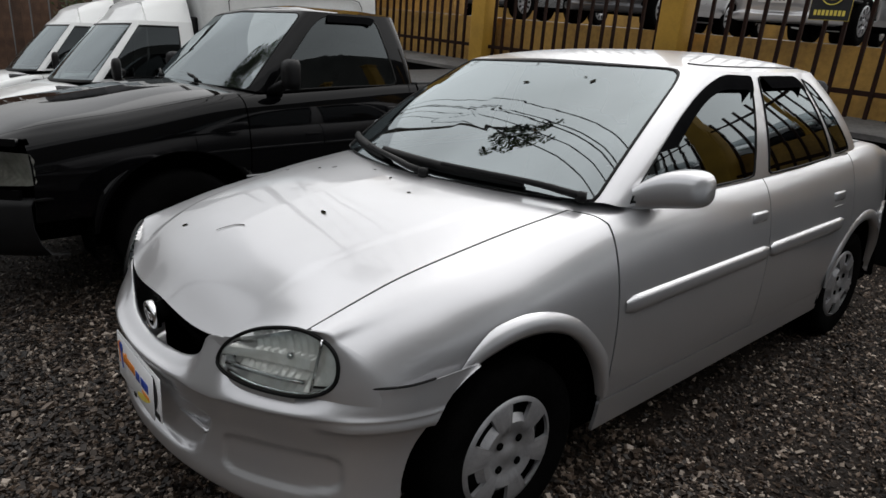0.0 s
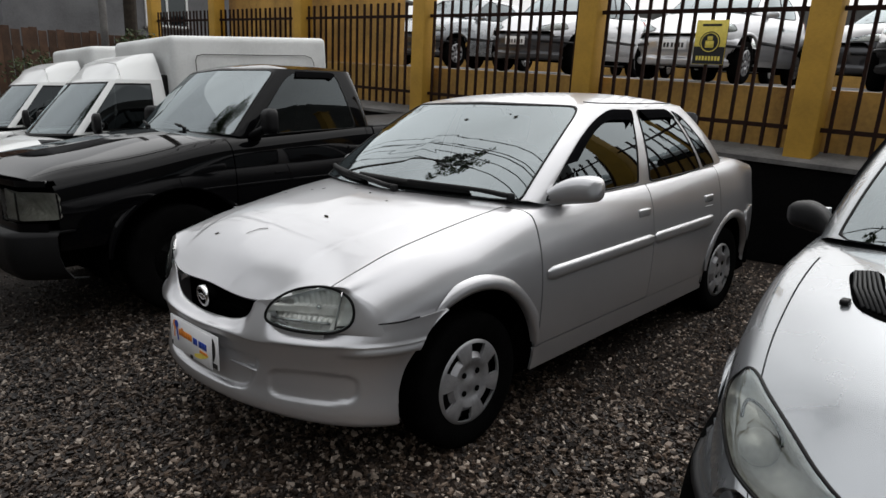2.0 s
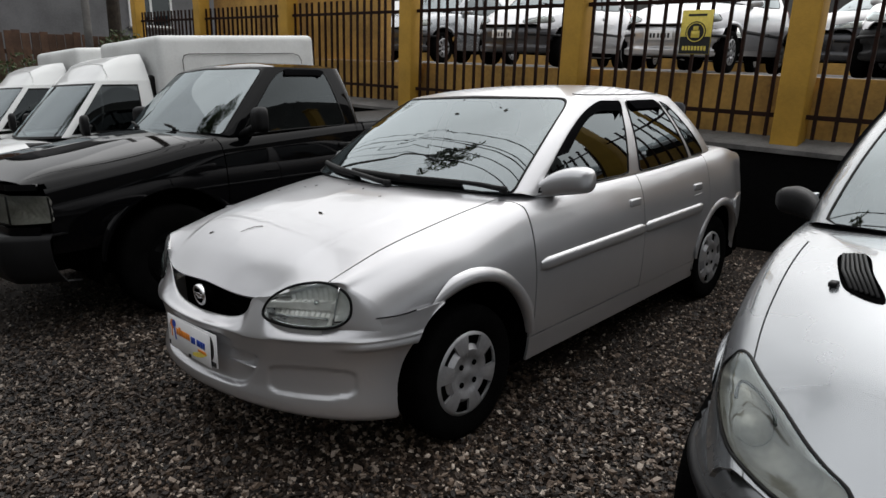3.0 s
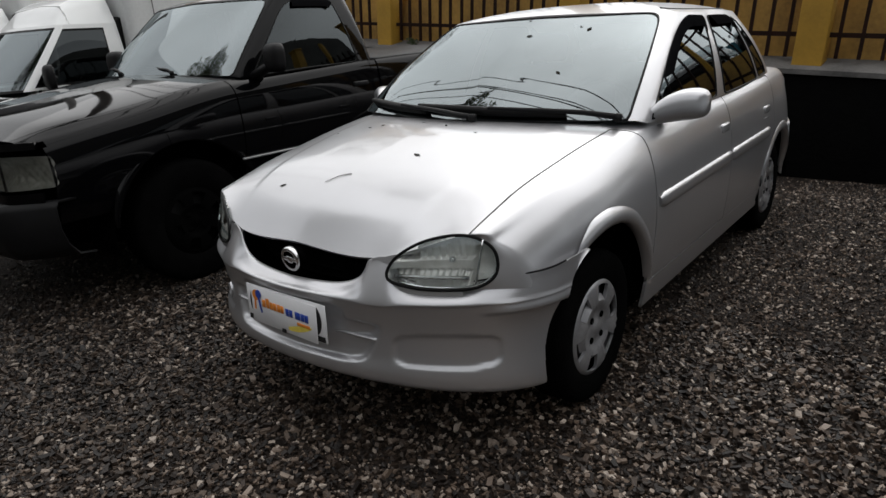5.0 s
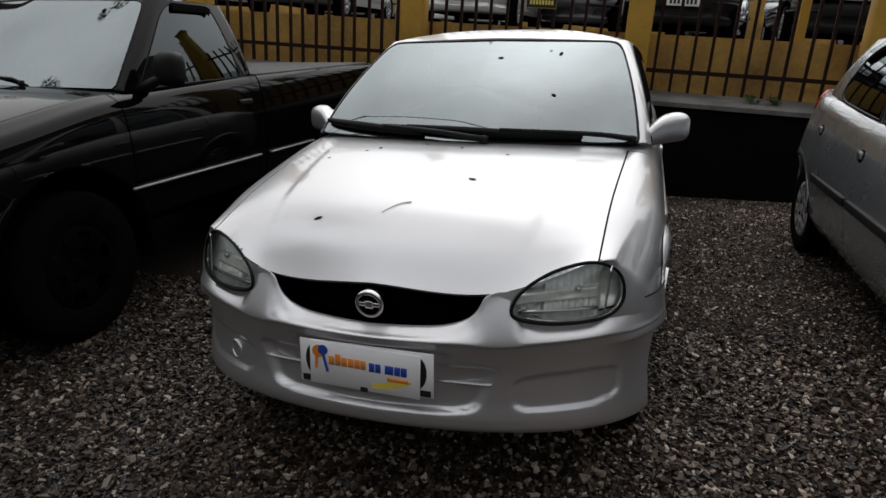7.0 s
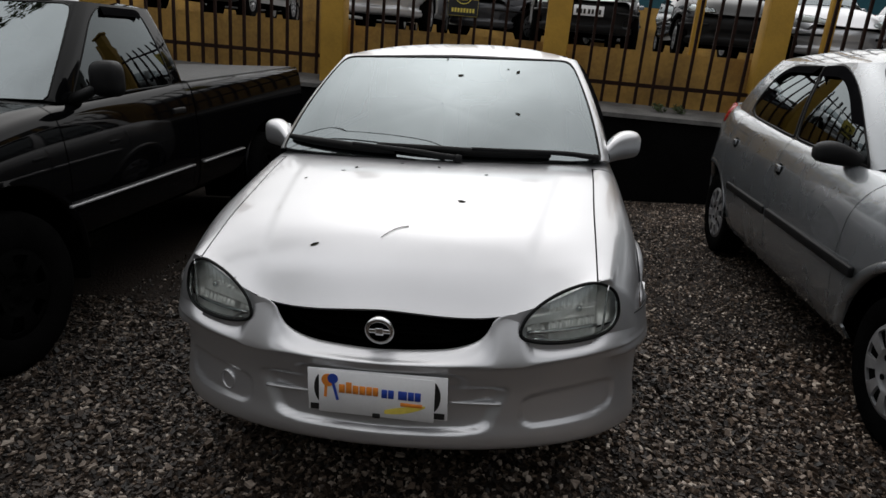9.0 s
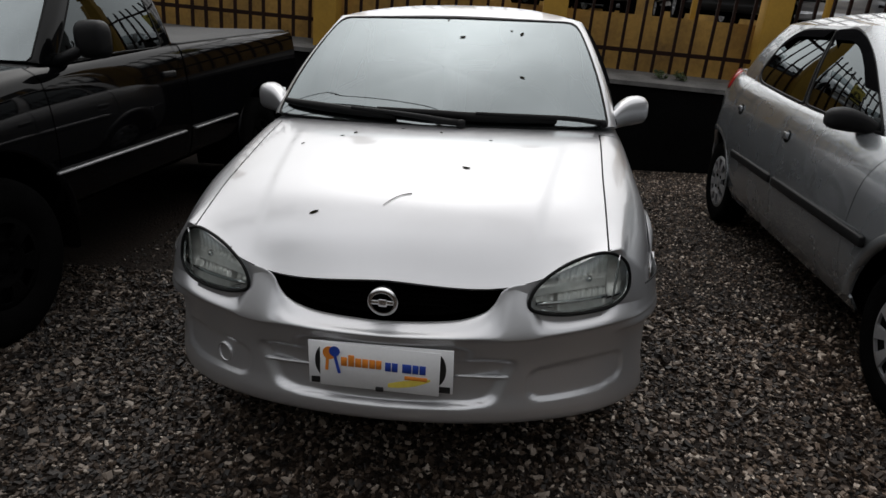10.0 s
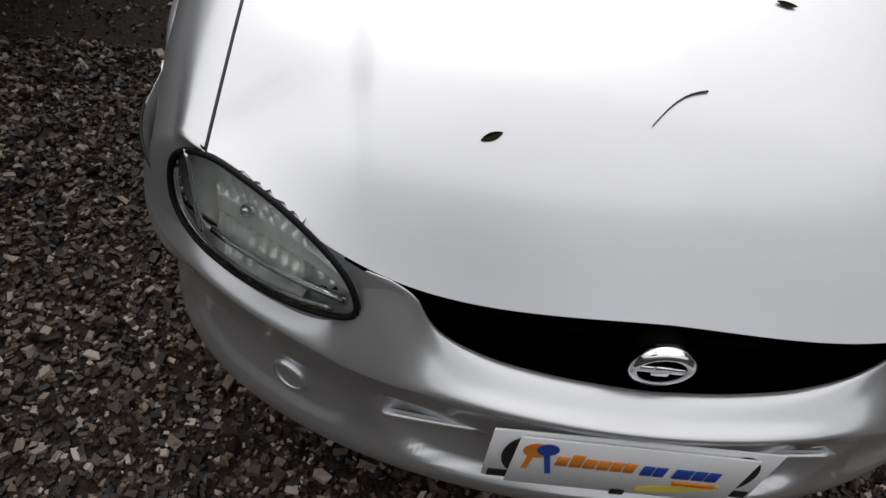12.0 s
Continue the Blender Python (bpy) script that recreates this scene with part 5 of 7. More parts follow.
def plate_board(place):
    """The dealer's board over the registration plate; its lettering is drawn as coloured bars."""
    board = thing("dealer_plate", "white advertising board with orange and blue lettering over the number plate", "sign", place=place)
    part("plate", boxed(-0.20, 0.20, -0.002, 0.002, 0.0, 0.131, bevel=0.0015), BOARD_WHITE, board)
    for side in (-1, 1):
        bm = bmesh.new()
        lathe(bm, [(0.0001, 0.0), (0.050, 0.0), (0.050, 0.0015), (0.0001, 0.0015)], 28, pose(side * 0.150, -0.0048, 0.072, 0, 0, 90) @ Matrix.Diagonal((1, 0.62, 1, 1)))
        part("plate_mark", bm, INK_BLACK, board, smooth=False)
        part("plate_mark", boxed(side * 0.172 - 0.021, side * 0.172 + 0.021, -0.0042, -0.0026, 0.004, 0.022), INK_BLACK, board, smooth=False)
    cover = part("cover_board", boxed(-0.165, 0.165, -0.010, -0.0065, -0.002, 0.128, bevel=0.0015, m=pose(-0.002, 0, 0, 0, 1.2, 0)), BOARD_WHITE, board)
    tilt = pose(-0.002, 0, 0, 0, 1.2, 0)
    word = [(-0.106, 0.0165, 0.026), (-0.086, 0.0165, 0.034), (-0.0665, 0.0165, 0.026), (-0.047, 0.0165, 0.026), (-0.0275, 0.016, 0.026), (-0.009, 0.015, 0.026)]
    for x, w, h in word:
        part("text_bar", boxed(x, x + w, -0.0118, -0.0102, 0.063, 0.063 + h, bevel=0.0005, m=tilt), INK_ORANGE, cover)
    for x, w, h in ((0.016, 0.016, 0.026), (0.0345, 0.016, 0.026), (0.063, 0.025, 0.026), (0.091, 0.0165, 0.026), (0.110, 0.017, 0.026)):
        part("text_bar", boxed(x, x + w, -0.0118, -0.0102, 0.060, 0.060 + h, bevel=0.0005, m=tilt), INK_BLUE, cover)
    part("text_bar", boxed(0.070, 0.132, -0.0118, -0.0102, 0.040, 0.051, bevel=0.0005, m=tilt), INK_ORANGE, cover)
    rows = []
    for i in range(20):
        t = i / 19
        x = 0.025 + 0.115 * t
        z = 0.012 + 0.030 * t**2.2
        w = 0.003 + 0.017 * math.sin(math.pi * min(1, 0.15 + t * 0.8))
        rows.append([(x, -0.0112, z), (x, -0.0112, z + w)])
    bm = sheet(np.array(rows), depth=0.0008)
    bmesh.ops.transform(bm, matrix=tilt, verts=bm.verts[:])
    part("swoosh", bm, INK_YELLOW, cover)
    for c, z, r, h, mat_ in ((-0.138, 0.098, 0.019, 0.0, INK_ORANGE), (-0.124, 0.104, 0.015, 0.0, INK_BLUE)):
        bm = bmesh.new()
        lathe(bm, [(0.0001, 0.0), (r, 0.0), (r, 0.0012), (0.0001, 0.0012)], 20, tilt @ pose(c, -0.0112 - (0.001 if mat_ is INK_BLUE else 0), z, 0, 0, 90))
        part("emblem_disc", bm, mat_, cover, smooth=False)
    part("emblem_stem", boxed(-0.004, 0.004, -0.0115, -0.0102, 0, 0.050, m=tilt @ pose(-0.146, 0, 0.046, 0, 4, 0)), INK_ORANGE, cover, smooth=False)
    part("emblem_stem", boxed(-0.004, 0.004, -0.0128, -0.0117, 0, 0.056, m=tilt @ pose(-0.110, 0, 0.040, 0, -14, 0)), INK_BLUE, cover, smooth=False)
    part("seal_tag", boxed(-0.011, 0.011, -0.0135, -0.0105, -0.004, 0.010, bevel=0.002), INK_BLACK, cover)
    return board


plate_board(SEDAN @ pose(0.003, 0.006, 0.403, -2, 0, 0))

# leaves and twigs on the sedan
for x, y, ln, wd, turn, kind in ((-0.247, 0.259, 0.030, 0.011, 24, 0), (0.174, 0.528, 0.032, 0.014, -10, 1), (0.235, 0.80, 0.016, 0.011, 30, 0), (-0.265, 0.83, 0.022, 0.012, 80, 0), (-0.305, 0.79, 0.018, 0.010, 10, 0), (-0.43, 0.72, 0.016, 0.008, 50, 0), (0.05, 0.86, 0.020, 0.010, 120, 1), (-0.10, 0.90, 0.016, 0.009, 15, 0)):
    p, n = bonnet_point(x, y)
    leaf("dry_leaf", lay(p, n, turn), ln, wd, 0.002 + 0.003 * kind, "small dry brown leaf lying on the silver bonnet")


def twig(points, r, label):
    bm = bmesh.new()
    tube(bm, points, r, 6)
    ob = part("twig", bm, DRY_LEAF)
    ob.matrix_world = SEDAN
    return tagged(ob, label, "twig")


pts = [bonnet_point(-0.045 + 0.075 * t, 0.285 + 0.055 * t + 0.012 * math.sin(3 * t)) for t in np.linspace(0, 1, 8)]
twig([p + n * 0.0022 for p, n in pts], [0.0008 + 0.0007 * t for t in np.linspace(0, 1, 8)], "thin curved twig lying on the silver bonnet")


def glass_point(phi, s):
    g = sedan_cabin(np.array([abs(phi), abs(phi) + 0.01]), [s, s + 0.01])
    p = Vector(g[0, 0])
    n = (Vector(g[1, 0]) - p).cross(Vector(g[0, 1]) - p).normalized()
    if phi < 0:
        p.x, n.x = -p.x, -n.x
    return p, n


for phi, s, ln, turn in ((0.055, 0.78, 0.030, 20), (0.29, 0.83, 0.030, 70), (0.25, 0.86, 0.016, 10), (0.275, 0.42, 0.024, -20), (-0.03, 0.95, 0.018, 60)):
    p, n = glass_point(phi, s)
    leaf("dry_leaf", lay(p + n * 0.001, n, turn), ln, ln * 0.5, 0.004, "small dry brown leaf stuck on the windscreen")


# ---- the black pickup ----
PICK_BOW = [(0.0, 0.16), (1.2, 0.16), (2.0, 0.0), (4.6, 0.0)]
PICK_LINES = [
    ([(0.1, 0.78), (4.6, 0.78)], [(0.1, 0.44), (4.6, 0.46)]),
    ([(0.1, 0.83), (4.6, 0.84)], [(0.1, 0.52), (4.6, 0.52)]),
    ([(0.1, 0.85), (0.8, 0.865), (4.6, 0.865)], [(0.1, 0.68), (4.6, 0.70)]),
    ([(0.1, 0.85), (0.8, 0.87), (4.6, 0.865)], [(0.1, 0.80), (1.2, 0.86), (4.6, 0.90)]),
    ([(0.1, 0.83), (0.8, 0.85), (4.6, 0.85)], [(0.1, 0.88), (0.6, 0.95), (1.3, 1.04), (2.6, 1.07), (4.6, 1.11)]),
    ([(0.1, 0.785), (0.8, 0.80), (1.3, 0.80), (2.6, 0.82), (4.6, 0.82)], [(0.1, 0.925), (0.6, 1.00), (1.3, 1.105), (2.6, 1.15), (4.6, 1.19)]),
    ([(0.1, 0.69), (1.3, 0.72), (2.6, 0.77), (4.6, 0.77)], [(0.1, 0.94), (0.3, 0.99), (0.6, 1.03), (1.3, 1.125), (2.6, 1.155), (4.6, 1.195)]),
    ([(0.1, 0.40), (4.6, 0.40)], [(0.1, 0.945), (0.3, 1.01), (0.6, 1.06), (1.3, 1.15), (2.6, 1.155), (4.6, 1.195)]),
    ([(0.1, 0.0), (4.6, 0.0)], [(0.1, 0.95), (0.3, 1.02), (0.6, 1.07), (1.3, 1.16), (2.6, 1.155), (4.6, 1.195)]),
]
PICK_KNOTS = (0, 0.68, 0.82, 1.45, 1.95, 2.10, 2.80)
PICK_BASE = ((0, 1.24), (0.785, 1.41), (0.808, 1.49), (0.82, 2.0), (0.81, 2.55), (0.75, 2.60), (0, 2.61))
PICK_TOP = ((0, 1.76), (0.665, 1.845), (0.695, 1.91), (0.705, 2.12), (0.695, 2.42), (0.65, 2.50), (0, 2.52))
PICK_Z0 = [(0, 1.155), (0.68, 1.130), (0.82, 1.115), (1.45, 1.135), (2.8, 1.155)]
PICK_Z1 = [(0, 1.60), (0.68, 1.585), (2.8, 1.575)]


def build_pickup(place):
    car = thing("pickup_truck", "black single-cab pickup truck with a covered bed, wet", "truck", "parked cars", place)
    arch_f, arch_r = (0.98, 0.37, 0.455), (3.73, 0.37, 0.45)
    arches = (arch_f, arch_r)
    L = lambda ys, ts: loft(PICK_LINES, PICK_BOW, ys, ts)
    C = lambda ph, ss: ring(PICK_BASE, PICK_TOP, PICK_KNOTS, ph, ss, PICK_Z0, PICK_Z1, arc=0.10)
    part("bonnet", sheet(whole(L(lin(0.10, 1.24, 40), lin(5.7, 8, 22)))), BLACK_PAINT, car)
    pair("fender", L(lin(0.10, 1.26, 60), lin(1.0, 5.66, 60)), BLACK_PAINT, car, arches=arches, keep=lambda c: not (c[1] < 0.28 and c[2] < 0.925))
    pair("door", L(lin(1.268, 2.52, 30), lin(0.6, 5.4, 30)), BLACK_PAINT, car)
    pair("bed_side", L(lin(2.60, 4.55, 70), lin(0.2, 5.9, 60)), BLACK_PAINT, car, arches=arches)
    pair("cab_corner", L(lin(2.525, 2.585, 4), lin(0.2, 5.4, 20)), BLACK_PAINT, car)
    part("bed_cover", boxed(-0.80, 0.80, 2.64, 4.52, 1.125, 1.167, bevel=0.012, segments=2, m=Matrix.Translation((0, 0, -0.052)) @ pose(0, 0, 0, 1.1, 0, 0)), PLASTIC, car, "grey vinyl cover over the bed")
    part("tailgate", boxed(-0.80, 0.80, 4.50, 4.57, 0.55, 1.19, bevel=0.02, segments=2), BLACK_PAINT, car)
    part("rear_bumper", boxed(-0.84, 0.84, 4.58, 4.72, 0.46, 0.60, bevel=0.03, segments=2), PLASTIC, car)
    part("scuttle_panel", sheet(whole(L(lin(1.245, 1.42, 6), lin(5.3, 8, 20)))), PLASTIC, car)
    part("chassis", boxed(-0.60, 0.60, 0.25, 4.5, 0.36, 0.62, bevel=0.04), DARK, car)
    part("engine_bay", boxed(-0.58, 0.58, 0.24, 1.3, 0.5, 0.90, bevel=0.04), DARK, car)
    half = lambda y, z: 0.862
    for side in (-1, 1):
        for arch in arches:
            bm = bmesh.new()
            arch_lip(bm, side, half, *arch, 8, 172, width=0.035, out=0.006)
            part("wheel_arch", bm, BLACK_PAINT, car)
            wheel_well(car, side, 0.52, 0.84, arch[0], arch[1], 0.47)
    # cab
    read = cabin_reader(C, 2.8)
    pair("rear_pillar", C(lin(1.93, 2.12, 12), lin(0, 1, 20)), BLACK_PAINT, car, depth=0)
    for sa, sb in ((0, 0.1), (0.9, 1)):
        part("back_window_frame", across(C(lin(2.12, 2.8, 12), lin(sa, sb, 2))), BLACK_PAINT, car)
    edge = C(lin(0, 2.8, 60), np.array([1.0]))[:, 0]
    top = roof_grid(edge, (0, 2.05), 1.640)
    part("roof", joined([(top, False), (mirrored(top), True)], depth=0), BLACK_PAINT, car)
    pane(car, read, "windscreen", WIND_GLASS, (-0.74, 0.74, 0, 1), [(-0.655, 0.004, 0.06, 0.03), (0.655, 0.004, 0.03, 0.06), (0.655, 0.962, 0.10, 0.05), (-0.655, 0.962, 0.05, 0.10)], BLACK_PAINT, sides=(1,), n=110)
    door_glass = [(0.875, 0.03, 0.03, 0.03), (1.80, 0.03, 0.05, 0.06), (1.78, 0.945, 0.14, 0.10), (0.90, 0.945, 0.22, 0.26)]
    pane(car, read, "side_window", DEEP_GLASS, (0.74, 1.93, 0, 1), door_glass, BLACK_PAINT)
    g = C(lin(2.12, 2.8, 12), lin(0.1, 0.9, 6))
    part("back_window", joined([(g, False), (mirrored(g), True)], depth=0), GLASS, car)
    for side in (1, -1):
        guard(car, read, door_glass, 0.56, 0.77, 0.17, side)
    # front
    rows = []
    for x in np.linspace(-0.84, 0.84, 60):
        y = 0.06 + 0.10 * abs(x) ** 3 + 0.20 * max(0, abs(x) - 0.72) ** 1.2 * 6
        rows.append([(x, y + 0.02 * v, 0.62 + 0.31 * v) for v in np.linspace(0, 1, 10)])
    part("front_panel", sheet(np.array(rows), depth=0.02, keep=lambda c: not (0.49 < abs(c[0]) < 0.88 and 0.685 < c[2] < 0.88) and not (abs(c[0]) < 0.36 and 0.70 < c[2] < 0.86)), BLACK_PAINT, car)
    part("grille", boxed(-0.37, 0.37, 0.10, 0.14, 0.69, 0.87, bevel=0.01), DARK, car)
    for k in range(3):
        part("grille_slat", boxed(-0.36, 0.36, 0.068, 0.10, 0.725 + 0.05 * k, 0.74 + 0.05 * k, bevel=0.004), CHROME if k == 1 else PLASTIC, car)
    for side in (1, -1):
        lamp = new("headlamp")
        lamp.parent = car
        turn = (lambda b: b) if side > 0 else mirror_bm
        face = lambda x, z: 0.075 + 0.10 * x**3 + 1.2 * max(0, x - 0.70) ** 1.2
        outline = closed([(0.495, 0.70), (0.58, 0.698), (0.70, 0.70), (0.80, 0.704), (0.855, 0.715), (0.858, 0.78), (0.855, 0.85), (0.80, 0.862), (0.70, 0.866), (0.58, 0.868), (0.495, 0.866), (0.488, 0.78)], 60)
        part("reflector", turn(lamp_shell(closed(outline, 120), lambda x, z: face(x, z) + 0.004 * math.sin(x * 2 * math.pi / 0.030) * math.cos(z * 2 * math.pi / 0.05), -0.02, -0.055, rings=20)), HAZED, lamp)
        part("lens", turn(lamp_shell(outline, face, 0.004, 0.004)), LENS, lamp)
        bm = bmesh.new()
        tube(bm, [(0.70, face(0.70, 0.7) + 0.004, z) for z in (0.70, 0.78, 0.865)], 0.006, 6)
        part("divider", turn(bm), SEAL, lamp)
    rows = []
    for x in np.linspace(-0.87, 0.87, 60):
        y = 0.10 * abs(x) ** 3 + 2.2 * max(0, abs(x) - 0.70) ** 1.4
        rows.append([(x, y + dy, z) for dy, z in ((0.10, 0.645), (0.015, 0.64), (0.0, 0.61), (0.0, 0.50), (0.02, 0.42), (0.06, 0.36), (0.14, 0.35))])
    part("front_bumper", sheet(np.array(rows), flip=True, depth=0.01), PLASTIC, car)
    for y0, y1 in ((1.33, 2.50), (2.62, 3.24)):
        for side in (-1, 1):
            part("side_moulding", boxed(side * 0.872 - 0.010, side * 0.872 + 0.010, y0, y1, 0.648, 0.661, bevel=0.005, segments=2), HUBCAP, car, "thin bright side moulding")
    for side in (-1, 1):
        part("door_handle", boxed(side * 0.862 - 0.012, side * 0.862 + 0.012, 2.32, 2.46, 0.985, 1.02, bevel=0.010, segments=2), PLASTIC, car)
        door_mirror(car, side, 0.965, 1.60, 1.225, PLASTIC, (0.085, 0.06, 0.085), [(0.79, 1.56, 1.12), (0.85, 1.57, 1.15), (0.92, 1.59, 1.19)])
    wiper(car, 0.35, 1.27, 1.165, -0.20, 1.34, 1.195)
    wiper(car, -0.30, 1.27, 1.165, -0.62, 1.37, 1.185)
    cabin_trim(car, 1.55, 1.10, 2.08, None, 0.68, 0.55)
    for side in (-1, 1):
        for y in (0.98, 3.73):
            wheel(car, side * 0.745, y, 0.355, 0.355, 0.20, 0.215, side, (6, 0.50, 0.85, 0.5, False), DARK)
    return car


pickup = build_pickup(LOT @ pose(-2.585, -0.22, 0.0))


# ---- the white box vans ----
VAN_BOW = [(0.0, 0.30), (0.8, 0.25), (1.6, 0.0), (1.9, 0.0)]
VAN_LINES = [
    ([(0.08, 0.74), (1.9, 0.74)], [(0.08, 0.26), (1.9, 0.26)]),
    ([(0.08, 0.77), (1.9, 0.78)], [(0.08, 0.36), (1.9, 0.36)]),
    ([(0.08, 0.785), (1.9, 0.79)], [(0.08, 0.52), (1.9, 0.56)]),
    ([(0.08, 0.78), (1.9, 0.79)], [(0.08, 0.66), (1.9, 0.76)]),
    ([(0.08, 0.76), (1.9, 0.775)], [(0.08, 0.75), (0.8, 0.87), (1.9, 0.93)]),
    ([(0.08, 0.71), (0.8, 0.745), (1.9, 0.75)], [(0.08, 0.80), (0.8, 0.985), (1.9, 1.06)]),
    ([(0.08, 0.60), (1.9, 0.66)], [(0.08, 0.815), (0.8, 1.00), (1.9, 1.07)]),
    ([(0.08, 0.35), (1.9, 0.35)], [(0.08, 0.82), (0.3, 0.90), (0.8, 1.015), (1.9, 1.07)]),
    ([(0.08, 0.0), (1.9, 0.0)], [(0.08, 0.825), (0.3, 0.905), (0.8, 1.02), (1.9, 1.07)]),
]
VAN_KNOTS = (0, 0.66, 0.84, 1.2, 1.62, 1.70, 2.4)
VAN_BASE = ((0, 0.74), (0.70, 0.925), (0.735, 0.985), (0.745, 1.3), (0.75, 1.72), (0.745, 1.80), (0, 1.81))
VAN_TOP = ((0, 1.24), (0.61, 1.33), (0.645, 1.375), (0.66, 1.5), (0.665, 1.72), (0.66, 1.80), (0, 1.81))


def build_van(place):
    car = thing("box_van", "white compact box van with a fibreglass cargo box", "van", "white box vans", place)
    arch_f = (0.78, 0.29, 0.35)
    L = lambda ys, ts: loft(VAN_LINES, VAN_BOW, ys, ts)
    C = lambda ph, ss: ring(VAN_BASE, VAN_TOP, VAN_KNOTS, ph, ss, [(0, 1.02), (0.66, 1.04), (2.4, 1.07)], [(0, 1.545), (2.4, 1.545)])
    part("bonnet", sheet(whole(L(lin(0.08, 0.80, 24), lin(5.9, 8, 14)))), WHITE_PAINT, car)
    pair("fender", L(lin(0.08, 0.86, 40), lin(0.3, 5.86, 40)), WHITE_PAINT, car, arches=(arch_f,))
    pair("door", L(lin(0.868, 1.82, 24), lin(0.5, 5.6, 24)), WHITE_PAINT, car, arches=(arch_f,))
    part("scuttle_panel", sheet(whole(L(lin(0.805, 1.0, 5), lin(5.4, 8, 14)))), PLASTIC, car)
    frames = []
    for pa, pb, sa, sb, n, m in ((0.655, 0.85, 0, 1, 8, 10), (0.85, 1.56, 0, 0.04, 10, 2), (0.85, 1.56, 0.93, 1, 10, 2), (1.56, 1.72, 0, 1, 6, 10), (0, 0.655, 0.955, 1, 12, 2)):
        g = C(lin(pa, pb, n), lin(sa, sb, m))
        frames += [(g, False), (mirrored(g), True)]
    part("cab_frame", joined(frames, depth=0), WHITE_PAINT, car)
    window_band(C, car, "windscreen", WIND_GLASS, (0, 0.655), (0.0, 0.955), sides=False)
    window_band(C, car, "side_window", DEEP_GLASS, (0.85, 1.56), (0.04, 0.93))
    # raised roof that sweeps up to the box
    edge = C(lin(0, 1.70, 40), np.array([1.0]))[:, 0]
    rows = []
    for p in edge:
        rise = 0.27 * (1 - (1 - min(1.0, max(0.0, (1.81 - 1.24 + p[1] - 1.81) / 0.57))) ** 2)
        row = []
        for k in range(9):
            r = k / 8
            x = p[0] * (1 - r)
            y = p[1] + (1.81 - p[1]) * r * (1 if p[1] < 1.4 else 0.2)
            q = 1 - (1 - min(1.0, max(0.0, (y - 1.24) / 0.57))) ** 2
            row.append((x, y, p[2] + 0.26 * q * min(1.0, (r * 3.2 + (0.0 if r == 0 else 0.22)))))
        rows.append(row)
    g = np.array(rows)
    part("roof", joined([(g, False), (mirrored(g), True)], depth=0), WHITE_PAINT, car)
    # cargo box
    box_body = boxed(-0.75, 0.80, 1.86, 3.72, 0.42, 1.97, bevel=0.075, segments=5)
    for v in box_body.verts:
        v.co.z += 0.045 * (v.co.y - 1.86) if v.co.z > 1.2 else 0
        v.co.x *= 1 - 0.05 * max(0, v.co.z - 1.0)
    box_part = part("cargo_box", box_body, FIBRE, car)
    for side in (-1, 1):
        part("raised_panel", boxed(side * 0.772 - 0.016, side * 0.772 + 0.016, 2.15, 3.52, 1.52, 1.82, bevel=0.009, segments=2, m=pose(0, 0, 0, 0, side * -2.6, 0)), FIBRE, box_part)
        part("raised_panel", boxed(side * 0.790 - 0.016, side * 0.790 + 0.016, 2.15, 3.52, 0.80, 1.42, bevel=0.009, segments=2, m=pose(0, 0, 0, 0, side * -1.6, 0)), FIBRE, box_part)
    # grey tubes stand in for the shade in the box's side grooves
    for side in (-1, 1):
        bm = bmesh.new()
        line = [(2.10, 1.58), (2.10, 1.74), (2.12, 1.785), (2.17, 1.80), (3.40, 1.84), (3.48, 1.82), (3.51, 1.77), (3.52, 1.60), (3.50, 1.555), (3.45, 1.54), (2.17, 1.52), (2.12, 1.535)]
        half = 0.80 if side > 0 else 0.75
        loop = [(side * half * (1 - 0.05 * (q[1] - 1.0)) + side * 0.018, q[0], q[1]) for q in line]
        tube(bm, [*loop, loop[0], loop[1]], 0.005, 5, caps=False)
        part("groove_shade", bm, CONCRETE, box_part, "grey line standing in for the shade of a panel groove")
    part("box_seal", boxed(-0.65, 0.65, 1.80, 1.87, 0.42, 1.60, bevel=0.03, segments=2), SEAL, car)
    # front
    rows = []
    for x in np.linspace(-0.79, 0.79, 40):
        y = 0.02 + 0.30 * abs(x) ** 3 + 1.6 * max(0, abs(x) - 0.62) ** 1.5
        rows.append([(x, y + dy, z) for dy, z in ((0.10, 0.54), (0.0, 0.53), (-0.015, 0.46), (0.0, 0.34), (0.03, 0.25), (0.12, 0.24))])
    part("front_bumper", sheet(np.array(rows), flip=True, depth=0.01), PLASTIC, car)
    part("grille", boxed(-0.42, 0.42, 0.07, 0.16, 0.58, 0.76, bevel=0.02, segments=2), PLASTIC, car)
    for side in (-1, 1):
        lamp = new("headlamp")
        lamp.parent = car
        part("reflector", boxed(side * 0.57 - 0.14, side * 0.57 + 0.14, 0.12, 0.22, 0.60, 0.77, bevel=0.02, segments=2), REFLECTOR, lamp)
        part("lens", boxed(side * 0.57 - 0.142, side * 0.57 + 0.142, 0.10, 0.118, 0.598, 0.772, bevel=0.008, segments=2), LENS, lamp)
        door_mirror(car, side, 0.845, 1.10, 1.14, PLASTIC, (0.085, 0.05, 0.10), [(0.73, 1.12, 1.10), (0.77, 1.13, 1.12), (0.80, 1.14, 1.14)])
        wheel_well(car, side, 0.5, 0.77, arch_f[0], arch_f[1], 0.37)
        wheel(car, side * 0.67, 0.78, 0.28, 0.28, 0.172, 0.17, side, (8, 0.55, 0.85, 0.5, False))
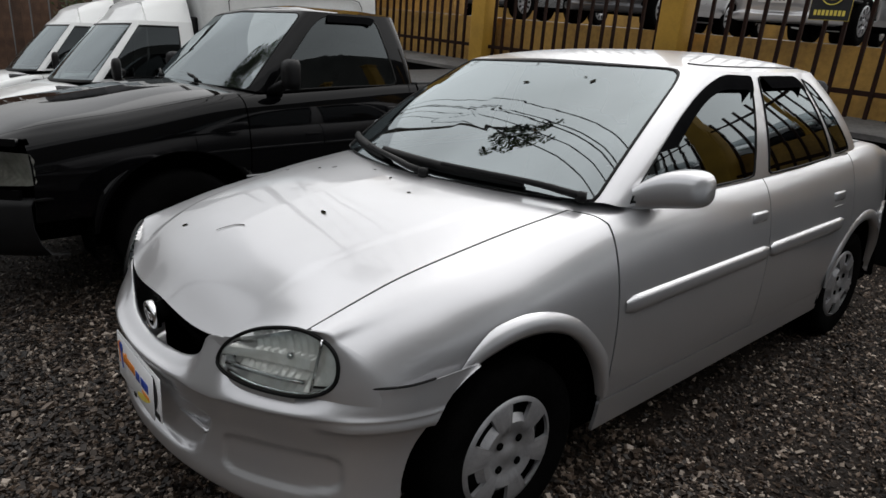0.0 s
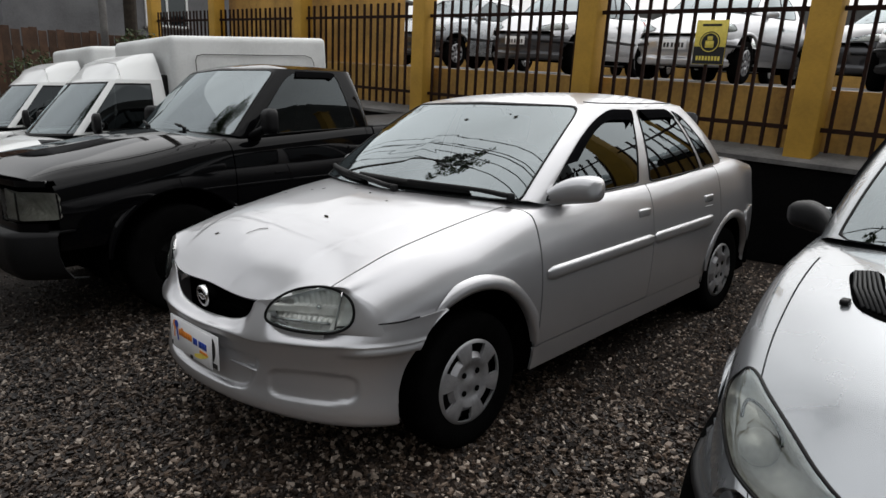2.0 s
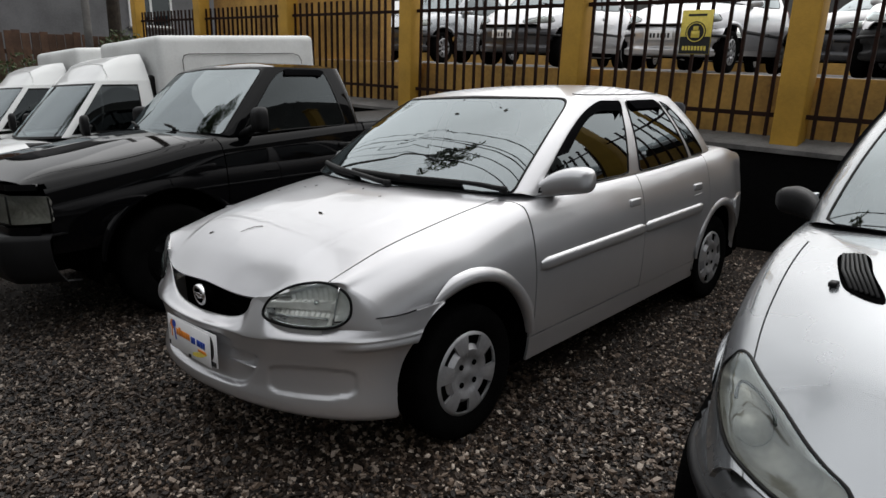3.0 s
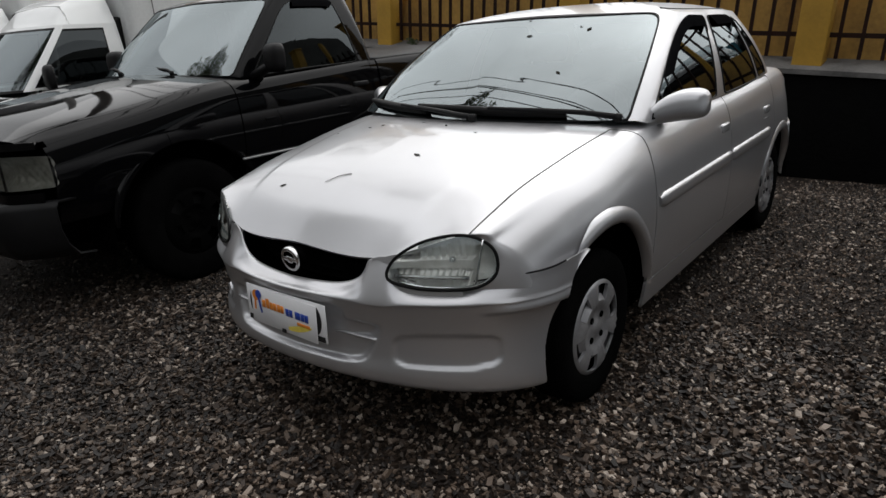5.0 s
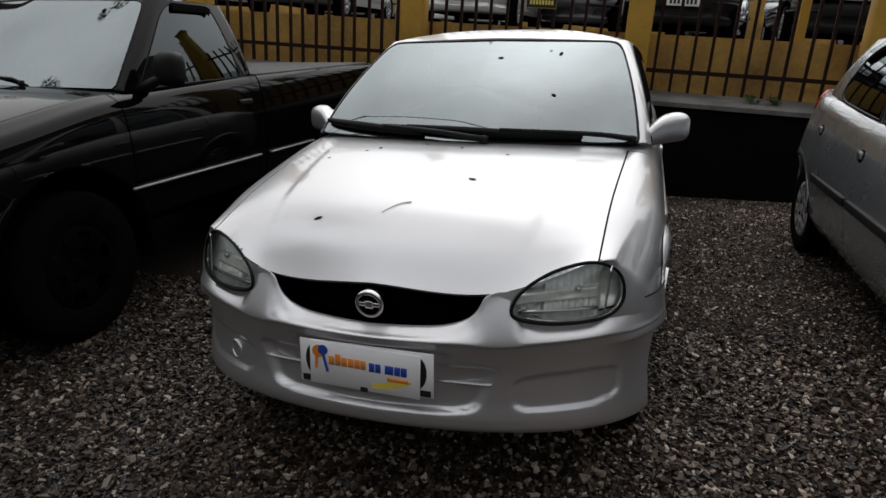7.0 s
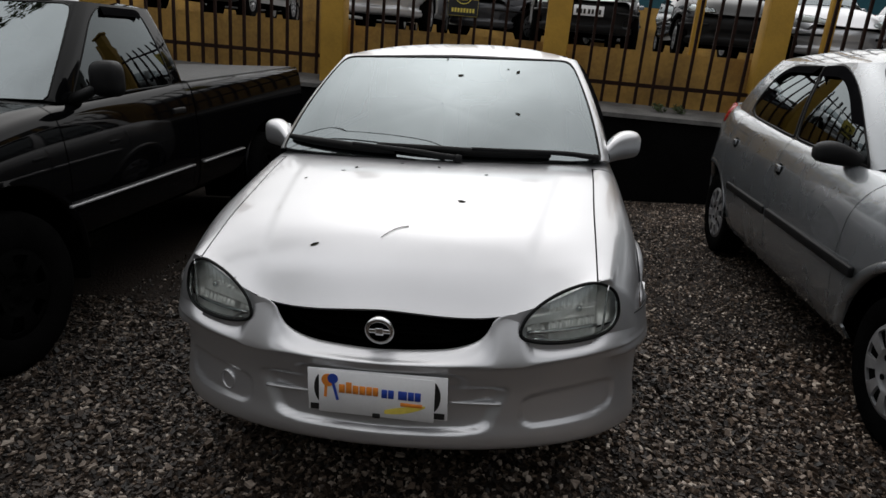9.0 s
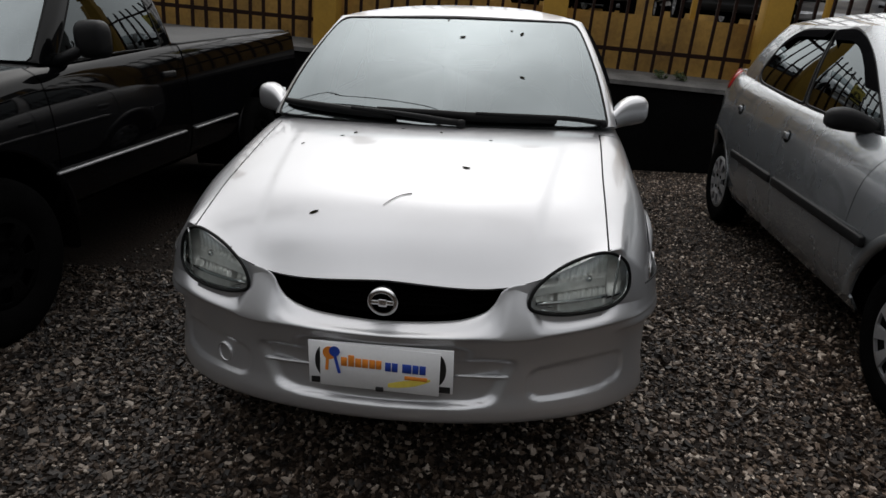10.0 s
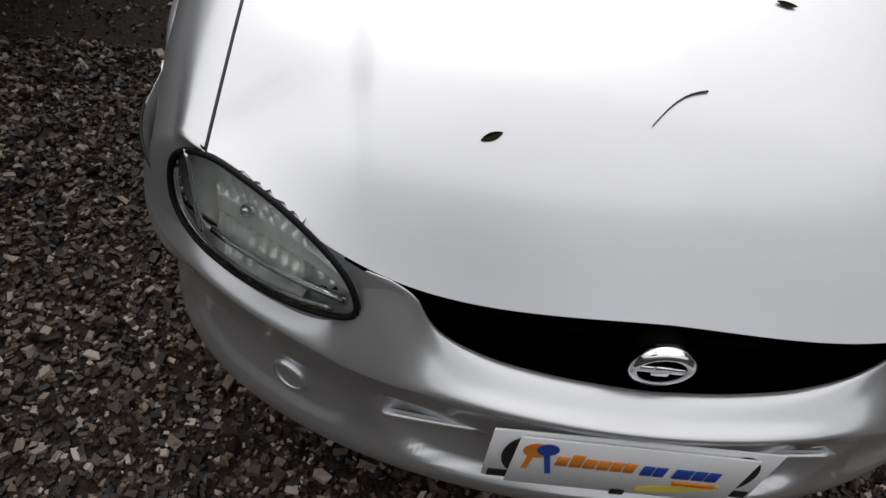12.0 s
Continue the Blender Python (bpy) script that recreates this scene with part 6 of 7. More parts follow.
        wheel(car, side * 0.67, 3.15, 0.28, 0.28, 0.172, 0.17, side, (8, 0.55, 0.85, 0.5, False))
    part("underbody", boxed(-0.70, 0.70, 0.3, 3.6, 0.24, 0.50, bevel=0.03), DARK, car)
    part("engine_bay", boxed(-0.55, 0.55, 0.22, 0.9, 0.5, 0.76, bevel=0.03), DARK, car)
    wiper(car, 0.10, 0.80, 1.035, -0.45, 0.92, 1.06)
    cabin_trim(car, 0.98, 1.0, 1.42, None, 0.66, 0.42)
    return car


first_van = build_van(LOT @ pose(-4.96, 0.0, 0.0))
second_van = copy_thing(first_van, LOT @ pose(-7.06, -0.05, 0.0))


# ---- the grey hatchback ----
HATCH_BOW = [(0.0, 1.0), (0.9, 0.65), (1.9, 0.0), (3.0, 0.0), (3.75, -0.45)]
HATCH_LINES = [
    ([(0.0, 0.54), (0.15, 0.65), (0.4, 0.74), (3.4, 0.76), (3.75, 0.66)], [(0.0, 0.24), (3.75, 0.27)]),
    ([(0.0, 0.585), (0.15, 0.69), (0.4, 0.77), (0.8, 0.79), (3.4, 0.80), (3.75, 0.70)], [(0.0, 0.32), (3.75, 0.36)]),
    ([(0.0, 0.595), (0.15, 0.705), (0.4, 0.778), (0.8, 0.815), (3.3, 0.82), (3.75, 0.72)], [(0.0, 0.44), (3.75, 0.50)]),
    ([(0.0, 0.595), (0.15, 0.70), (0.4, 0.772), (0.8, 0.815), (3.2, 0.825), (3.75, 0.71)], [(0.0, 0.54), (1.0, 0.62), (3.75, 0.70)]),
    ([(0.0, 0.575), (0.15, 0.672), (0.4, 0.75), (0.8, 0.795), (3.0, 0.80), (3.75, 0.69)], [(0.0, 0.60), (0.5, 0.755), (1.0, 0.80), (2.0, 0.84), (3.75, 0.90)]),
    ([(0.0, 0.54), (0.15, 0.618), (0.4, 0.69), (0.8, 0.735), (3.0, 0.745), (3.75, 0.62)], [(0.0, 0.635), (0.3, 0.785), (0.6, 0.87), (1.0, 0.92), (2.0, 0.955), (3.0, 1.0), (3.75, 1.02)]),
    ([(0.0, 0.495), (0.15, 0.56), (0.4, 0.615), (0.8, 0.645), (3.75, 0.58)], [(0.0, 0.65), (0.3, 0.808), (0.6, 0.895), (1.0, 0.95), (2.0, 0.98), (3.75, 1.03)]),
    ([(0.0, 0.33), (3.75, 0.33)], [(0.0, 0.64), (0.3, 0.83), (0.6, 0.92), (1.0, 0.975), (2.0, 1.0), (3.75, 1.04)]),
    ([(0.0, 0.0), (3.75, 0.0)], [(0.0, 0.63), (0.3, 0.82), (0.6, 0.915), (1.0, 0.98), (2.0, 1.0), (3.75, 1.04)]),
]
HATCH_KNOTS = (0, 0.65, 0.85, 1.75, 2.7, 3.05, 3.65)
HATCH_BASE = ((0, 0.97), (0.655, 1.16), (0.715, 1.27), (0.74, 2.05), (0.70, 3.15), (0.58, 3.46), (0, 3.56))
HATCH_TOP = ((0, 1.66), (0.535, 1.75), (0.588, 1.84), (0.605, 2.15), (0.575, 2.85), (0.50, 3.06), (0, 3.14))
HATCH_Z0 = [(0, 0.985), (0.65, 0.965), (0.85, 0.94), (1.75, 0.965), (2.7, 1.01), (3.65, 1.04)]
HATCH_Z1 = [(0, 1.372), (0.9, 1.355), (3.05, 1.345), (3.65, 1.35)]


HATCH_NOSE = gridded(HATCH_LINES, HATCH_BOW, lin(-0.02, 0.30, 81), lin(4.0, 7.4, 171))
HATCH_TAIL = gridded(HATCH_LINES, HATCH_BOW, lin(3.38, 3.74, 37), lin(3.9, 5.8, 39))
HATCH_SIDE = loft(HATCH_LINES, HATCH_BOW, lin(0.0, 3.74, 60), np.array([2.5]))[:, 0]


def nose_bumper(a, length, back, prof, arches, dips=()):
    """A bumper swept round a plan ellipse of half width a and that length, then straight to back."""
    plan = [(a * math.sin(t), length - length * math.cos(t), math.sin(t) / a, -math.cos(t) / length) for t in np.linspace(0, math.pi / 2, 50)]
    plan += [(a, y, 1.0, 0.0) for y in np.linspace(length + 0.01, back, 10)]
    rows = []
    for x, y, nx, ny in plan:
        n = math.hypot(nx, ny)
        row = []
        for d, z in catmull(prof, np.linspace(0, len(prof) - 1, 40)):
            for cx, cz, hx, hz, depth in dips:
                q = (abs((x - cx) / hx) ** 4 + abs((z - cz) / hz) ** 4) ** 0.25
                t = min(max((1 - q) / 0.25, 0), 1)
                d -= depth * t * t * (3 - 2 * t)
            row.append((x + nx / n * d, y + ny / n * d, z))
        rows.append(row)
    g = np.array(rows)
    return joined([(np.concatenate([mirrored(g)[:0:-1], g], axis=0), True)], depth=0.01, arches=arches)


def build_hatch(place, colour=None, detail=1.0, label="", mirrors=None, lower=None):
    colour = colour or GREY
    label = label or "silver-grey five-door hatchback with black mirrors and rain guards"
    car = thing("hatchback_car", label, "car", "parked cars", place)
    arch_f, arch_r = (0.735, 0.295, 0.365), (3.177, 0.295, 0.36)
    arches = (arch_f, arch_r)
    k = lambda n: max(4, int(n * detail))
    lamp_line = closed([(0.230, 5.86), (0.222, 5.30), (0.20, 4.50), (0.165, 4.36), (0.11, 4.50), (0.062, 4.80), (0.034, 5.25), (0.014, 6.1), (0.012, 6.70), (0.032, 7.0), (0.08, 7.05), (0.102, 6.86), (0.122, 6.70), (0.16, 6.46), (0.20, 6.16)], 60 if detail >= 1.0 else 20)
    L = lambda ys, ts: loft(HATCH_LINES, HATCH_BOW, ys, ts)
    C = lambda ph, ss: ring(HATCH_BASE, HATCH_TOP, HATCH_KNOTS, ph, ss, HATCH_Z0, HATCH_Z1, arc=0.20)
    rim = lamp_line.mean(0) + (lamp_line - lamp_line.mean(0)) * 0.93
    hole = np.array([on_body(HATCH_NOSE, *q) for q in rim]) if detail >= 1.0 else np.zeros((3, 3))

    def clear(c):
        if detail < 1.0 or c[1] > 0.6:
            return True
        p = np.array([abs(c[0]), c[1], c[2]])
        for i, j in ((0, 1), (0, 2)):
            a, b = hole, np.roll(hole, -1, axis=0)
            hit = (a[:, j] > p[j]) != (b[:, j] > p[j])
            cross = a[:, i] + (p[j] - a[:, j]) / np.where(hit, b[:, j] - a[:, j], 1) * (b[:, i] - a[:, i])
            if np.count_nonzero(hit & (p[i] < cross)) % 2 == 0:
                return True
        return False

    part("bonnet", sheet(whole(L(lin(0.0, 0.985, k(70)), lin(6.015, 8, k(36)))), keep=clear), colour, car)
    pair("fender", L(lin(0.0, 0.827, max(30, k(76))), lin(1.0, 5.985, max(30, k(66)))), colour, car, keep=lambda c: not (c[1] < 0.60 and c[2] < 0.575) and clear(c), arches=arches)
    pair("front_door", L(lin(0.834, 2.05, k(40)), lin(1.03, 5.2, k(40))), colour, car, arches=arches)
    pair("rear_door", L(lin(2.056, 2.93, max(24, k(44))), lin(1.03, 5.2, max(24, k(50)))), colour, car, arches=arches)
    pair("quarter_panel", L(lin(2.936, 3.70, max(30, k(56))), lin(0.6, 5.98, max(30, k(70)))), colour, car, arches=arches)
    pair("sill", L(lin(0.80, 2.95, k(40)), lin(0, 1.0, 8)), colour, car, arches=arches)
    tail = L([3.62, 3.68, 3.72, 3.745], lin(0, 8, 40))
    tail[-1, :, 0] *= 0.2
    part("tailgate", sheet(whole(tail)), colour, car)
    part("rear_bumper", boxed(-0.60, 0.60, 3.30, 3.80, 0.27, 0.60, bevel=0.07, segments=4), colour, car)
    for side in (-1, 1):
        turn = (lambda b: b) if side > 0 else mirror_bm
        part("tail_lamp", turn(body_patch(HATCH_TAIL, closed([(3.42, 4.7), (3.55, 4.1), (3.66, 4.2), (3.67, 5.2), (3.58, 5.5), (3.46, 5.3)], 24 if detail >= 1.0 else 10), [(1.0, 0.001), (0.94, 0.008), (0.6, 0.012), (0, 0.012)])), RED, car)
    pair("pillar_base", L(lin(0.827, 1.40, 16), lin(5.15, 6.05, 8)), colour, car, depth=0)
    part("rear_deck", across(L(lin(2.9, 3.62, 12), lin(5.9, 8, 14))), colour, car)
    pair("rear_pillar", C(lin(2.62, 3.12, 14), lin(0, 1, 20)), colour, car, depth=0)
    for sa, sb in ((0, 0.08), (0.9, 1)):
        part("back_window_frame", across(C(lin(3.12, 3.65, 10), lin(sa, sb, 3))), colour, car)
    edge = C(lin(0, 3.65, 60), np.array([1.0]))[:, 0]
    top = roof_grid(edge, (0, 2.35), 1.428)
    part("roof", joined([(top, False), (mirrored(top), True)], depth=0), colour, car)
    part("scuttle_panel", sheet(whole(L(lin(0.985, 1.10, 8), lin(5.6, 8, 24)))), PLASTIC, car)
    read = cabin_reader(C, 3.65)
    around = 92 if detail >= 1.0 else 40
    front = [(0.865, 0.03, 0.03, 0.03), (1.70, 0.03, 0.03, 0.03), (1.70, 0.93, 0.04, 0.05), (0.905, 0.94, 0.50, 0.42)]
    rear = [(1.765, 0.03, 0.03, 0.03), (2.47, 0.06, 0.22, 0.30), (2.44, 0.90, 0.35, 0.35), (1.765, 0.93, 0.03, 0.03)]
    pane(car, read, "windscreen", WIND_GLASS, (-0.70, 0.70, 0, 1), [(-0.61, 0.004, 0.06, 0.03), (0.61, 0.004, 0.03, 0.06), (0.625, 0.966, 0.12, 0.07), (-0.625, 0.966, 0.07, 0.12)], colour, sides=(1,), n=around)
    pane(car, read, "front_window", GLASS, (0.70, 1.733, 0, 1), front, colour, seal=0.026, n=around)
    pane(car, read, "rear_window", GLASS, (1.733, 2.62, 0, 1), rear, colour, seal=0.026, n=around)
    g = C(lin(3.12, 3.65, 12), lin(0.08, 0.90, 6))
    part("back_window", joined([(g, False), (mirrored(g), True)], depth=0), GLASS, car)
    part("underbody", boxed(-0.70, 0.70, 0.45, 3.5, 0.20, 0.34, bevel=0.03), DARK, car)
    part("engine_bay", boxed(-0.54, 0.54, 0.28, 1.0, 0.26, 0.70, bevel=0.04), DARK, car)
    half = lambda y, z: float(np.interp(y, HATCH_SIDE[:, 1], HATCH_SIDE[:, 0])) - 0.004
    for side in (-1, 1):
        for arch in arches:
            bm = bmesh.new()
            arch_lip(bm, side, half, *arch, 4, 120 if arch is arch_f else 174, width=0.03, out=0.006)
            part("wheel_arch", bm, colour, car)
            wheel_well(car, side, 0.5, 0.69, arch[0], arch[1], 0.385)
    prof = [(-0.16, 0.598), (-0.055, 0.602), (-0.024, 0.585), (0.0, 0.52), (-0.004, 0.42), (-0.012, 0.34), (-0.004, 0.28), (-0.03, 0.22), (-0.12, 0.20)]
    part("front_bumper", nose_bumper(0.755, 0.66, 0.70, prof, (arch_f,), ((0, 0.36, 0.42, 0.06, 0.03), (0.60, 0.36, 0.09, 0.06, 0.025))), lower or colour, car)
    part("grille", sheet(np.array([[(x, 0.10 + 0.6 * abs(x) ** 3 + 0.01 * v, 0.595 + 0.07 * v) for v in np.linspace(0, 1, 4)] for x in np.linspace(-0.36, 0.36, 24)]), depth=0.01), DARK, car)
    for side in (-1, 1):
        pts = [(side * 0.755 * math.sin(t), 0.66 - 0.66 * math.cos(t) - 0.004, 0.485) for t in np.linspace(0.55, 1.5, 16)]
        bm = bmesh.new()
        tube(bm, [*pts, (side * 0.758, 0.69, 0.485)], 0.016, 8, flat=1.2)
        part("bumper_strip", bm, PLASTIC, car, "black rubbing strip")
    # swept-back lamps
    for side in (1, -1):
        lamp = new("headlamp")
        lamp.parent = car
        turn = (lambda b: b) if side > 0 else mirror_bm
        part("reflector", turn(body_patch(HATCH_NOSE, lamp_line, [(1.0, 0.0015), (0.86, 0.0015), (0.83, -0.012), (0.6, -0.04), (0.3, -0.05), (0, -0.05)] if detail >= 1.0 else [(1.0, 0.0015), (0.5, 0.003), (0, 0.003)])), HAZED, lamp)
        part("lens", turn(body_patch(HATCH_NOSE, lamp_line, [(1.0, 0.003), (0.93, 0.008), (0.7, 0.013), (0.4, 0.015), (0, 0.015)] if detail >= 1.0 else [(1.0, 0.003), (0.9, 0.010), (0, 0.014)])), LENS, lamp, "clear lamp lens, slightly hazed")
        loop = [on_body(HATCH_NOSE, *q, 0.002) for q in lamp_line]
        bm = bmesh.new()
        tube(bm, [*loop, loop[0], loop[1]], 0.005, 6, caps=False)
        part("gasket", turn(bm), SEAL, lamp)
        if detail >= 1.0:
            bm = bmesh.new()
            at = on_body(HATCH_NOSE, 0.10, 6.0, -0.030)
            bmesh.ops.create_uvsphere(bm, u_segments=18, v_segments=12, radius=0.040, matrix=Matrix.Translation(at))
            part("projector", turn(bm), HAZED, lamp)
            bm = bmesh.new()
            bow_ = [on_body(HATCH_NOSE, 0.125 + 0.045 * math.sin(w), 5.95 + 0.45 * math.cos(w), -0.006) for w in np.linspace(0, math.pi, 12)]
            tube(bm, bow_, 0.004, 6)
            part("lamp_brow", turn(bm), STEEL, lamp)
        mirror_pod(car, side, [(0.665, 1.33, 0.93, 0.045, 0.018), (0.69, 1.35, 0.938, 0.042, 0.022), (0.715, 1.39, 0.952, 0.055, 0.036), (0.75, 1.425, 0.970, 0.062, 0.044), (0.80, 1.45, 0.98, 0.066, 0.050), (0.85, 1.46, 0.98, 0.050, 0.042), (0.872, 1.465, 0.98, 0.025, 0.024)], mirrors or PLASTIC)
        for y0, y1 in ((1.02, 2.03), (2.07, 2.78)):
            part("side_moulding", boxed(side * 0.826 - 0.010, side * 0.826 + 0.012, y0, y1, 0.545, 0.590, bevel=0.008, segments=2), PLASTIC, car, "black side moulding")
        for y, z in ((2.0, 0.80), (2.80, 0.83)):
            h = new("door_handle")
            h.parent = car
            bm = bmesh.new()
            lathe(bm, [(0.0001, -0.004), (0.036, 0.0), (0.040, 0.008), (0.0001, 0.012)], 20, Matrix.Translation((side * 0.800 - (0.0 if side > 0 else 0.010), y, z)))
            part("handle_cup", bm, DARK, h)
            part("handle_grip", boxed(side * 0.812 - 0.008, side * 0.812 + 0.008, y - 0.034, y + 0.034, z - 0.006, z + 0.034, bevel=0.010, segments=2), colour, h)
        for y in (0.735, 3.177):
            wheel(car, side * 0.685, y, 0.285, 0.285, 0.182, 0.175, side, (9, 0.48, 0.88, 0.5, False))
    wiper(car, 0.25, 1.02, 1.0, -0.35, 1.11, 1.03)
    wiper(car, 0.60, 1.10, 0.975, 0.05, 1.03, 1.01)
    if detail >= 1.0:
        cabin_trim(car, 1.30, 0.94, 1.95, 2.72, 0.64)
        for side in (1, -1):
            guard(car, read, front, 0.50, 0.93, 0.24, side)
            guard(car, read, rear, 0.52, 0.76, 0.22, side)
        # the vent in the bonnet by the windscreen
        side_a, side_b = ((0.57, 6.60), (0.66, 6.48), (0.76, 6.42)), ((0.55, 6.84), (0.68, 6.70), (0.785, 6.60))
        vent = new("bonnet_vent")
        vent.parent = car
        part("vent_well", mirror_bm(body_patch(L, closed([*side_a, *side_b[::-1]], 40), [(1.06, 0.001), (0.98, 0.006), (0.92, 0.003), (0, 0.003)])), DARK, vent)
        for q in lin(0.12, 0.88, 6):
            bm = bmesh.new()
            tube(bm, [on_body(L, a[0] + (b[0] - a[0]) * q, a[1] + (b[1] - a[1]) * q, 0.006) for a, b in zip(side_a, side_b)], 0.0045, 6)
            part("vent_slat", mirror_bm(bm), PLASTIC, vent)
        bm = bmesh.new()
        at = on_body(L, 0.575, 6.50, 0.004)
        box(bm, at[0] - 0.010, at[0] + 0.010, at[1] - 0.016, at[1] + 0.016, at[2] - 0.006, at[2] + 0.008, bevel=0.005, segments=2)
        part("washer_nozzle", mirror_bm(bm), PLASTIC, car)
    return car


hatchback = build_hatch(LOT @ pose(2.50, 0.03, 0.01))


# ---- cars on the raised yard ----
YARD_CARS = (
    (-7.75, 8.0, 4, 1.02, GREY, DARK_PAINT, "grey hatchback with a dark bumper in the raised yard"),
    (-4.85, 7.9, 6, 1.04, SILVER, DARK_PAINT, "silver hatchback with a dark bumper in the raised yard"),
    (-2.00, 7.7, 2, 0.98, SILVER, None, "silver hatchback close behind the fence"),
    (-0.95, 10.6, -28, 1.05, DARK_PAINT, None, "dark grey hatchback parked askew in the raised yard"),
    (0.93, 7.9, 0, 0.97, SILVER, PLASTIC, "silver hatchback with a black plastic bumper"),
    (2.95, 8.2, -3, 0.92, BLACK_PAINT, PLASTIC, "black hatchback in the raised yard"),
    (4.95, 9.4, 5, 1.0, SILVER, None, "silver hatchback farther back in the raised yard"),
    (7.0, 8.6, 0, 1.0, GREY, None, "grey hatchback beside the silver ones"),
    (-6.3, 12.6, 8, 1.0, SILVER, None, "silver hatchback in the second row"),
    (-3.4, 12.8, 4, 1.02, WHITE_PAINT, None, "white hatchback in the second row"),
    (1.6, 13.0, -4, 1.0, GREY, None, "grey hatchback in the second row"),
)
for cx, cy, turn, size, colour, lower, label in YARD_CARS:
    m = Matrix.Translation((cx, cy, YARD_Z)) @ pose(0, 0, 0, 0, 0, turn) @ Matrix.Scale(size, 4)
    build_hatch(m, colour, 0.45, label, colour if colour is not BLACK_PAINT else None, lower)

# plates of the nearest ones
for cx, cy, z in ((-4.85, 7.9, 0.50), (-2.00, 7.7, 0.47), (0.93, 7.9, 0.47)):
    plate = thing("number_plate", "grey number plate on a car bumper, characters as bars", "plate", "number plates", pose(cx, cy - 0.018, YARD_Z + z - 0.06))
    part("plate", boxed(-0.20, 0.20, -0.006, 0.004, 0, 0.13, bevel=0.002), BOARD_WHITE, plate)
    for i in range(7):
        x = -0.165 + i * 0.048 + (0.012 if i > 2 else 0)
        part("text_bar", boxed(x, x + 0.030, -0.0085, -0.0065, 0.025, 0.085), INK_BLACK, plate, smooth=False)

# ---- walls that close the place ----
TEAL = mat("teal_wall_paint", (0.02, 0.10, 0.13), 0.8, vary=0.25, scale=2, fine=30, bump=0.2)
DULL = mat("dull_render", (0.10, 0.10, 0.095), 0.9, vary=0.4, scale=0.8, fine=12, bump=0.3)
bm = boxed(-30, 30, 17.0, 17.3, YARD_Z, 2.65)
tagged(part("wall_north_lower", bm, YELLOW_WALL, smooth=False), "yellow wall at the back of the raised yard", "wall", kind="structure")
bm = boxed(2.0, 30, 17.004, 17.304, 2.654, 3.5)
tagged(part("wall_north_teal", bm, TEAL, smooth=False), "teal painted wall above the yellow one", "wall", kind="structure")
bm = boxed(-30, 1.996, 17.004, 17.304, 2.654, 3.3)
tagged(part("wall_north_grey", bm, DULL, smooth=False), "grey rendered wall behind the raised yard", "wall", kind="structure")
# unseen wall, added behind the camera to block low sky
bm = boxed(-40, 40, -9.3, -9.0, -3.0, 6.0)
tagged(part("wall_south_blocker", bm, DULL, smooth=False), "plain rendered wall added out of view to block the low sky", "wall", kind="structure")
# unseen: added so the pickup's side and window reflect no bright sky
bm = boxed(11.0, 11.3, -1.4, 16.996, -1.0, 8.6)
tagged(part("wall_east_blocker", bm, DULL, smooth=False), "tall plain rendered wall added out of view to darken side reflections", "wall", kind="structure")
# lower unseen stretch, added to cut the sky near the horizon
bm = boxed(13.0, 13.3, -8.996, -1.4, -1.0, 5.0)
tagged(part("wall_southeast_blocker", bm, DULL, smooth=False), "plain rendered wall added out of view to shut off the horizon sky", "wall", kind="structure")

# yellow steel columns of the yard's shelter
for x, y in ((2.32, 8.05), (3.95, 8.1)):
    col = thing("shelter_column", "slim yellow steel column in the raised yard", "column", "yellow columns", pose(x, y - 0.35, YARD_Z))
    part("shaft", boxed(-0.05, 0.05, -0.05, 0.05, 0.012, 2.6, bevel=0.006), YELLOW_POST, col)
    part("foot_plate", boxed(-0.09, 0.09, -0.09, 0.09, 0, 0.012), YELLOW_POST, col, smooth=False)


# ---- board fence, house, pole ----
def board_fence(x, y0, y1, foot, top):
    fence = thing("board_fence", "old brown wooden board fence, weathered and stained", "fence", place=pose(x, y0, foot))
    h = top - foot
    n = int((y1 - y0) / 0.16)
    shapes = []
    for k in range(4):
        bm = boxed(-0.012, 0.012, 0.004, 0.154, 0, h + 0.02 * k, bevel=0.003)
        me = bpy.data.meshes.new("board")
        bm.to_mesh(me)
        bm.free()
        me.materials.append(BOARDS)
        shapes.append(me)
    for i in range(n):
        b = new("board", shapes[random.randrange(4)])
        b.parent = fence
        b.location = (random.uniform(-0.006, 0.006), i * 0.16, 0)
        b.rotation_euler = (random.uniform(-0.008, 0.008), 0, 0)
    for z in (0.4, h - 0.4):
        part("fence_rail", boxed(-0.09, -0.02, 0, n * 0.16, z, z + 0.09), BOARDS, fence, smooth=False)
    return fence


board_fence(-13.2, -8.9, 5.2, -0.9, 1.80)


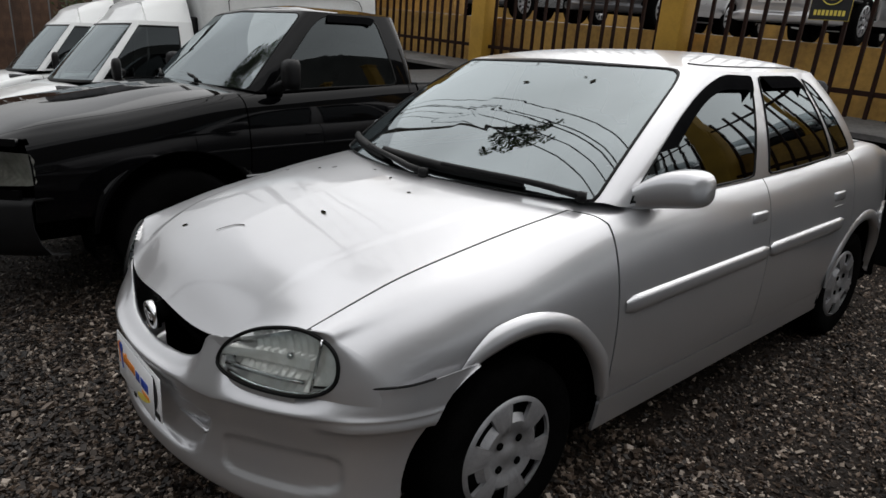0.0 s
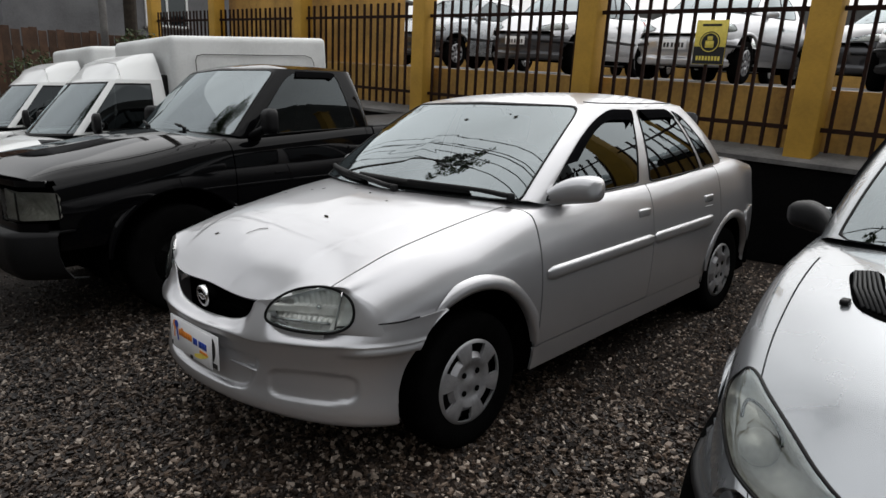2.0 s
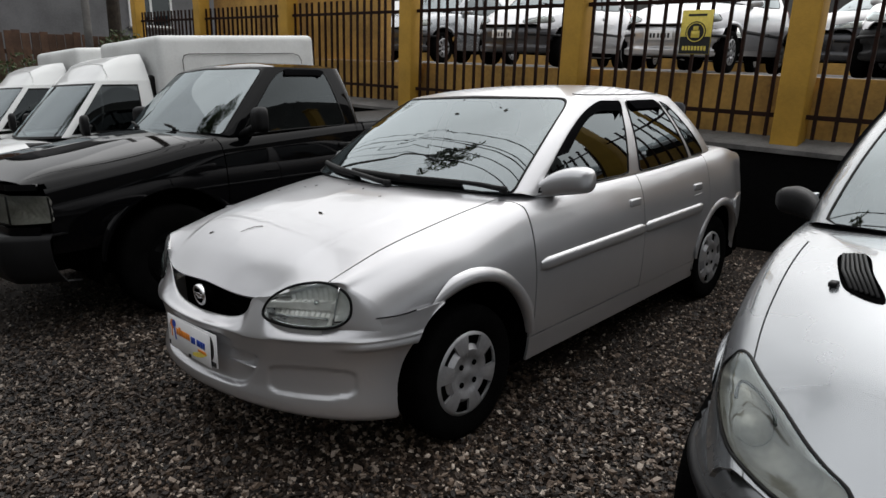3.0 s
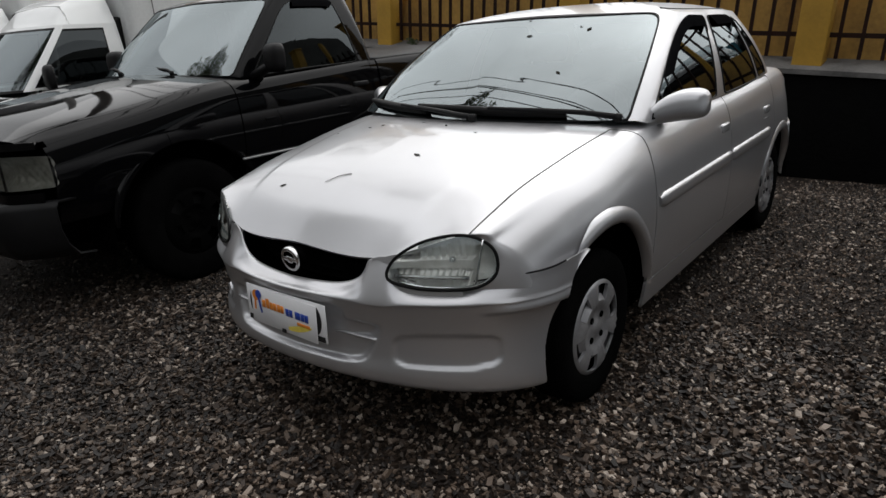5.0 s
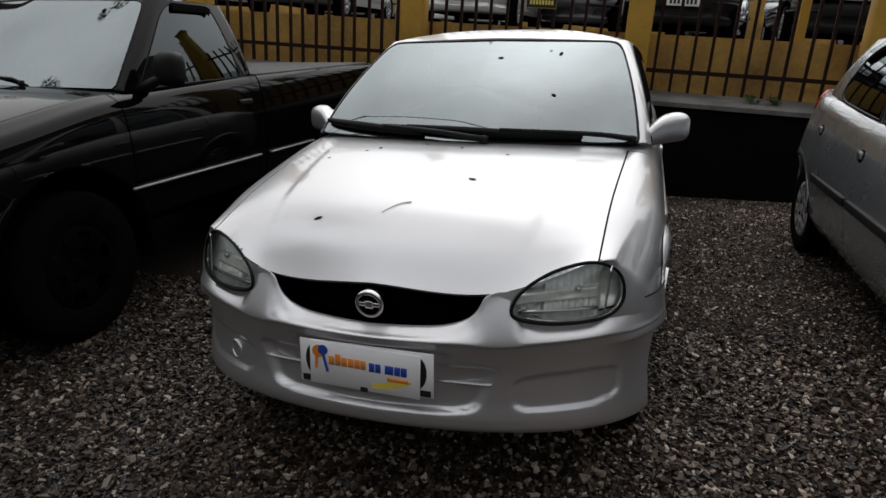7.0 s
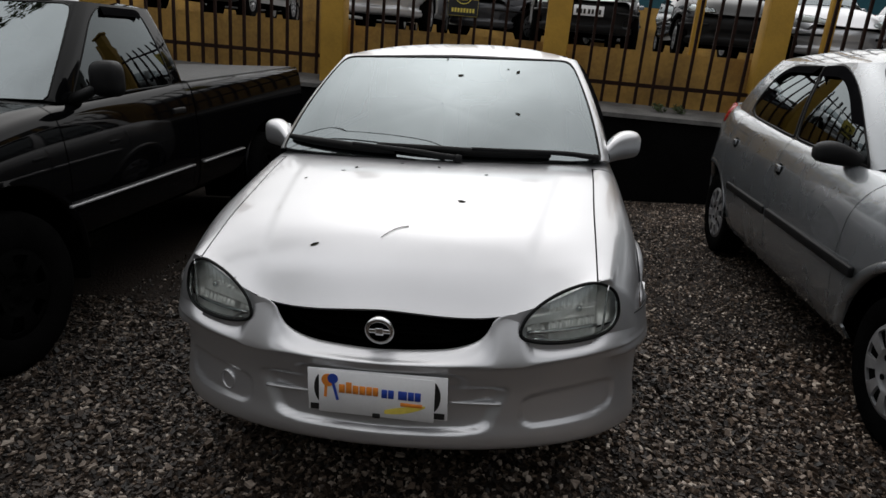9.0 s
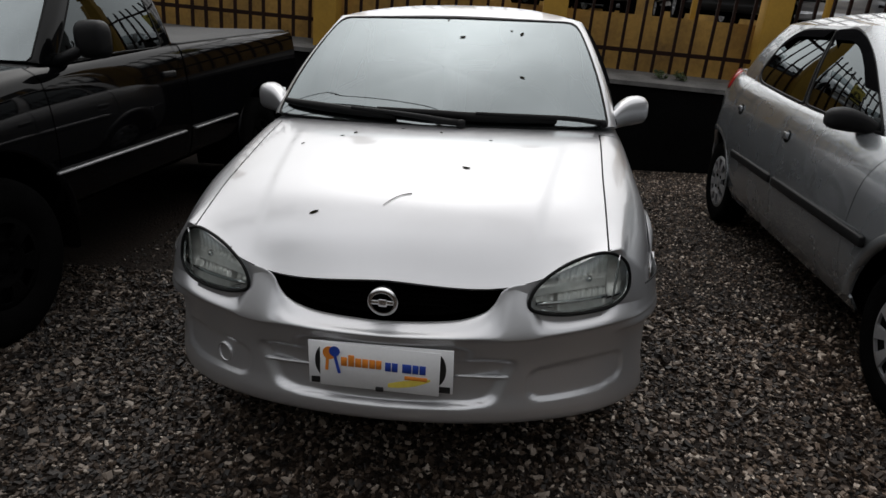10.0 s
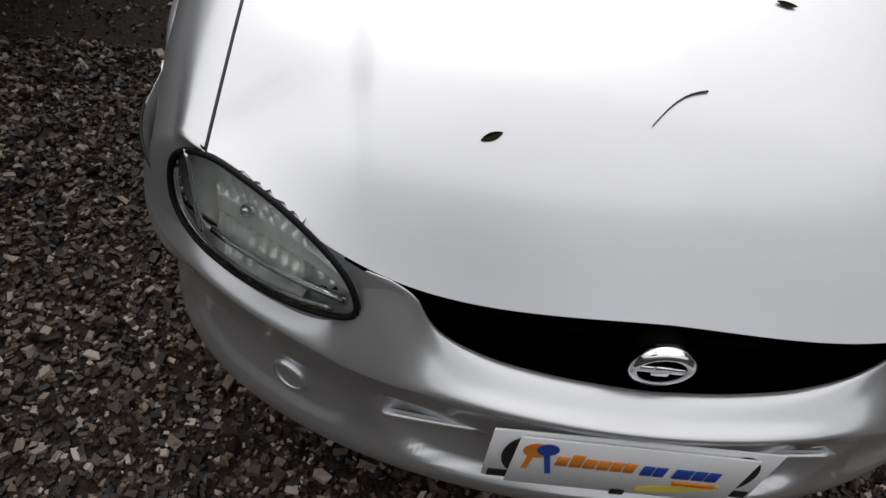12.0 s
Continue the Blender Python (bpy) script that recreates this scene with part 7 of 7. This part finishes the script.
def house():
    h = thing("house", "grey rendered house with a white-framed window", "house", place=pose(-22.5, 11.0, -1.2))
    part("wall", boxed(-5.0, 5.0, -7.5, 6.0, 0.0, 4.9), HOUSE, h, smooth=False)
    bm = bmesh.new()
    prism_x(bm, [(-8.0, 4.9), (6.5, 4.9), (-0.75, 5.8)], -5.4, 5.4)
    part("roof", bm, DULL, h, smooth=False)
    for y, z in ((-3.4, 3.88), (-0.6, 3.95)):
        w = new("window")
        w.parent = h
        w.location = (5.0, y, z)
        for a, b, c, d in ((-0.62, 0.62, -0.5, -0.44), (-0.62, 0.62, 0.44, 0.5), (-0.62, -0.56, -0.44, 0.44), (0.56, 0.62, -0.44, 0.44), (-0.03, 0.03, -0.44, 0.44)):
            part("window_frame", boxed(0.0, 0.06, a, b, c, d), WHITE_PAINT, w, smooth=False)
        part("pane", boxed(0.01, 0.02, -0.56, 0.56, -0.44, 0.44), GLASS, w, smooth=False)
        part("window_sill", boxed(0.0, 0.14, -0.7, 0.7, -0.56, -0.505), CONCRETE, w, smooth=False)
    return h


house()


def pole(x, y, foot, top, r, name, label):
    p = thing(name, label, "pole", place=pose(x, y, foot))
    bm = bmesh.new()
    tube(bm, [(0, 0, t * (top - foot)) for t in (0, 0.5, 1)], [r, r * 0.9, r * 0.8], 14)
    part("shaft", bm, CONCRETE, p)
    return p


pole(-12.9, 4.25, -0.86, 4.6, 0.085, "concrete_pole", "slender grey concrete pole by the board fence")


# ---- foliage ----
def leaf_cloud(centres, per, spread, size, seed):
    """Many small bent leaves scattered in clumps."""
    rng = np.random.default_rng(seed)
    verts, faces = [], []
    for c in centres:
        for _ in range(per):
            d = rng.normal(0, 1, 3)
            d /= np.linalg.norm(d)
            p = np.array(c) + d * spread * rng.uniform(0.25, 1.0) ** 0.6 * np.array([1, 1, 0.75])
            a = rng.normal(0, 1, 3)
            a /= np.linalg.norm(a)
            b = np.cross(a, rng.normal(0, 1, 3))
            b /= np.linalg.norm(b)
            s = size * rng.uniform(0.6, 1.3)
            i = len(verts)
            n = np.cross(a, b)
            verts += [p - a * s, p + b * s * 0.4 + n * s * 0.12, p + a * s, p - b * s * 0.4 + n * s * 0.12]
            faces += [(i, i + 1, i + 2), (i, i + 2, i + 3)]
    me = bpy.data.meshes.new("crown")
    me.from_pydata([tuple(v) for v in verts], [], faces)
    me.materials.append(LEAF)
    return me


def tree(x, y, foot, height, crown, label, seed, per=260, clumps=26, size=0.09, bare=0.45):
    rng = np.random.default_rng(seed)
    t = thing("tree", label, "tree", "trees", pose(x, y, foot))
    bm = bmesh.new()
    fork = height * bare
    tube(bm, [(0, 0, 0), (0.05, 0.03, fork * 0.5), (0.0, 0.1, fork)], [0.17, 0.13, 0.11], 10)
    centres = []
    for i in range(7):
        a = 2 * math.pi * i / 7 + rng.uniform(-0.3, 0.3)
        r = crown * rng.uniform(0.5, 0.95)
        tip = (r * math.cos(a), r * math.sin(a), fork + (height - fork) * rng.uniform(0.35, 0.95))
        mid = (tip[0] * 0.45, tip[1] * 0.45, fork + (tip[2] - fork) * 0.6)
        tube(bm, [(0, 0.1, fork), mid, tip], [0.07, 0.045, 0.015], 7)
        centres += [tip, mid]
    while len(centres) < clumps:
        a, r = rng.uniform(0, 2 * math.pi), crown * rng.uniform(0, 0.95) ** 0.6
        centres.append((r * math.cos(a), r * math.sin(a), fork + (height - fork) * rng.uniform(0.3, 1.0)))
    part("trunk", bm, BARK, t)
    ob = new("crown", leaf_cloud(centres, per, crown * 0.30, size, seed + 1))
    ob.parent = t
    return t


tree(-15.4, 5.75, -1.0, 25.5, 2.7, "tall slender tree with a bare trunk by the grey house", 3, per=26, clumps=24, size=0.30, bare=0.72)
tree(-15.5, -6.8, -1.0, 21.0, 3.8, "dark leafy tree behind the board fence", 4, per=420, clumps=44, size=0.13)
tree(-17.5, 16.0, 0.0, 9.5, 3.2, "broad leafy tree beyond the raised yard", 5)
tree(-9.5, -15.0, -0.8, 7.0, 2.8, "tall leafy tree behind the added south wall, out of view", 8)
tree(5.0, -15.5, 0.3, 9.0, 3.4, "leafy tree behind the added south wall, out of view", 9)
for x, y, z, r, seed in ((-12.75, 2.9, 1.15, 0.42, 21), (-12.8, 4.9, 1.75, 0.32, 22), (-12.7, 3.6, 0.9, 0.35, 23)):
    shrub = thing("shrub", "scraggly green shrub against the board fence", "shrub", "shrubs", pose(x, y, -0.85))
    bm = bmesh.new()
    for k in range(5):
        tube(bm, [(0, 0, 0), (0.05 * math.cos(k), 0.08 * math.sin(2 * k), z * 0.5 + 0.4), (0.2 * math.cos(k * 1.3), 0.25 * math.sin(k * 1.3), z + 0.85)], [0.018, 0.012, 0.006], 6)
    part("stems", bm, BARK, shrub)
    ob = new("leaves", leaf_cloud([(0, 0, z + 0.85), (0.1, 0.25, z + 0.75), (0.05, -0.25, z + 0.7), (0, 0.05, z + 0.45)], 120, r, 0.05, seed))
    ob.parent = shrub

# weeds on the ledge
for x, seed in ((1.55, 31), (1.75, 32), (-4.0, 33)):
    weed = new("weed", leaf_cloud([(0, 0, 0.05), (0.05, 0.02, 0.04)], 40, 0.06, 0.022, seed))
    weed.matrix_world = pose(x, FENCE_Y - 0.06, 0.915)
    tagged(weed, "small green weed growing on the concrete ledge", "weed", "weeds")


# ---- overhead cables between two utility poles ----
def utility_pole(x, y, foot, top):
    p = pole(x, y, foot, top, 0.15, "utility_pole", "tall concrete utility pole carrying cables")
    part("cross_arm", boxed(-0.06, 0.06, -0.9, 0.9, top - foot - 0.5, top - foot - 0.38, bevel=0.01), BARK, p)
    return p


ENDS = ((-26.0, 11.35), (12.2, -3.2))
utility_pole(*ENDS[0], -1.0, 8.3)
utility_pole(*ENDS[1], 0.4, 8.3)
for dy, z, sag in ((-0.7, 7.75, 0.8), (-0.25, 7.75, 0.7), (0.25, 7.75, 0.85), (0.7, 7.75, 0.75), (0.1, 6.8, 0.9)):
    bm = bmesh.new()
    tube(bm, [(ENDS[0][0] + (ENDS[1][0] - ENDS[0][0]) * t, ENDS[0][1] + (ENDS[1][1] - ENDS[0][1]) * t + dy, z - sag * 4 * t * (1 - t)) for t in np.linspace(0, 1, 30)], 0.018, 6)
    tagged(part("power_cable", bm, CABLE), "black overhead cable sagging between utility poles", "cable", "overhead cables")
